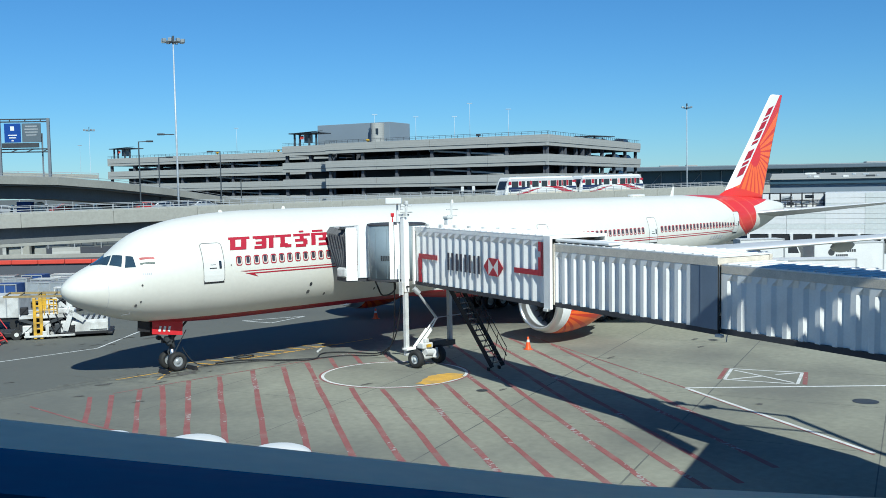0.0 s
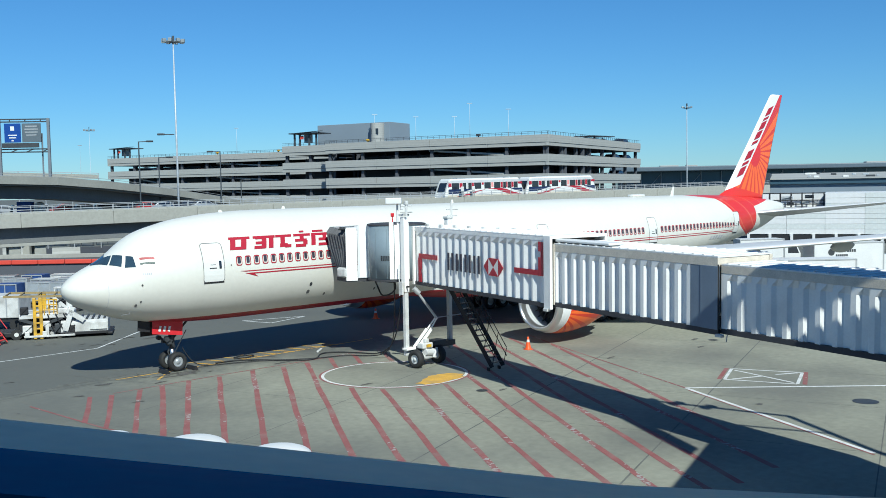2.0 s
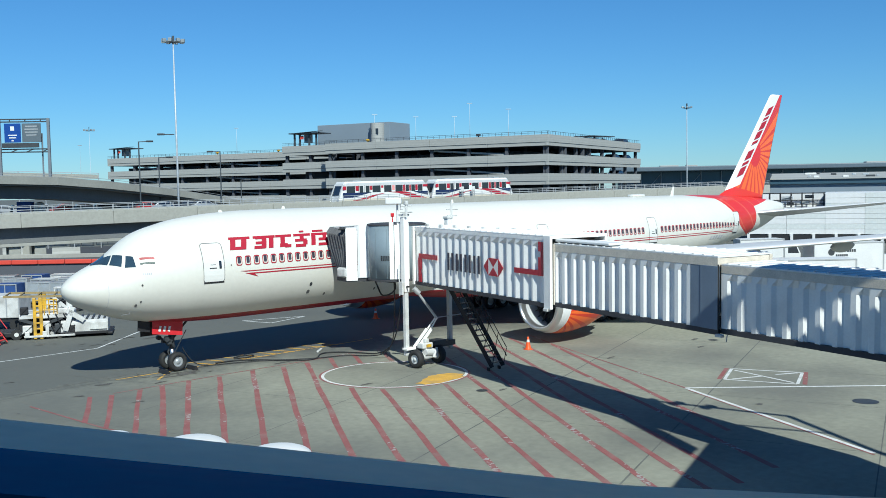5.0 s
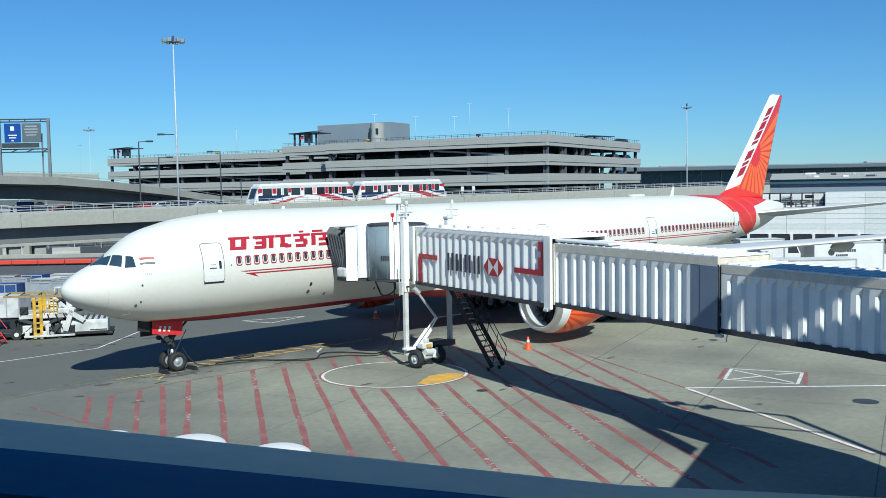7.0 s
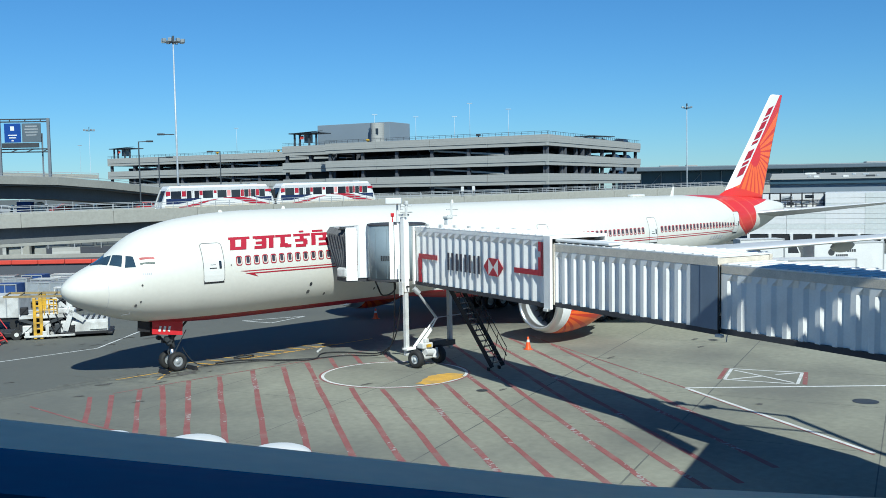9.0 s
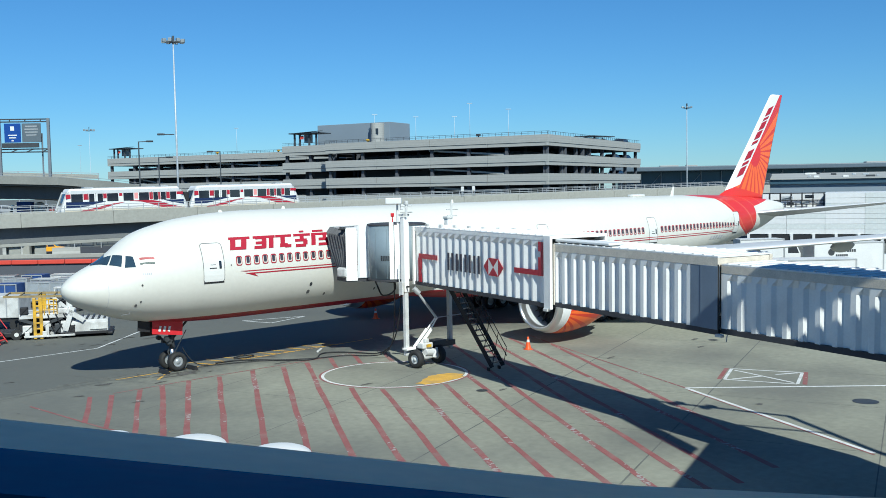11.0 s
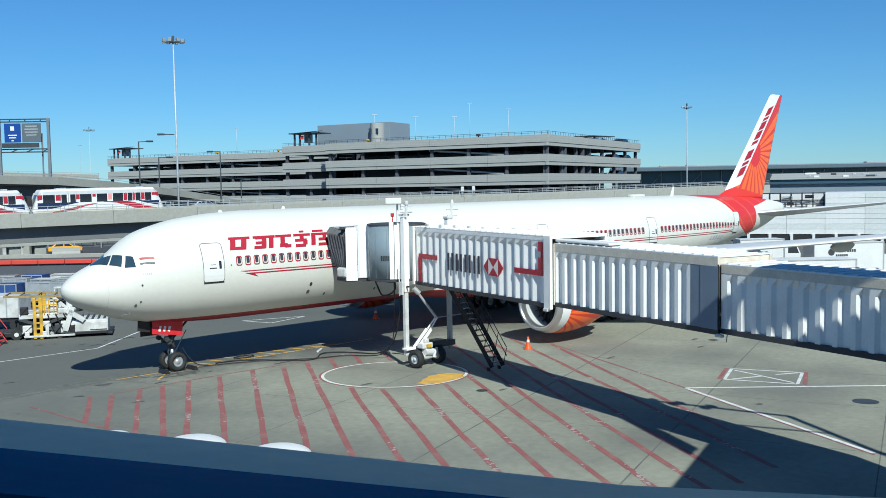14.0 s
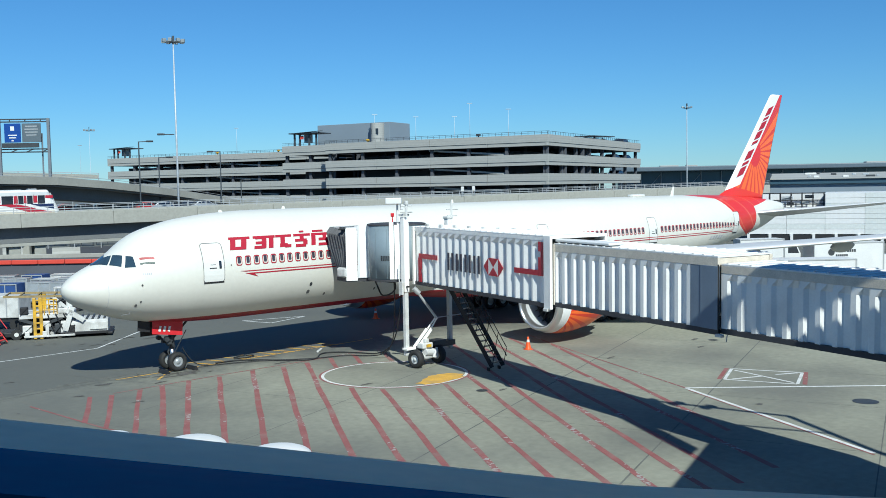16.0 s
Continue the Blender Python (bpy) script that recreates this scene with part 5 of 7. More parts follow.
def car(x0):
    bm = NB()
    prof = []
    # end-rounded body: rings along x
    for u, k, zt in ((0, .84, 2.42), (.12, .91, 2.52), (.5, .985, 2.66), (1.0, 1, 2.72), (CL - 1.0, 1, 2.72), (CL - .5, .985, 2.66), (CL - .12, .91, 2.52), (CL, .84, 2.42)):
        w = CWD / 2 * k
        zt *= KZ
        # the ends rake back towards the roof
        rake = max(0, 1 - u) - max(0, 1 - (CL - u))
        ring_ = [(-w * .94, -.35), (-w, 0.1), (-w, zt - .55), (-w * .93, zt - .2), (-w * .75, zt), (w * .75, zt), (w * .93, zt - .2), (w, zt - .55), (w, .1), (w * .94, -.35)]
        prof.append([(x0 + u + rake * .75 * max(0, z_ - .1) / 2.0, y_, z_) for y_, z_ in ring_])
    loft(bm, prof, mi=lambda i, j: 1 if j in (2, 6) else 0)
    body = part("car", bm, [M_TRAIN, M_PALE], train, "white car body with raked ends")
    y = -CWD / 2 - 0.012

    def patch(name, polys, material, label="", yy=y):
        for poly in polys:
            b = NB()
            b.faces.new([b.verts.new((x0 + px * KX, yy, pz * KZ)) for px, pz in poly])
            bmesh.ops.triangulate(b, faces=b.faces)
            part(name, b, material, body, label)

    def rect(a, b, c, d):
        return [(a, c), (b, c), (b, d), (a, d)]

    wz0, wz1 = 1.08, 2.06
    for a, b in ((1.0, 2.2), (2.85, 3.4), (3.75, 4.3), (4.75, 5.95), (6.5, 7.6), (8.2, 9.3), (9.8, 10.3), (10.65, 11.2), (11.7, 12.4)):
        patch("car_window", [rect(a, b, wz0, wz1)], M_DARKGLASS, "", y - 0.012)
    M_RR, M_PK = M_REDTXT, M_PINK
    patch("red_patch", [rect(.45, .95, 1.5, 2.05), rect(2.28, 2.8, 1.35, 2.05), rect(4.34, 4.72, 1.45, 2.05), rect(6.05, 6.4, 1.7, 2.05), rect(11.25, 11.66, 1.2, 2.05), rect(12.45, 13.2, 1.7, 2.05), rect(9.36, 9.75, 1.15, 2.05), rect(10.34, 10.6, 1.15, 2.05)], M_RR, "red square patches")
    patch("pink_patch", [rect(7.7, 8.1, 1.3, 2.05), rect(9.0, 9.25, 1.1, 1.2)], M_PK, "pale red patch")
    def ribbon(name, pts, material, label, yy):
        """A curved tapering band: (along, height, half width) knots."""
        us = np.linspace(0, len(pts) - 1, 6 * (len(pts) - 1) + 1)
        line = [[float(np.interp(u, range(len(pts)), [q[c] for q in pts])) for c in range(3)] for u in us]
        edge_ = [(a, b + h) for a, b, h in line] + [(a, b - h) for a, b, h in line[::-1]]
        patch(name, [edge_], material, label, yy)

    ribbon("navy_ribbon", ((.45, .76, .36), (1.6, .74, .36), (2.6, .82, .28), (3.5, .96, .15), (4.6, 1.07, .02)), M_NAVY, "navy ribbon", y)
    ribbon("navy_ribbon", ((11.0, 1.05, .03), (12.0, .86, .16), (12.8, .78, .26), (13.25, .76, .28)), M_NAVY, "navy ribbon", y)
    ribbon("red_ribbon", ((1.9, -.04, .03), (3.2, .12, .14), (4.3, .38, .16), (5.3, .68, .1), (6.6, .92, .02)), M_RR, "red swoosh ribbon", y - 0.004)
    ribbon("red_ribbon", ((7.2, 1.06, .02), (8.6, .98, .1), (9.6, .8, .27), (10.6, .5, .34), (11.6, .24, .2), (13.0, .03, .03)), M_RR, "red swoosh ribbon", y - 0.004)
    patch("stripe_bar", [rect(5.6, 8.6, .30, .36), rect(5.4, 8.0, .16, .2)], M_PALE, "pale lettering bars")
    patch("skirt", [rect(.3, 13.35, -.06, .2)], M_BOUNCE, "lower skirt with cream ground light painted on", y + .004)
    for a in (3.56, 10.45):
        patch("door_seam", [rect(a - .02, a + .02, -.05, 2.15), rect(a - .86, a - .83, -.05, 2.15), rect(a + .83, a + .86, -.05, 2.15)], M_GREYLINE, "", y - 0.016)
    # end windscreens
    for end, sg in ((x0, -1), (x0 + CL, 1)):
        b = NB()
        b.faces.new([b.verts.new(v) for v in ((end - sg * .2, -.95, .65), (end - sg * .2, .95, .65), (end - sg * .62, .88, 1.78), (end - sg * .62, -.88, 1.78))])
        part("windscreen", b, M_DARKGLASS, body, "dark end windscreen")
        for yy in (-1.05, 1.05):
            b = NB()
            beam(b, (end + sg * .03, yy, .1), (end - sg * .7, yy * .95, 1.93), .16, .2)
            part("end_pillar", b, M_PALE, body)
    b = NB()
    box(b, (x0 + CL / 2, 0, 2.3), (CL * .5, 1.6, 0.1), .03)
    box(b, (x0 + 3, 0, 2.36), (1.0, 1.0, 0.12), .03)
    box(b, (x0 + CL - 2.2, 0, 2.36), (.8, 1.0, 0.12), .03)
    part("roof_unit", b, M_ULD, body)
    b = NB()
    box(b, (x0 + CL / 2, 0, -.42), (CL * .9, 1.9, .3))
    for u in (2.2, CL - 2.2):
        for yy in (-.75, .75):
            rod(b, (x0 + u, yy - .15, -.35), (x0 + u, yy + .15, -.35), .36, 16)
    part("bogie", b, M_DARK, body)
    return body


# cream paints the ground's reflected light onto the white lower body
M_BOUNCE = mat("train_ground_bounce", (0.62, 0.57, 0.45), 0.5, var=0.08, scale=1.0)
M_PINK = mat("train_pink", (0.72, 0.30, 0.28), 0.5)
M_PALE = mat("train_pale_grey", (0.45, 0.46, 0.46), 0.5)
car(-CL - 0.35 - CL)
car(-CL)
bm = NB()
box(bm, (-CL - 0.17, 0, 0.8), (0.5, 1.3, 1.7), 0.05)
part("coupling", bm, M_DARK, train, "dark gangway coupling")

# ---- parking garage ----
GK = Vector((103.6, 56.9, 0))
GM = Matrix.Translation(GK) @ Matrix.Rotation(math.atan2(0.947, -0.32), 4, "Z")   # x runs along the long facade, -y runs into the block
garage = tagged(new("parking_garage"), "five-storey concrete parking garage with open decks", "building")
garage.matrix_world = GM
TOP, STO = 18.0, 3.22


def block(u0, u1, v0, v1, faces, cols=7.5, deep=0.0, tops=TOP):
    """One wing: bands, slabs, columns. v runs into the block (local -y)."""
    for k in range(6):
        zt = tops - STO * k
        for side in faces:
            if side == "front":
                n = max(1, round((u1 - u0) / 10.5))
                for i in range(n):
                    a, b = u0 + (u1 - u0) * i / n, u0 + (u1 - u0) * (i + 1) / n
                    piece("parapet_band", ((a + b) / 2, -v0 - 0.15, zt - 0.62), (b - a - 0.05, 0.3, 1.24), M_GARAGE, garage)
                    piece("edge_beam", ((a + b) / 2, -v0 - 0.3, zt - 1.5), (b - a - 0.05, 0.4, 0.7), M_GARAGE, garage)
            if side == "right":
                n = max(1, round((v1 - v0) / 10.5))
                for i in range(n):
                    a, b = v0 + (v1 - v0) * i / n, v0 + (v1 - v0) * (i + 1) / n
                    piece("parapet_band", (u0 + 0.15, -(a + b) / 2, zt - 0.62), (0.3, b - a - 0.05, 1.24), M_GARAGE, garage)
                    piece("edge_beam", (u0 + 0.3, -(a + b) / 2, zt - 1.5), (0.4, b - a - 0.05, 0.7), M_GARAGE, garage)
            if side == "left":
                piece("parapet_band", (u1 - 0.15, -(v0 + v1) / 2, zt - 0.93), (0.3, v1 - v0 - 0.05, 1.86), M_GARAGE, garage)
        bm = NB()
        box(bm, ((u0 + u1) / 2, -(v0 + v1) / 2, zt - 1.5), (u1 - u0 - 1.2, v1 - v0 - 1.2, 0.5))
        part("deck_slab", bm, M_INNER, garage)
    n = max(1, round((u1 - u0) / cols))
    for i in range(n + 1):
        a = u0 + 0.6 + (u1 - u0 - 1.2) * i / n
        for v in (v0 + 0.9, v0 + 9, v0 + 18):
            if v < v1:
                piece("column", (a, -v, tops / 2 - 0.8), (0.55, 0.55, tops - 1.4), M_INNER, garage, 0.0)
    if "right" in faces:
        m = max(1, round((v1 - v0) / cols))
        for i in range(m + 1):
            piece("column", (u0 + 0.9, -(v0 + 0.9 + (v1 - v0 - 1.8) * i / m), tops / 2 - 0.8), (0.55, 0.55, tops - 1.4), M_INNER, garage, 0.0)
    # added backing wall and filler block keep the deck openings dark
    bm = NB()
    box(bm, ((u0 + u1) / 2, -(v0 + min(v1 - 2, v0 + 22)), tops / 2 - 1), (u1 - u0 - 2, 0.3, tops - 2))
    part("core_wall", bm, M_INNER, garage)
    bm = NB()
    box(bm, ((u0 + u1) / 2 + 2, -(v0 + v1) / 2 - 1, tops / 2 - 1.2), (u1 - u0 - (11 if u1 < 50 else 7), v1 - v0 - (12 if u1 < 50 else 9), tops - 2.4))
    part("core_block", bm, M_INNER, garage, "dark filler block behind the deck openings")
    # roof rail
    bm = NB()
    if "front" in faces:
        box(bm, ((u0 + u1) / 2, -v0 - 0.1, tops + 0.55), (u1 - u0, 0.04, 0.05))
        box(bm, ((u0 + u1) / 2, -v0 - 0.1, tops + 0.28), (u1 - u0, 0.04, 0.04))
        for i in range(int((u1 - u0) / 1.2)):
            box(bm, (u0 + 1.2 * i, -v0 - 0.1, tops + 0.28), (0.05, 0.05, 0.56))
    if "right" in faces:
        box(bm, (u0 + .1, -(v0 + v1) / 2, tops + 0.55), (0.04, v1 - v0, 0.05))
        for i in range(int((v1 - v0) / 1.2)):
            box(bm, (u0 + 0.1, -v0 - 1.2 * i, tops + 0.28), (0.05, 0.05, 0.56))
    part("roof_rail", bm, M_POLED, garage)


block(0, 44.6, 0, 52, ("front", "right"))
block(44.6, 57, 3.2, 50, ("front",))
block(57, 128, 25, 60, ("front", "left"))
# sloping ramp parapets seen inside the decks
for k in range(4):
    zt = TOP - STO * k
    for a_, b_ in (((23, -1.1, zt - 2.0), (8, -1.1, zt - 3.1)), ((76, -26.4, zt - 3.0), (94, -26.4, zt - 2.05)), ((118, -26.4, zt - 2.1), (113, -26.4, zt - 3.0))):
        bm = NB()
        beam(bm, a_, b_, 0.2, 0.3)
        part("ramp_parapet", bm, M_GARAGE, garage, "sloping pale ramp parapet")
bm = NB()
box(bm, (46.9, -17, 20.0), (17, 8, 4.9), 0.05)
ph = part("penthouse", bm, M_GREYBLD, garage, "grey clad roof penthouse")
bm = NB()
rings = [[(40.8 + 1.3 * math.cos(a), -12.5 + 1.5 * math.sin(a), z) for a in np.linspace(0, 2 * math.pi, 24, endpoint=False)] for z in (18, 22.2)]
loft(bm, rings)
part("stair_turret", bm, M_GARAGE, ph, "pale round stair turret")
bm = NB()
box(bm, (40.6, -11.25, 20.6), (1.4, 0.3, 1.1))
part("turret_window", bm, M_DARKGLASS, ph)


def canopy(u, v, L):
    b = NB()
    box(b, (u, -v, TOP + 2.5), (L, 4.5, 0.2), 0.05)
    beam(b, (u - L / 2 - .8, -v + 2, TOP + 2.8), (u + L / 2, -v + 2, TOP + 2.5), 0.8, 0.08)
    c = part("roof_canopy", b, M_POLED, garage, "dark roof canopy over lift lobby")
    for du in (-.36, -.12, .2, .38):
        piece("canopy_post", (u + du * L, -v + 1.4, TOP + 1.2), (0.3, 0.3, 2.5), M_POLED, c, 0)
    b = NB()
    box(b, (u + .05 * L, -v, TOP + 1.5), (L * .13, 1.6, 1.6), .03)
    part("lobby_glass", b, M_SIGNGREY, c)
    b = NB()
    box(b, (u + .1 * L, -v + 1.7, TOP + 1.7), (0.8, 0.1, 0.7))
    part("lobby_sign", b, M_BARRED, c)


canopy(53, 7, 7)
b = NB()
beam(b, (5, -31, TOP + 1.0), (5, -44, TOP + 1.3), 4.0, .14)
beam(b, (5, -31, TOP + .7), (5, -44, TOP + .7), .2, .2)
sf = part("roof_canopy", b, M_POLED, garage, "dark flat shade frame on the roof deck")
for v_ in (32, 37, 42):
    piece("canopy_post", (5, -v_, TOP - .2), (.3, .3, 2.5), M_POLED, sf, 0)
canopy(125.5, 29, 7.3)
for u, v, L, kind_ in ((37, 3, 2, 0), (14, 2.6, 2.2, 2), (95, 28, 2, 0), (77, 28, 2, 0), (60, 28, 2, 0)):
    b = NB()
    box(b, (u, -v, TOP + .5), (L * .32, .5, .34), .08)
    box(b, (u, -v, TOP + .1), (.2, .2, .9))
    part("roof_fixture", b, M_YELLOW if kind_ == 0 else M_STEEL, garage)


# ---- cars: one body shape, several paints ----
def car_mesh(paint, m, label, group="", z0=0.0):
    c = thing("car", m, label, "car", group)
    bm = NB()
    prof = [(-2.25, .45), (-2.2, .85), (-1.75, .95), (-1.2, 1.38), (-.6, 1.48), (.45, 1.47), (1.15, .98), (2.0, .84), (2.25, .6), (2.25, .35), (-2.2, .32)]
    rr = []
    for y, k in ((-.86, .0), (-.8, 1.0), (.8, 1.0), (.86, .0)):
        rr.append([(x * (0.97 if k == 0 else 1), y * (0.86 if z > 1.1 else 1), z - (0.06 if k == 0 and z > .6 else 0)) for x, z in prof])
    loft(bm, rr)
    body = part("body", bm, paint, c)
    for s in (-1, 1):
        q = [(-1.45, 1.0), (-1.05, 1.34), (-.2, 1.4), (-.2, 1.0)]
        r = [(-.1, 1.0), (-.1, 1.4), (.42, 1.39), (.98, 1.0)]
        for poly in (q, r):
            bm = NB()
            bm.faces.new([bm.verts.new((x, s * (0.885 - 0.13 * (z - 1.0) / .4), z)) for x, z in poly])
            part("side_glass", bm, M_DARKGLASS, c)
    for x, z, x2, z2 in ((-1.78, .97, -1.22, 1.4), (1.17, 1.0, .5, 1.47)):
        d = -0.03 if x < 0 else 0.03
        bm = NB()
        bm.faces.new([bm.verts.new(v) for v in ((x + d, -.7, z + .02), (x + d, .7, z + .02), (x2 + d, .62, z2 + .01), (x2 + d, -.62, z2 + .01))])
        part("windscreen", bm, M_DARKGLASS, c)
    for x in (-1.4, 1.4):
        for y in (-.8, .8):
            bm = NB()
            rod(bm, (x, y - .11, .32), (x, y + .11, .32), .32, 18)
            t = part("wheel", bm, M_TYRE, c)
            bm = NB()
            rod(bm, (x, y - .125, .32), (x, y + .125, .32), .2, 12)
            part("rim", bm, M_METAL, t)
    return c


M_CARD = mat("car_dark", (0.03, 0.035, 0.05), 0.3)
M_CARS = mat("car_silver", (0.35, 0.37, 0.40), 0.3, 0.3)
M_CARR = mat("car_red", (0.35, 0.03, 0.03), 0.3)
parked = car_mesh(M_CARD, GM @ pose(1.6, -26, TOP - 1.25, 0, 0, 90), "dark car parked on the garage deck", "parked cars")
parked2 = car_mesh(M_CARS, GM @ pose(1.8, -33, TOP - 1.25, 0, 0, 90), "silver car parked on the garage deck", "parked cars")
parked3 = car_mesh(M_CARR, GM @ pose(100, -28, TOP - 1.25 - STO, 0, 0, 0), "red car parked on the garage deck", "parked cars")
parked4 = car_mesh(M_CARD, GM @ pose(2.0, -44.5, TOP - 1.25, 0, 0, 90) @ Matrix.Scale(1.35, 4), "dark tall car parked behind the garage roof parapet", "parked cars")
for v_, k_ in ((46, 1), (38.5, 1), (41, 2)):
    copy_thing(parked4, GM @ pose(2.0, -v_, TOP - 1.25 - STO * k_, 0, 0, 90))
for i, (u, v, k, src) in enumerate(((1.8, 30, 1, parked), (1.8, 37, 1, parked), (1.8, 22, 1, parked2), (1.8, 28, 2, parked), (1.8, 34, 2, parked2), (1.8, 17, 2, parked), (1.8, 22, 0, parked), (1.7, 38, 0, parked), (119, 27.5, 1, parked2), (113, 27.5, 1, parked), (108, 27.5, 1, parked), (119, 27.5, 2, parked2), (112, 27.5, 2, parked2), (105, 27.5, 2, parked2), (92, 27.5, 2, parked), (86, 27.5, 2, parked2), (80, 27.5, 2, parked), (85, 27.5, 3, parked2), (78, 27.5, 3, parked), (90, 27.5, 1, parked), (94, 27.5, 3, parked2))):
    copy_thing(src, GM @ pose(u, -v, TOP - 1.25 - STO * k, 0, 0, 90 if u < 5 else 0))

# ---- road ramp behind the guideway ----
RAMP = [(12.0, 74.6, 12.1), (22.8, 76.3, 12.0), (31.5, 79.6, 11.8), (40.8, 84.2, 11.2), (53.0, 90.5, 10.1), (66.3, 97.4, 8.6), (82, 106, 6.6)]


def along(pts, off, z0, z1, th, bm):
    rr = []
    for i, p in enumerate(pts):
        a, b = Vector(pts[max(0, i - 1)]), Vector(pts[min(len(pts) - 1, i + 1)])
        d = (b - a).xy.normalized()
        n = Vector((-d.y, d.x, 0))
        q = Vector(p) + n * off
        rr.append([(q + n * t + Vector((0, 0, z))) for t, z in ((-th, z0), (-th, z1), (th, z1), (th, z0))])
    return loft(bm, rr)


bm = NB()
along(RAMP, 0, -1.0, 0, 0.18, bm)
along(RAMP, 6, -1.3, 0, 0.18, bm)
ramp = tagged(link_mesh("road_ramp", bm, M_CONC), "curved concrete road ramp descending behind the guideway", "viaduct", kind="structure")
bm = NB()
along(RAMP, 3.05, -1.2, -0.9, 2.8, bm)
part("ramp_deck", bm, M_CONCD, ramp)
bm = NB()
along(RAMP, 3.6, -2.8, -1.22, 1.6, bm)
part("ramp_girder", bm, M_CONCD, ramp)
bm = NB()
for p in (RAMP[1], RAMP[5]):
    rod(bm, (p[0] - 1.5, p[1] + 3.2, 0), (p[0] - 1.5, p[1] + 3.2, p[2] - 2.7), 0.9, 20)
part("ramp_column", bm, M_CONC, ramp)
bm = NB()
along(RAMP, 0, 0.02, 0.07, 0.03, bm)
along([(x, y, z + .3) for x, y, z in RAMP], 0, 0.0, 0.05, 0.03, bm)
part("ramp_rail", bm, M_RAIL, ramp)

bm = NB()
beam(bm, (26.0, 142.0, 14.0), (53.5, 117.0, 12.45), .3, .75)
part("far_parapet", bm, M_CONC, ramp, "pale far parapet of the ramp")
bm = NB()
beam(bm, (26.0, 142.0, 14.62), (53.5, 117.0, 13.05), .08, .1)
for i in range(9):
    q = Vector((26.0, 142.0, 14.3)).lerp(Vector((53.5, 117.0, 12.75)), i / 8)
    rod(bm, q - Vector((0, 0, 14)), q + Vector((0, 0, .3)), .08, 8)
part("far_rail", bm, M_RAIL, ramp)

# ---- lamps and masts ----
M_MAST = mat("mast_pale_paint", (0.44, 0.47, 0.50), 0.5, 0.1, var=0.2, scale=.4, fine=3)
# pale sky-blue tint keeps the far poles faint
M_PALEPOLE = mat("pole_pale_blue", (0.42, 0.50, 0.56), 0.6, var=0.1)
def mast(x, y, z0, z1, r, heads, label, material=M_POLE, reach=1.15):
    t = thing("light_mast", pose(x, y, z0), label, "light mast", "light masts")
    bm = NB()
    rod(bm, (0, 0, 0), (0, 0, z1 - z0), r, 12, r * 0.45)
    part("pole", bm, material, t, smooth=True)
    if not heads:
        bm = NB()
        box(bm, (0, 0, z1 - z0), (1.1, .16, .14), .03, rz=-43)
        part("cross_arm", bm, material, t)
    if heads:
        bm = NB()
        for i in range(heads):
            a = 2 * math.pi * i / heads
            rod(bm, (0, 0, z1 - z0 - .3), (reach * math.cos(a), reach * math.sin(a), z1 - z0 - .3), .05, 6)
        rod(bm, (0, 0, z1 - z0 - .5), (0, 0, z1 - z0 + .5), r * .9, 10)
        part("crown_ring", bm, M_POLED, t)
        for i in range(heads):
            a = 2 * math.pi * i / heads
            bm = NB()
            box(bm, ((reach + .1) * math.cos(a), (reach + .1) * math.sin(a), z1 - z0 - .15), (.42 * reach, .34 * reach, .4 * reach), .04, rz=math.degrees(a))
            part("lamp_head", bm, M_SIGNGREY, t)
    return t


mast(41.5, 65.8, 0, 28.9, 0.17, 8, "tall pale grey high-mast light with a ring of floodlights", M_MAST)
mast(88.8, 208.3, 0, 22.3, 0.05, 0, "thin distant light pole beyond the ramp", M_POLE)
mast(128.1, 46.3, 0, 22.8, 0.13, 5, "tall grey apron light mast behind the guideway", M_MAST, .7)
mast(64.9, 146.6, 0, 22.6, 0.07, 4, "thin distant light mast", M_PALEPOLE, .9)
for k, (px, d, z) in enumerate(((-0.0675, 190, 23.8), (-0.0256, 195, 23.6), (0.0140, 205, 24.2), (0.0297, 200, 26.5), (0.0692, 200, 25.2), (-0.209, 235, 24.5))):
    p = sight(px, d)
    mast(p.x, p.y, TOP - 1.3, z, 0.07, 0, "thin pale pole on the garage roof", M_PALEPOLE)


def street_lamp(x, y, z0, h, arm, label):
    t = thing("street_lamp", pose(x, y, z0), label, "street lamp", "street lamps")
    bm = NB()
    rod(bm, (0, 0, 0), (0, 0, h), .13, 10, .09)
    a = RX * arm
    rod(bm, (0, 0, h - .05), (a.x, a.y, h), .06, 8)
    part("pole", bm, M_POLED, t)
    bm = NB()
    box(bm, (a.x, a.y, h), (1.0, .45, .25), .08, rz=-43)
    part("lamp_head", bm, M_STEEL, t)


for px, d, zt, arm, z0 in ((-0.3095, 142, 17.0, 1.6, 0), (-0.2895, 152, 15.0, 1.7, 0), (-0.2265, 163, 16.2, -1.7, 0), (-0.206, 172, 11.5, 1.2, 0)):
    p = sight(px, d)
    street_lamp(p.x, p.y, z0, zt - z0, arm, "dark street lamp with a single arm on the ramp")
# bracket lamp on the tall mast
p = sight(-0.2726, 124.2)
bm = NB()
rod(bm, (p.x, p.y, 16.9), (p.x - 1.7 * RX.x, p.y - 1.7 * RX.y, 16.95), .06)
box(bm, (p.x - 1.7 * RX.x, p.y - 1.7 * RX.y, 16.95), (.9, .4, .25), .08, rz=-43)
bl = tagged(link_mesh("bracket_lamp", bm, M_POLED), "dark bracket lamp fixed to the tall mast", "lamp")

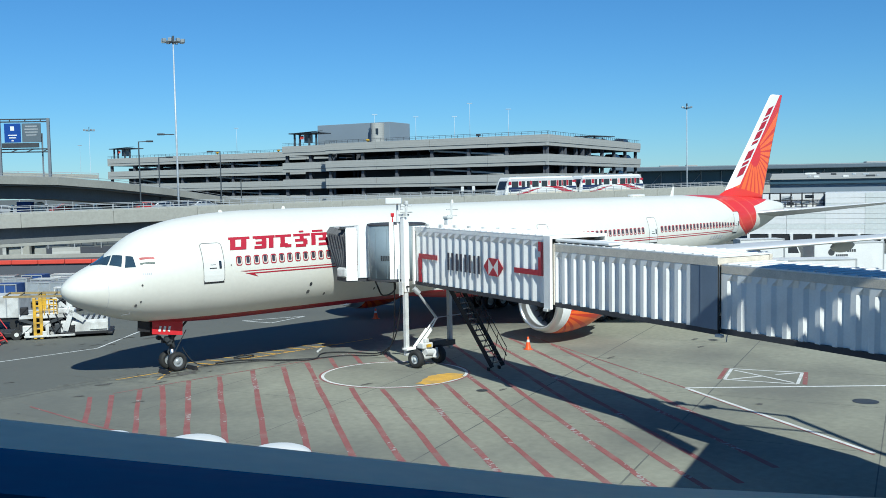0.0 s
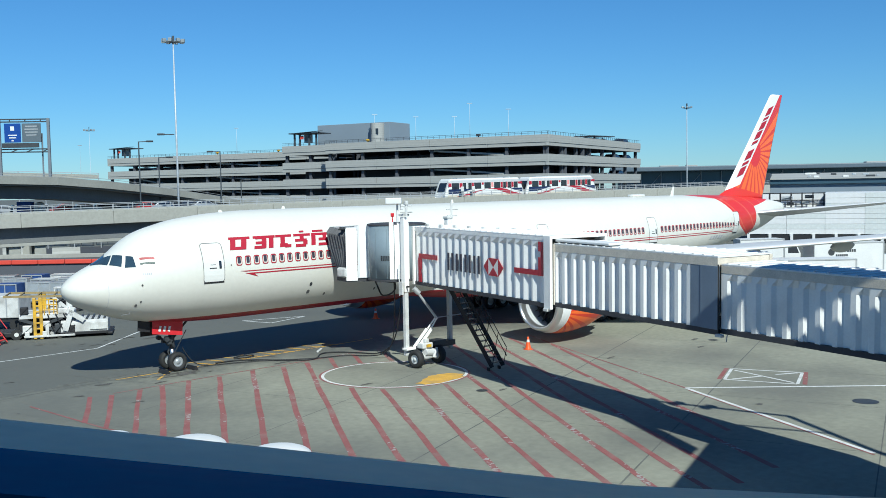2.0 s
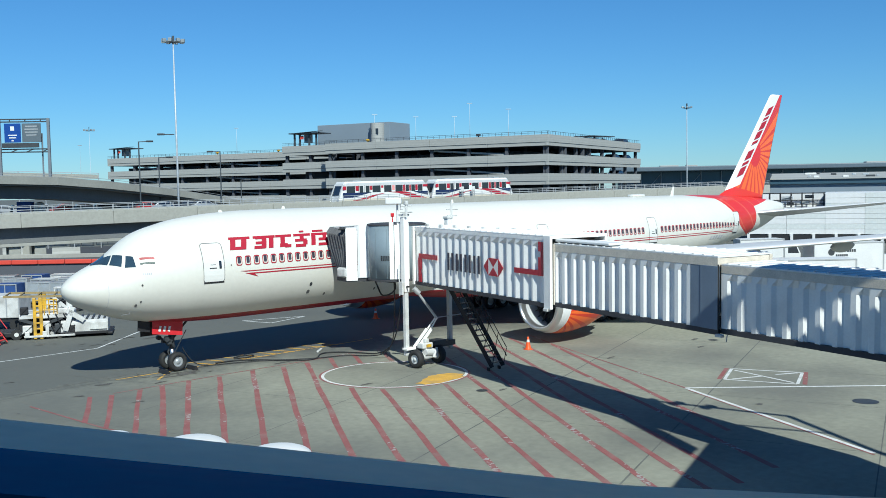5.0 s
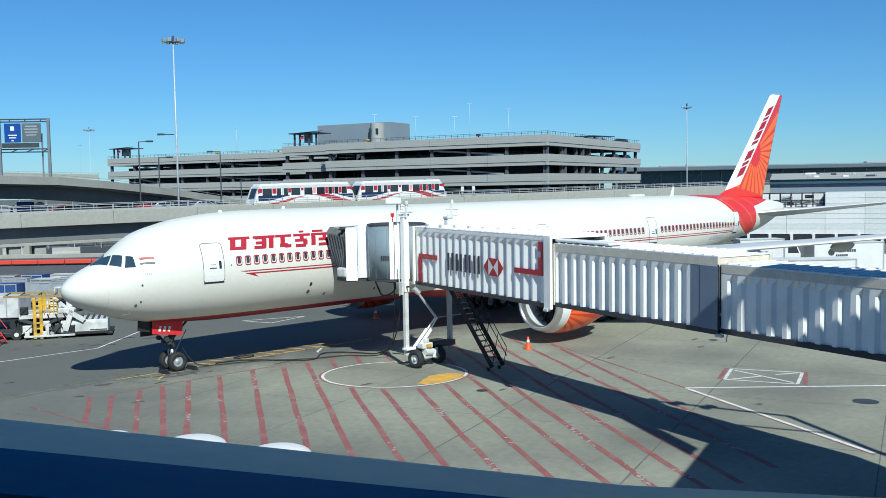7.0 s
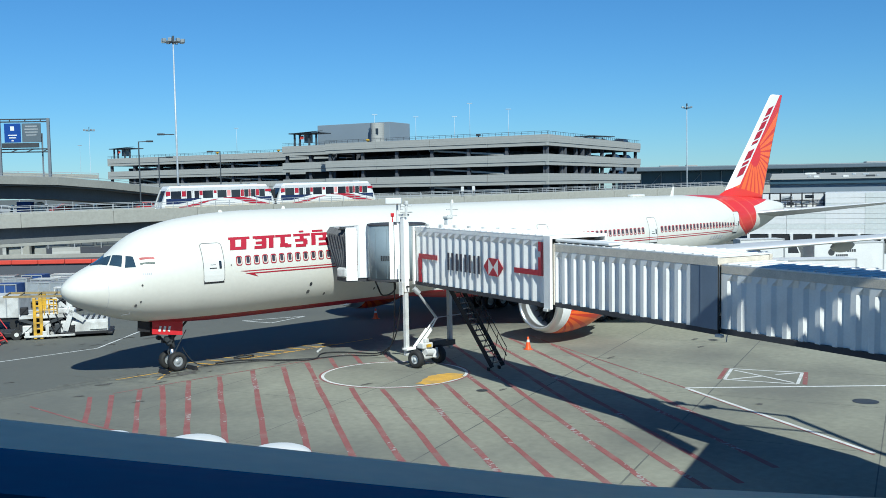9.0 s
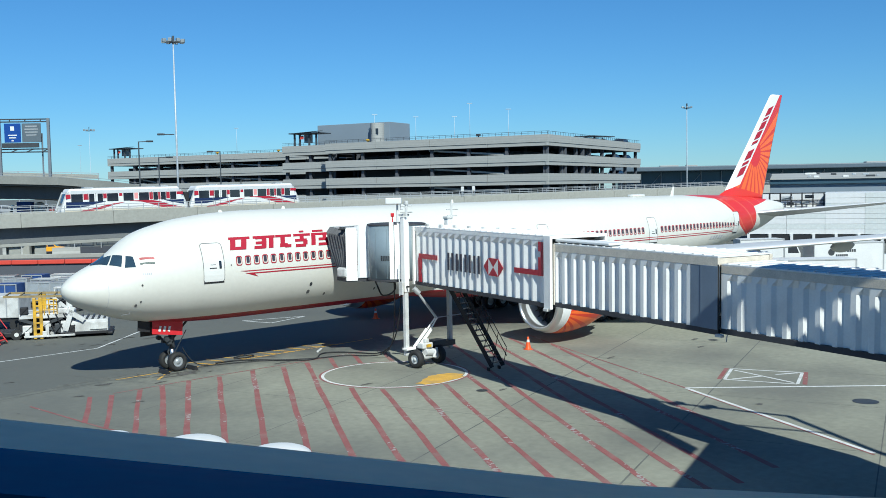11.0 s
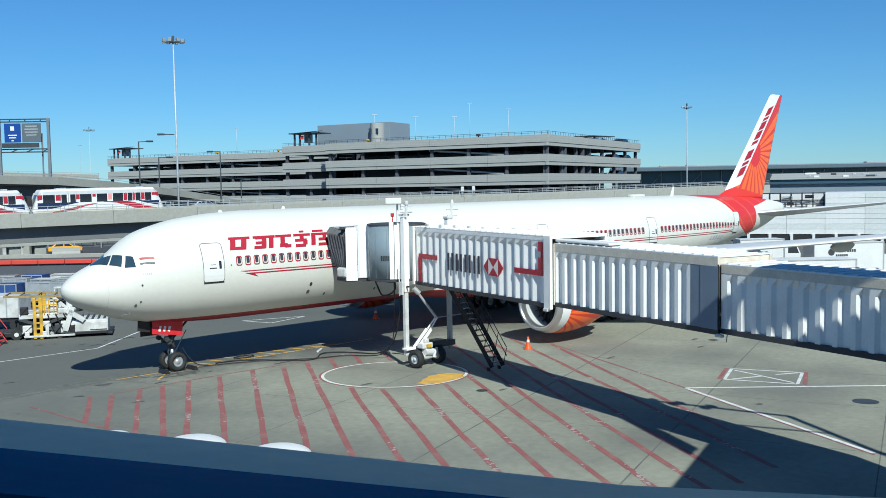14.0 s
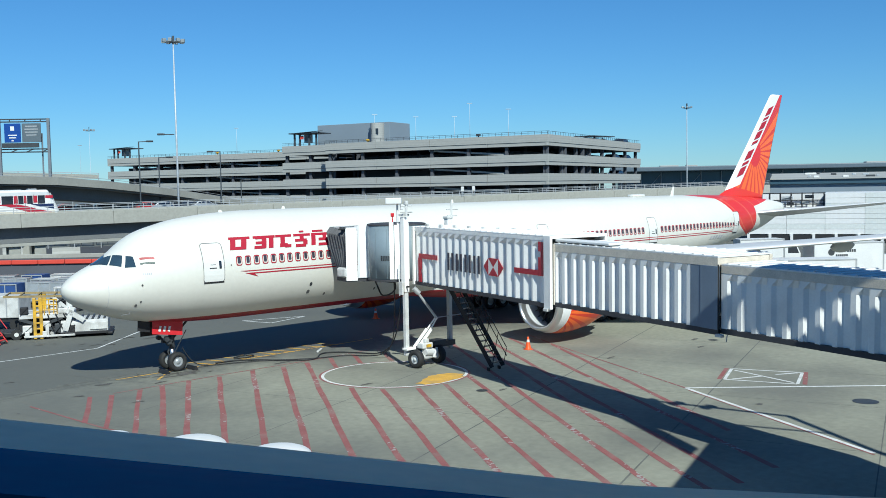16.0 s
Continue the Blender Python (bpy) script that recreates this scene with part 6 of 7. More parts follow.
# ---- sign gantry ----
gp = sight(-0.4011, 128)
GG = Matrix.Translation((gp.x, gp.y, 11.88)) @ Matrix.Rotation(math.atan2(-RX.y, -RX.x) + 0.06, 4, "Z") @ Matrix.Scale(1.094, 4)
M_GANTRY = mat("gantry_steel", (0.20, 0.22, 0.24), 0.5, 0.3, var=0.1)
gantry = thing("sign_gantry", GG, "grey steel gantry with blue and grey road signs", "road sign")
for c_, s_ in (((0, 0, 3.05), (.32, .32, 7.9)), ((.95, -.5, 2.2), (.16, .16, 6.1)), ((5.75, 0, 3.05), (.32, .32, 7.9))):
    piece("post", c_, s_, M_GANTRY, gantry, .03)
bm = NB()
for z in (6.6, 6.9):
    box(bm, (3.6, 0, z), (7.2, .14, .14))
for i in range(4):
    box(bm, (.9 + 1.8 * i, 0, 6.75), (.1, .12, .3))
part("top_beam", bm, M_STEEL, gantry)
bm = NB()
for z in (3.35, 3.0):
    box(bm, (3.6, 0, z), (7.2, .14, .14))
for i in range(5):
    beam(bm, (1.8 * i, 0, 3.35), (1.8 * i + .9, 0, 3.0), .1, .1)
part("truss", bm, M_STEEL, gantry)
piece("light_trough", (3.25, 0.2, 3.8), (4.3, .25, .55), M_STEEL, gantry, .03)
bm = NB()
box(bm, (4.1, 0.25, 5.27), (1.9, .12, 2.25), .02)
s1 = part("sign_panel", bm, M_SIGNBLUE, gantry, "blue road sign panel with white bars")
bm = NB()
for z, w in ((5.0, 1.3), (4.7, 1.0), (4.35, .35)):
    box(bm, (4.1, 0.325, z), (w * .8, .02, .13))
box(bm, (4.1, 0.325, 5.8), (.45, .02, .5))
part("sign_bar", bm, M_SIDING, s1)
bm = NB()
box(bm, (1.9, 0.25, 5.27), (2.2, .12, 2.25), .02)
s2 = part("sign_panel", bm, mat("sign_grey_face", (0.10, 0.125, 0.145), 0.6), gantry, "grey road sign panel with pale bars")
bm = NB()
for z, w in ((6.05, 1.4), (5.7, 1.6), (5.35, 1.5), (5.0, 1.2)):
    box(bm, (1.9, 0.325, z), (w, .02, .12))
part("sign_bar", bm, M_RAIL, s2)

# ---- far terminal and concourse ----
p0, p1 = sight(0.20, 262), sight(0.50, 250)
d = (p1 - p0).normalized()
HALL = Matrix.Translation(p0) @ Matrix.Rotation(math.atan2(d.y, d.x), 4, "Z")
hall = tagged(new("terminal_hall_far"), "long dark glass terminal hall with white roof trusses", "building")
hall.matrix_world = HALL
bm = NB()
box(bm, (60, 20, 6.3), (130, 40, 12.6))
part("glass_wall", bm, M_HALL, hall, "dark glazed wall")
bm = NB()
box(bm, (60, 18, 13.2), (134, 48, 1.2), .2)
part("hall_roof", bm, mat("hall_roof", (0.10, 0.13, 0.16), 0.5), hall, "dark flat roof")
bm = NB()
for i in range(26):
    a = -4 + 5.2 * i
    beam(bm, (a, -.15, 2), (a, -.15, 12.4), .25, .25)
    beam(bm, (a, -.2, 6), (a + 5.2, -.2, 12 if i % 2 else 6), .15, .15)
part("mullion", bm, M_GREYBLD, hall)
for a, w in ((9, 5), (15, 3), (63, 6), (72, 3)):
    piece("roof_plant", (a, 8, 14.05), (w, 3, .5), M_GARAGE, hall, .1)

q0, q1 = sight(0.315, 153), sight(0.55, 141)
d = (q1 - q0).normalized()
CB = Matrix.Translation(q0) @ Matrix.Rotation(math.atan2(d.y, d.x), 4, "Z")
conc = tagged(new("concourse_building"), "white panelled concourse building with horizontal siding", "building")
conc.matrix_world = CB
bm = NB()
box(bm, (27.6, 8, 4.5), (32.8, 15.6, 6.3))
box(bm, (5.6, 8, 3.4), (11.2, 15.6, 4.1))
part("wall", bm, M_SIDING, conc, "white siding wall")
bm = NB()
box(bm, (6.5, 4.2, 6.5), (9.4, .2, 2.1))
part("wall", bm, M_SIDING, conc, "white recessed wall")
for k in range(8):
    for a in range(0 if k < 5 else 2, 8):
        piece("siding_panel", (5.6 * a + 2.8, 0.1, 1.75 + .79 * k), (5.56, .10, .755), (M_SIDING, M_SIDING2)[(3 * a + 5 * k + a * k) % 4 == 1], conc, .012)
bm = NB()
for i in range(14):
    box(bm, (1.5 + 3.2 * i, .3, .75), (2.6, .3, 1.3))
part("door_opening", bm, M_DARK, conc, "dark loading openings")
bm = NB()
for i in range(15):
    box(bm, (.0 + 3.2 * i, .1, .7), (.4, .5, 1.4))
part("pier", bm, M_SIDING, conc)
r0, r1 = sight(0.337, 175), sight(0.56, 163)
d = (r1 - r0).normalized()
UM = Matrix.Translation(r0) @ Matrix.Rotation(math.atan2(d.y, d.x), 4, "Z")
upper = tagged(new("concourse_upper"), "grey upper concourse storey with dark window band", "building")
upper.matrix_world = UM
bm = NB()
box(bm, (25, 8, 4.7), (50, 15, 9.4))
part("wall", bm, M_GREYBLD, upper)
bm = NB()
box(bm, (25, .2, 9.4), (50, .5, .8))
part("window_band", bm, M_HALL, upper, "dark glazed window band")
bm = NB()
loft(bm, [[(a, -.4, 9.82), (a, -.4, 9.95), (a, 14.5, 11.0), (a, 14.5, 10.7)] for a in (-.5, 50.5)])
part("roof", bm, M_GARAGE, upper, "pale low-pitched roof")
bm = NB()
box(bm, (25, -.1, 7.2), (50, .3, .35), .05)
part("wall_trim", bm, M_POLED, upper)
rq = random.Random(8)
for i in range(16):
    a, y = rq.uniform(1, 30), rq.uniform(2, 11)
    zr = 9.95 + (y + .4) * .0705
    piece("roof_plant", (a, y, zr + .14), (rq.choice((.5, .9, 1.5)), .8, .34), (M_SIDING, M_ULD, M_STEEL)[i % 3], upper, .05)
bm = NB()
box(bm, (-1.5, 4, 5.5), (3, 10, 11), .05)
part("dark_core", bm, mat("dark_core", (0.035, 0.045, 0.06), 0.6), upper)
# dark steel frames on the concourse roof
fr = thing("roof_frame", CB @ pose(3.0, .9, 5.46), "black steel service frames on the low concourse roof", "steel frame")
bm = NB()
for i in range(6):
    for y in (0, 2):
        box(bm, (1.6 * i, y, 1.15), (.14, .14, 2.3))
for z in (.5, 1.1, 2.2):
    for y in (0, 2):
        box(bm, (4.0, y, z), (8.2, .12, .12))
part("frame_bars", bm, M_DARK, fr)
for k, (x, z, w_) in enumerate(((1.1, .5, 1.2), (2.6, 1.3, 1.6), (3.1, .4, 1.0), (5.2, .6, 1.4), (5.9, 1.5, 1.3), (7.0, .5, .9))):
    bm = NB()
    box(bm, (x, 1, z + .15), (w_, 1.4, .5), .06)
    rod(bm, (x - w_ / 2, .2, z + .1), (x + w_ / 2, .2, z + .35), .09, 8)
    part("frame_plant", bm, (M_STEEL, M_RAIL)[k % 2], fr, "dark ducts and machinery in the frame")


# ---- trucks beyond the wing ----
def box_truck(m, L, W_, z0, z1, label, cabw=True, bars=False):
    t = thing("service_truck", m, label, "truck", "service trucks")
    bm = NB()
    box(bm, (0, 0, (z0 + z1) / 2), (L, W_, z1 - z0), .05)
    b = part("cargo_box", bm, M_TRUCK, t, "white cargo box")
    bm = NB()
    for x in (-L / 2, L / 2):
        box(bm, (x, -W_ / 2 - .01, (z0 + z1) / 2), (.12, .06, z1 - z0), .01)
    box(bm, (0, -W_ / 2 - .01, z1 - .05), (L, .06, .12), .01)
    box(bm, (0, -W_ / 2 - .01, z0 + .05), (L, .06, .12), .01)
    part("box_rail", bm, M_RAIL, b)
    bm = NB()
    box(bm, (.3, 0, .75), (L + 1.4, .9, .3))
    part("chassis", bm, M_DARK, t)
    if cabw:
        bm = NB()
        rr = [[(L / 2 + .15, y, .6), (L / 2 + 1.9, y, .6), (L / 2 + 1.95, y, 1.5), (L / 2 + 1.5, y, 2.5), (L / 2 + .15, y, 2.6)] for y in (-1.1, 1.1)]
        loft(bm, rr)
        c = part("truck_cab", bm, M_TRUCK, t, "white truck cab")
        bm = NB()
        for y in (-1.115, 1.115):
            bm.faces.new([bm.verts.new(v) for v in ((L / 2 + .5, y, 1.55), (L / 2 + 1.75, y, 1.55), (L / 2 + 1.45, y, 2.3), (L / 2 + .5, y, 2.3))])
        part("cab_glass", bm, M_DARKGLASS, c)
    for x in (-L / 2 + 1.2, L / 2 + .9):
        for y in (-1, 1):
            bm = NB()
            rod(bm, (x, y - .16, .48), (x, y + .16, .48), .48, 20)
            part("wheel", bm, M_TYRE, t)
    if bars:
        bm = NB()
        for i in range(6):
            box(bm, (-1.25 + .17 * i, -W_ / 2 - .02, z0 + 1.92), (.12, .02, .24))
        for i in range(4):
            box(bm, (-.1 + .22 * i, -W_ / 2 - .02, z0 + 1.92), (.16, .02, .24))
        for i in range(6):
            box(bm, (-1.2 + .2 * i, -W_ / 2 - .02, z0 + 1.5), (.14, .02, .18))
        part("lettering_bar", bm, M_STEEL, b, "dark lettering bars")
        bm = NB()
        bmesh.ops.create_circle(bm, cap_ends=True, segments=20, radius=.32, matrix=Matrix.Translation((-1.7, -W_ / 2 - .015, z0 + 1.8)) @ Matrix.Rotation(math.pi / 2, 4, "X"))
        part("emblem", bm, M_STEEL, b)
    return t


p = sight(0.412, 92)
box_truck(pose(p.x, p.y, 0, 0, 0, -43 + 4), 6.7, 2.5, 1.15, 3.85, "white catering truck with dark lettering bars", True, True)
p = sight(0.3745, 78)
box_truck(pose(p.x, p.y, 0, 0, 0, -43 + 2), 7.1, 2.4, 1.0, 3.45, "long white box truck beside the wing", False)
p = sight(0.325, 110)
box_truck(pose(p.x, p.y, 0, 0, 0, -40), 5.0, 2.3, 1.0, 3.2, "white service truck under the wing", True)
p = sight(0.50, 105)
box_truck(pose(p.x, p.y, 0, 0, 0, -40), 6.0, 2.3, 1.0, 3.4, "white service truck parked beyond the wing", True)

# ---- barrier wall under the guideway ----
b0, b1 = sight(-0.50, 94.5), sight(-0.20, 94.5)
d = (b1 - b0).normalized()
BW = Matrix.Translation(b0) @ Matrix.Rotation(math.atan2(d.y, d.x), 4, "Z")
wall = tagged(new("barrier_wall"), "construction barrier with red and white bands under the guideway", "barrier", kind="structure")
wall.matrix_world = BW
for i in range(12):
    piece("red_band", (1.3 + 2.6 * i, 0, 3.08), (2.56, .3, .42), M_BARRED, wall, .06)
bm = NB()
box(bm, (15, .3, 3.62), (32, .25, .42), .05)
part("pale_band", bm, M_CONC, wall)
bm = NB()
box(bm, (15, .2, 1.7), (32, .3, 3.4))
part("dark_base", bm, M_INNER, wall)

# road behind with barriers
bm = NB()
p0, p1 = sight(-0.62, 155), sight(0.1, 190)
dd = (p1 - p0).normalized()
nn = Vector((-dd.y, dd.x, 0))
slab(bm, [(p0 - dd * 150 - nn * 16).xy, (p1 - nn * 16).xy, (p1 + nn * 9).xy, (p0 - dd * 150 + nn * 9).xy], -.2, .02)
tagged(link_mesh("road", bm, mat("asphalt", (0.055, 0.055, 0.058), 0.9, var=0.15, fine=8)), "dark asphalt terminal road under the ramp", "road", kind="structure")
ROAD_TURN = math.degrees(math.atan2(dd.y, dd.x))
TAXI_AT = sight(-0.373, 158.5)
for px_ in (-0.388, -0.4265, -0.4555):
    c = sight(px_, 154.5)
    bm = NB()
    pr = [(-.34, 0), (-.16, .5), (-.12, 1.1), (.12, 1.1), (.16, .5), (.34, 0)]
    mm = Matrix.Translation(c) @ Matrix.Rotation(radians(ROAD_TURN), 4, "Z")
    loft(bm, [[mm @ Vector((x, y, z)) for y, z in pr] for x in (-2.1, 2.1)])
    tagged(link_mesh("concrete_barrier", bm, M_GARAGE), "pale concrete road barrier beside the terminal road", "barrier", "road barriers")
taxi_a = car_mesh(M_TAXI, pose(TAXI_AT.x, TAXI_AT.y, 0.02, 0, 0, ROAD_TURN) @ Matrix.Scale(1.15, 4), "bright yellow taxi driving on the terminal road", "taxis")
taxi_b = car_mesh(M_TAXI, pose(TAXI_AT.x, TAXI_AT.y, 0.02, 0, 0, ROAD_TURN) @ Matrix.Scale(1.15, 4), "bright yellow taxi driving on the terminal road", "taxis")


# ---- cargo equipment beyond the nose ----
def loader():
    t = thing("cargo_loader", pose(5.3, 18.6, 0, 0, 0, -27), "white and yellow cargo loader with raised platform", "cargo loader")
    bm = NB()
    rr = [[(x, y, z) for y, z in ((-1.4, .25), (-1.4, 1.0), (-1.2, 1.15), (1.2, 1.15), (1.4, 1.0), (1.4, .25))] for x in (1.9, 4.9)]
    loft(bm, rr)
    part("bridge_platform", bm, M_EQUIP, t, "white low front platform")
    bm = NB()
    for i in range(8):
        rod(bm, (2.0 + .38 * i, -1.15, 1.2), (2.0 + .38 * i, 1.15, 1.2), .07, 8)
    part("roller_bed", bm, M_STEEL, t, "dark roller bed")
    bm = NB()
    box(bm, (1.0, 0, .35), (6.5, 2.2, .3), .04)
    part("chassis", bm, M_DARK, t, "dark chassis")
    bm = NB()
    for y in (-1.25, 1.25):
        beam(bm, (-.7, y, .4), (2.0, y, 1.4), .14, .2)
        beam(bm, (2.0, y, .4), (-.7, y, 1.4), .14, .2)
    part("scissor_lift", bm, M_STEEL, t, "dark scissor lift")
    # added block that keeps the space under the platform dark
    bm = NB()
    box(bm, (.7, 0, .9), (2.9, 2.0, .8), .06)
    part("power_pack", bm, M_DARK, t, "dark block filling the space under the platform")
    for x in (1.05, 2.15):
        piece("front_post", (x, -1.36, .62), (.22, .16, .95), M_EQUIP, t, .02)
    bm = NB()
    box(bm, (1.0, 0, 1.55), (3.4, 2.7, .34), .05)
    part("main_platform", bm, M_EQUIP, t, "white raised platform")
    bm = NB()
    for x in (.3, .7):
        box(bm, (x, -1.4, 1.42), (.2, .22, 2.75), .02)
    for k in range(7):
        box(bm, (.5, -1.42, .35 + .38 * k), (.5, .14, .1), .02)
    part("guide_tower", bm, M_YELLOW, t, "yellow ladder tower")
    bm = NB()
    box(bm, (.5, 1.3, 1.5), (.5, .2, 2.75), .02)
    part("guide_tower", bm, M_YELLOW, t, "yellow rear tower")
    bm = NB()
    for z in (1.95, 2.3, 2.65):
        rod(bm, (.75, -1.38, z), (1.7, -1.38, z), .035, 6)
    for x in (.9, 1.2, 1.5, 1.7):
        rod(bm, (x, -1.38, 1.65), (x, -1.38, 2.65), .035, 6)
    part("guard_rail", bm, M_YELLOW, t, "yellow guard rail")
    bm = NB()
    box(bm, (1.5, -.95, 2.2), (.5, .5, 1.05), .05)
    box(bm, (2.5, -1.0, 2.1), (.35, .7, .9), .06)
    beam(bm, (1.5, -1.3, 2.8), (2.6, -1.3, 1.75), .1, .2)
    box(bm, (2.25, -1.1, 1.85), (1.0, .6, .35), .06)
    part("operator_stand", bm, M_EQUIP, t, "white operator stand")
    bm = NB()
    box(bm, (2.1, -1.0, 2.4), (.3, .3, .6), .04)
    box(bm, (2.75, -1.0, 2.3), (.16, .5, .7), .04)
    part("control_box", bm, M_DARK, t)
    bm = NB()
    for a, b in (((2.3, -1.5, 1.9), (3.4, -1.5, 1.15)), ((2.2, -1.5, .5), (2.7, -1.5, 2.1))):
        beam(bm, a, b, .18, .32)
    box(bm, (4.3, -1.46, .75), (1.1, .1, .5), .03)
    part("side_arm", bm, M_EQUIP, t, "white folding side arms")
    bm = NB()
    beam(bm, (-1.6, -1.3, 2.95), (2.5, -1.3, 2.82), .1, .14)
    beam(bm, (-1.6, 1.2, 2.95), (2.5, 1.2, 2.82), .1, .14)
    for x in (-1.5, -.6, .5, 1.5, 2.4):
        beam(bm, (x, -1.3, 2.93 - .03 * x), (x, 1.2, 2.93 - .03 * x), .08, .08)
    part("top_frame", bm, M_TIMBER, t, "ochre overhead frame of the platform")
    for k, (x, z, w_, h_) in enumerate(((-.35, 1.95, .5, .5), (.95, 1.0, .7, .4), (1.75, .7, .5, .6), (2.6, .62, .4, .5), (-.2, .7, .6, .5), (1.95, 2.62, .5, .3))):
        bm = NB()
        box(bm, (x, -1.28 + .05 * (k % 3), z), (w_, .3, h_), .05)
        rod(bm, (x - w_ / 2, -1.45, z - h_ / 2), (x + w_ / 2, -1.44, z + h_ / 2), .035, 6)
        part("machine_box", bm, (M_DARK, M_EQUIP, M_STEEL)[k % 3], t)
    bm = NB()
    box(bm, (1.2, -1.5, .22), (3.2, .12, .14), .03)
    for x in (-.2, .9):
        box(bm, (x, -1.5, .36), (.3, .14, .4), .04)
    part("outrigger_rail", bm, M_EQUIP, t, "white low outrigger rail")
    bm = NB()
    for k in range(3):
        rod(bm, (1.1 + .5 * k, -1.45, 1.7), (1.5 + .5 * k, -1.5, .5 + .2 * k), .04, 6)
    part("hydraulic_hose", bm, M_DARK, t, "black hydraulic hoses")
    bm = NB()
    box(bm, (5.0, 0, .2), (.4, 2.9, .16), .05)
    box(bm, (3.4, -1.46, .3), (3.0, .12, .2), .03)
    part("bumper", bm, M_DARK, t, "black rubber bumper")
    for x in (-.9, 1.35):
        for y in (-1.05, 1.05):
            bm = NB()
            rod(bm, (x, y - .15, .36), (x, y + .15, .36), .36, 20)
            w = part("wheel", bm, M_TYRE, t, smooth=False)
            bm = NB()
            rod(bm, (x, y - .17, .36), (x, y + .17, .36), .15, 14)
            part("rim", bm, M_EQUIP, w)
    return t


loader()


def container(m, material, label, w=2.0, d=1.55, h=1.62, dolly=True):
    t = thing("baggage_container", m, label, "container", "baggage containers")
    z = 0.55 if dolly else 0.0
    bm = NB()
    rr = [[(-w / 2 + (.0 if k else 0), y, z), (w / 2 * .78, y, z), (w / 2, y, z + .45), (w / 2, y, z + h), (-w / 2, y, z + h)] for k, y in enumerate((-d / 2, d / 2))]
    loft(bm, rr)
    b = part("shell", bm, material, t)
    bm = NB()
    for x in (-w / 2 + .04, 0, w / 2 - .04):
        box(bm, (x, -d / 2 - .02, z + h / 2 + .1), (.07, .05, h - .2))
    box(bm, (0, -d / 2 - .02, z + h - .04), (w, .06, .09))
    part("edge_frame", bm, M_RAIL, b)
    if dolly:
        bm = NB()
        box(bm, (0, 0, .46), (w + .3, d, .12), .02)
        rod(bm, (w / 2, 0, .4), (w / 2 + .9, 0, .3), .04, 6)
        part("dolly_frame", bm, M_STEEL, t, "dark dolly frame")
        for x in (-w / 2 + .3, w / 2 - .3):
            for y in (-.6, .6):
                bm = NB()
                rod(bm, (x, y - .07, .2), (x, y + .07, .2), .2, 12)
                part("wheel", bm, M_TYRE, t)
    return t


# long white trailer behind the loader
p = sight(-0.443, 70)
tr = thing("baggage_trailer", pose(p.x, p.y, 0, 0, 0, -40), "long white enclosed cargo trailer", "trailer")
bm = NB()
box(bm, (-2.1, 0, 1.72), (5.6, 2.3, 1.6), .06)
bx = part("trailer_box", bm, M_EQUIP, tr, "white trailer box")
for x in (-4.4, -3.0, -1.6, -.2, .66):
    piece("trailer_post", (x, -1.17, 1.72), (.08, .05, 1.56), M_RAIL, bx, .01)
bm = NB()
box(bm, (-1.9, 0, .75), (6.2, 2.0, .3), .03)
part("chassis", bm, M_DARK, tr)
for x in (-3.4, .3):
    for y in (-.9, .9):
        bm = NB()
        rod(bm, (x, y - .13, .4), (x, y + .13, .4), .4, 18)
        part("wheel", bm, M_TYRE, tr)
# rows of containers on dollies
rnd = random.Random(4)
kinds = ((M_ULD, "dented aluminium baggage container on a dolly"), (M_EQUIP, "white baggage container on a dolly"), (M_BLUETARP, "container with blue cover on a dolly"), (M_ULD, "dented aluminium baggage container on a dolly"))
for row, (dist, z, xs0) in enumerate(((83, 0, -0.475), (87, 0, -0.47), (91, 0, -0.48))):
    for i in range(5 if row else 4):
        q = sight(xs0 + 0.0285 * i + rnd.uniform(-.003, .003), dist + rnd.uniform(-.8, .8))
        mm_, lab = kinds[(i * 2 + row + (i == 3)) % 4]
        container(pose(q.x, q.y, 0, 0, 0, -43 + rnd.uniform(-9, 9)), mm_, lab)
q = sight(-0.392, 80)
tug = thing("baggage_tug", pose(q.x, q.y, 0, 0, 0, -30), "small white baggage tug with open cab", "tug")
bm = NB()
rr = [[(x, y, z) for x, z in ((-1.4, .35), (-1.4, .95), (-.2, 1.0), (-.1, .85), (.5, .85), (.6, 1.05), (1.4, .95), (1.45, .35))] for y in (-.7, .7)]
loft(bm, rr)
part("body", bm, M_EQUIP, tug)
bm = NB()
box(bm, (.0, 0, 2.0), (1.5, 1.4, .1), .03)
for x in (-.65, .65):
    for y in (-.65, .65):
        box(bm, (x, y, 1.5), (.08, .08, 1.0))
part("canopy_frame", bm, M_EQUIP, tug)
bm = NB()
for x in (-.9, .95):
    for y in (-.62, .62):
        rod(bm, (x, y - .11, .34), (x, y + .11, .34), .34, 16)
part("wheels", bm, M_TYRE, tug)
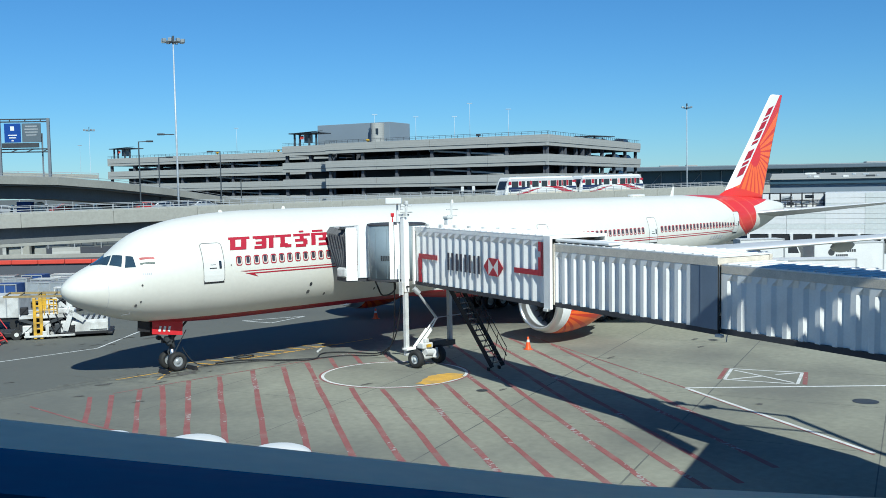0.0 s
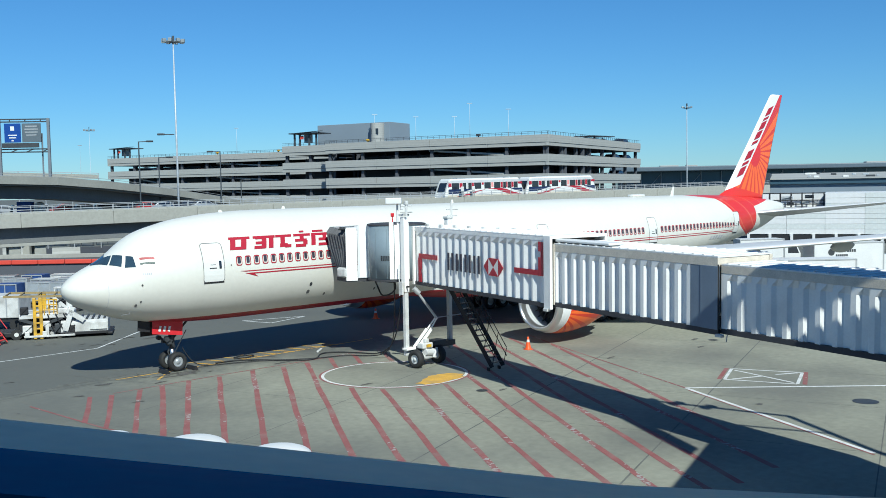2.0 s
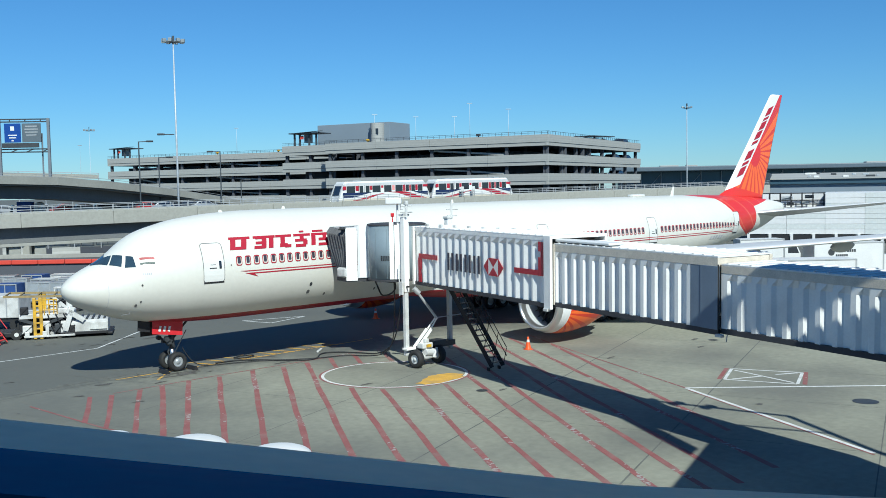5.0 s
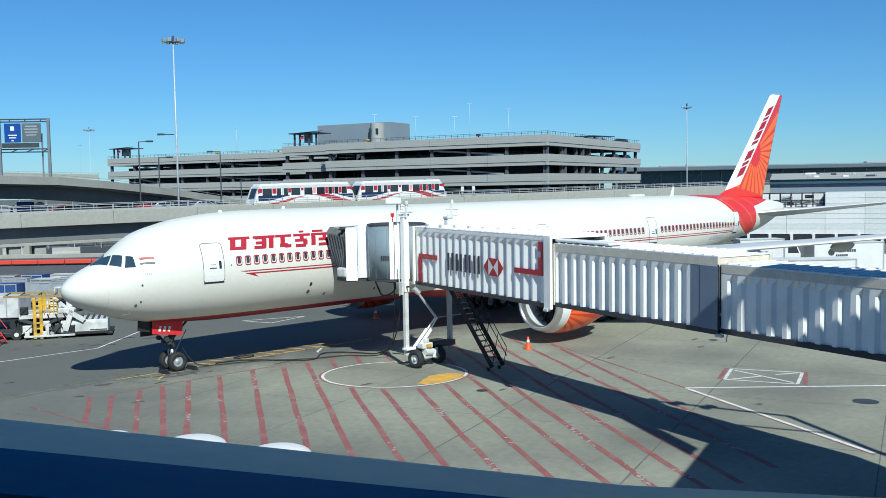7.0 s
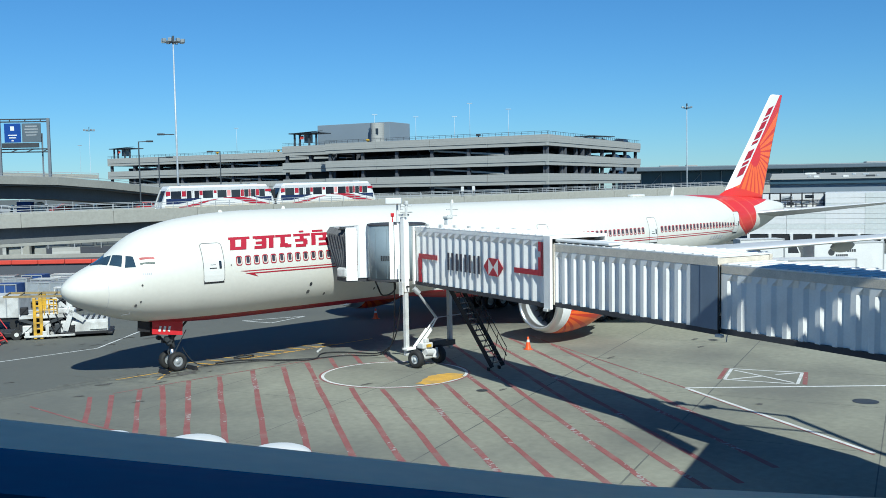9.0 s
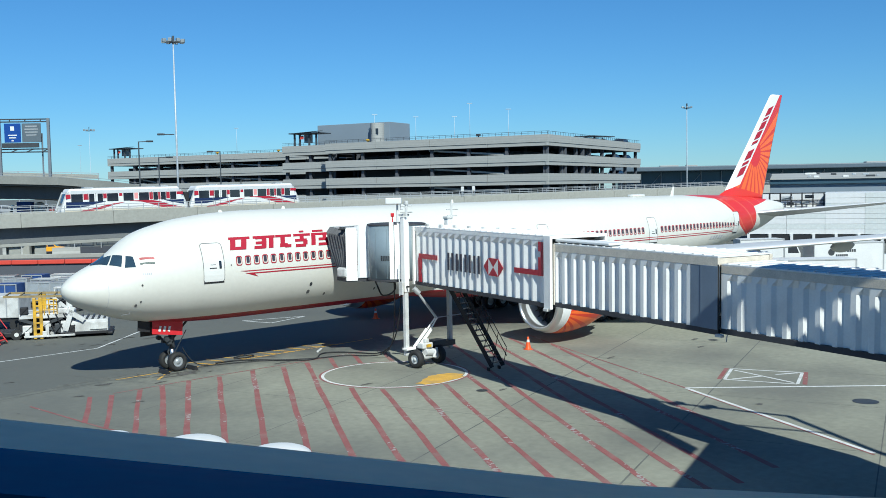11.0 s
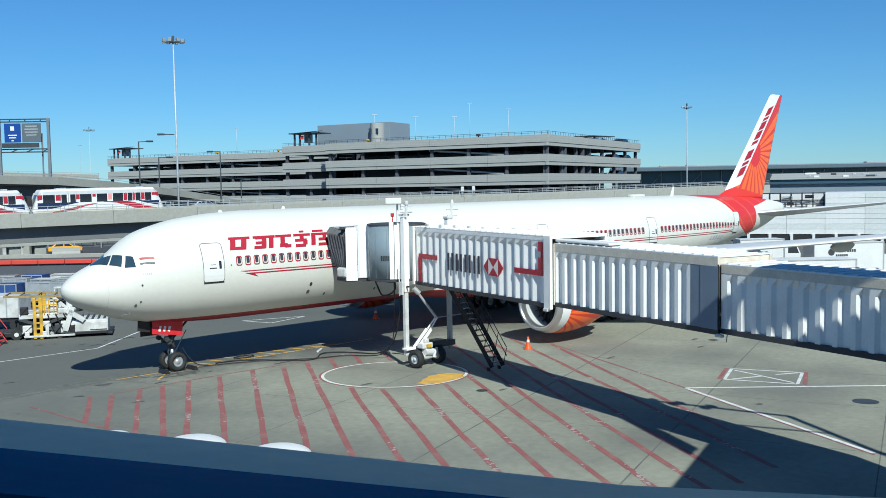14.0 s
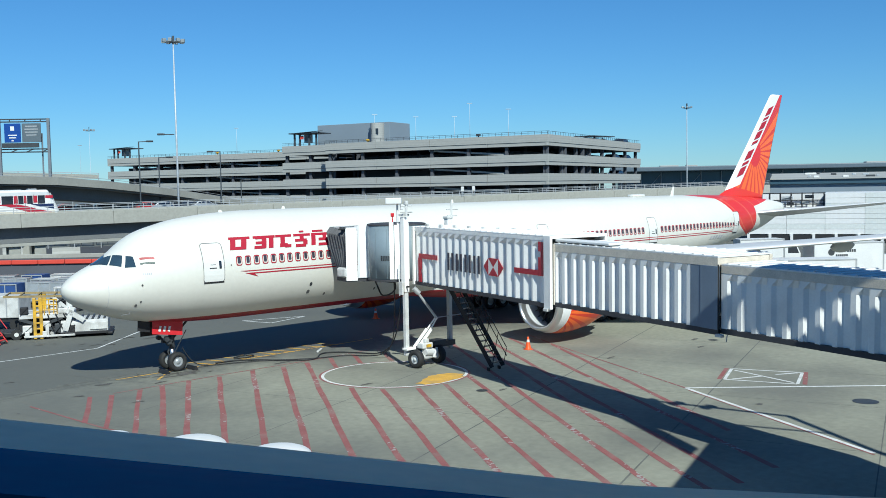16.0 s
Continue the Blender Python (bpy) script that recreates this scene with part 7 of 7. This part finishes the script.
# red wheeled access stand
q = sight(-0.4775, 62.5)
rs = thing("access_stand", pose(q.x, q.y, 0, 0, 0, -43), "red tubular wheeled maintenance access stand", "access stand")
bm = NB()
M_STAND = mat("stand_red", (0.55, 0.03, 0.03), 0.5, var=0.1)
for x in (-.9, 0, .7):
    for y in (-.5, .5):
        rod(bm, (x, y, .1), (x, y, 2.9 if x < .5 else 1.6), .035, 8)
for z in (.5, 1.0, 1.5, 2.0, 2.5, 2.9):
    for y in (-.5, .5):
        rod(bm, (-.9, y, z), (0, y, z), .03, 6)
for y in (-.5, .5):
    rod(bm, (0, y, 2.0), (1.3, y, .1), .04, 8)
    rod(bm, (0, y, 2.9), (1.3, y, 1.0), .03, 8)
    rod(bm, (-.9, y, .2), (0, y, 1.0), .03, 6)
    rod(bm, (-.9, y, 1.0), (0, y, 2.0), .03, 6)
part("tube_frame", bm, M_STAND, rs)
for k in range(7):
    bm = NB()
    box(bm, (.1 + .17 * k, 0, 1.85 - .26 * k), (.2, .95, .04))
    part("tread", bm, M_STAND, rs)
bm = NB()
for x in (-.9, 1.2):
    for y in (-.5, .5):
        rod(bm, (x, y - .04, .09), (x, y + .04, .09), .09, 12)
part("castors", bm, M_TYRE, rs)


# ---- cones, chocks, hoses ----
def cone(x, y):
    t = thing("traffic_cone", pose(x, y, 0), "orange traffic cone with a white band on the apron", "traffic cone", "traffic cones")
    bm = NB()
    lathe(bm, [(.03, .2), (.08, .17), (.45, .1)], Matrix.Rotation(-math.pi / 2, 4, "Y"), 20)
    lathe(bm, [(.6, .075), (.76, .04), (.76, .005)], Matrix.Rotation(-math.pi / 2, 4, "Y"), 20)
    part("cone_body", bm, M_CONE, t, smooth=True)
    bm = NB()
    lathe(bm, [(.45, .1), (.6, .075)], Matrix.Rotation(-math.pi / 2, 4, "Y"), 20)
    part("white_band", bm, M_WHITE, t, smooth=True)
    bm = NB()
    box(bm, (0, 0, .02), (.42, .42, .04), .015)
    part("cone_base", bm, M_CONE, t)


cone(23.5, -10.2)
cone(26.2, 7.4)
cone(15.9, 28.4)
for i, (x, y) in enumerate(((6.75, -.55), (5.1, -.55))):
    bm = NB()
    loft(bm, [[(x - .14, yy, 0), (x + .14, yy, 0), (x + .05, yy, .2), (x - .05, yy, .2)] for yy in (y - .45, y + .45)])
    tagged(link_mesh("wheel_chock", bm, M_DARK), "black rubber chock at the nose wheel", "chock", "wheel chocks")


def hose(name, pts, r, material, label):
    cu = bpy.data.curves.new(name, "CURVE")
    cu.dimensions = "3D"
    cu.bevel_depth = r
    cu.bevel_resolution = 2
    sp = cu.splines.new("NURBS")
    sp.points.add(len(pts) - 1)
    for q, p in zip(sp.points, pts):
        q.co = (*p, 1)
    sp.use_endpoint_u = True
    sp.order_u = 4
    cu.materials.append(material)
    return tagged(new(name, cu), label, "hose")


hose("power_cable", [(6.4, -.2, 1.2), (6.8, -.4, .2), (7.6, -.7, .06), (9.2, -.9, .06), (10.8, -1.6, .06), (12.0, -2.6, .06), (13.4, -3.4, .06), (14.6, -3.6, .06), (15.2, -4.0, .06), (15.6, -5.2, .06), (16.0, -6.4, .3), (15.9, -7.0, 1.6), (15.6, -7.4, 3.2), (15.4, -7.6, 4.5)], .03, M_DARK, "black ground power cable lying on the apron")
hose("air_hose", [(8.4, -.2, .06), (9.4, -.2, .06), (10.2, -.5, .06), (11.2, -2.0, .06), (12.2, -3.4, .06), (13.2, -3.4, .06), (13.9, -2.4, .06), (14.6, -2.0, .06), (15.4, -2.6, .06), (16.1, -4.0, .06), (16.5, -5.6, .06), (16.6, -6.6, 1.4), (16.3, -7.2, 4.4)], .035, M_DARK, "black looped air hose lying on the apron")
hose("cable_coil", [(10.0, .5, .06), (10.7, .9, .06), (11.4, .6, .06), (11.2, .1, .06), (10.4, .0, .06), (9.9, .3, .06)], .03, M_DARK, "black coil of cable on the apron")
bm = NB()
rod(bm, (14.5, -1.5, .07), (15.2, -.9, .07), .07, 12)
tagged(link_mesh("tow_bar_head", bm, M_EQUIP), "short white tube lying on the apron", "tube")
# oil stains and tar patches on the slabs
M_STAIN = mat("oil_stain", (0.105, 0.10, 0.088), 0.75, var=0.35, scale=2.5)
bm = NB()
rnd = random.Random(9)
blots = [(14.2, -16.9, .22), (33, -15.5, .3), (30.8, -17.3, .25), (10.6, -11.0, .22), (19.5, -27.3, .2), (.9, -6.2, .2), (24.5, -15.5, .2)]
# drips round the nose wheels and along the lead-in line
blots += [(rnd.gauss(5.6, 1.8), rnd.gauss(-1.0, .7), rnd.uniform(.08, .4)) for i in range(22)]
blots += [(rnd.uniform(-7, 24), rnd.gauss(-1.2, 1.6), rnd.uniform(.05, .25)) for i in range(30)]
blots += [(rnd.uniform(-3, 12), rnd.uniform(8, 15), rnd.uniform(.1, .4)) for i in range(14)]
for i, (cx, cy, r) in enumerate(blots):
    e = rnd.uniform(1.2, 2.8)
    ph_ = rnd.uniform(0, 6.28)
    pts = []
    for a in np.linspace(0, 2 * math.pi, 22, endpoint=False):
        q = r * (.62 + .22 * math.sin(2 * a + ph_) + .18 * math.sin(5 * a + 2 * ph_) + .16 * rnd.random())
        pts.append((cx + q * e * math.cos(a), cy + q * .8 * math.sin(a)))
    bm.faces.new([bm.verts.new((x, y, .0135 + .0001 * i)) for x, y in pts])
marking("oil_stain", bm, M_STAIN, "dark oil stains on the concrete", "stain")


# ---- upper parking deck behind the guideway, with vehicles ----
dk0, dk1 = sight(-0.52, 132), sight(-0.22, 150)
dv = (dk1 - dk0).normalized()
dn = Vector((-dv.y, dv.x, 0))
bm = NB()
slab(bm, [dk0.xy, dk1.xy, (dk1 + dn * 5).xy, (dk0 + dn * 5).xy], 6.3, 6.7)
for u in (.03, .19, .81, .97):
    c = dk0.lerp(dk1, u) + dn * 3
    slab(bm, [(c.x - .4, c.y - .4), (c.x + .4, c.y - .4), (c.x + .4, c.y + .4), (c.x - .4, c.y + .4)], 0, 6.3)
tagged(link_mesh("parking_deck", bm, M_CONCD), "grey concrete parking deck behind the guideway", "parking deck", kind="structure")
DT = math.degrees(math.atan2(dv.y, dv.x))
rnd = random.Random(21)
for i, u in enumerate(np.linspace(0.2, 0.92, 11)):
    c = dk0.lerp(dk1, float(u)) + dn * (1.5 + rnd.random() * 2)
    copy_thing((parked2, parked, parked2, parked3)[i % 4] if i != 6 else parked2, pose(c.x, c.y, 6.7, 0, 0, DT + (0 if i % 3 else 180)))
for px_, w_, h_, mm_, lab, nm_ in ((-0.428, 1.9, 1.75, M_SIGNBLUE, "blue site cabin panel on the parking deck", "site_panel"), (-0.4135, 1.1, 1.7, M_EQUIP, "white round-topped cabinet on the parking deck", "cabinet")):
    c = sight(px_, 131)
    bm = NB()
    if nm_ == "cabinet":
        pr = [(-.55, 0), (-.55, 1.1), (-.4, 1.5), (0, 1.7), (.4, 1.5), (.55, 1.1), (.55, 0)]
        mm = Matrix.Translation((c.x, c.y, 6.9)) @ Matrix.Rotation(radians(-43), 4, "Z")
        loft(bm, [[mm @ Vector((x, y, z)) for x, z in pr] for y in (-.6, .6)])
    else:
        box(bm, (c.x, c.y, 6.9 + h_ / 2), (w_, 1.2, h_), .05, rz=-43)
    tagged(link_mesh(nm_, bm, mm_), lab, "cabinet")
    bm = NB()
    box(bm, (c.x, c.y, 3.45), (.9, .9, 6.9), .03, rz=-43)
    tagged(link_mesh("column", bm, M_CONC), "square concrete column under the deck", "column", kind="structure")
# steel clutter under the guideway
for i, (px_, d_) in enumerate(((-0.40, 178), (-0.372, 176), (-0.345, 180))):
    c = sight(px_, d_)
    t = thing("steel_rack", pose(c.x, c.y, 0, 0, 0, -43 + 8 * i), "dark steel storage rack under the guideway", "rack", "steel racks")
    for x in (-2, 0, 2):
        piece("rack_post", (x, 0, 1.9), (.14, .14, 3.8), M_STEEL, t, 0)
    for z in (1.2, 2.4, 3.6):
        piece("rack_beam", (0, 0, z), (4.2, .9, .12), M_STEEL, t, 0)


# ---- what moves ----
def motions():
    rows = []
    for t, s in ((0, 76.9), (2, 66.9), (4, 56.65), (6.5, 43.0), (9, 29.5), (11.5, 16.4), (12.5, 10.9), (14.5, 0.03), (16, -8.1)):
        rows.append((t, GW @ pose(s, 1.4, 0)))
    walk(train, rows)
    for car_, t0, speed in ((taxi_a, 11.5, 9.7), (taxi_b, 14.25, 9.3)):
        at = TAXI_AT
        v = dd * speed
        walk(car_, [(t, pose(at.x + v.x * (t - t0), at.y + v.y * (t - t0), 0.02, 0, 0, ROAD_TURN)) for t in (0.0, 8.0, 16.0)])


motions()
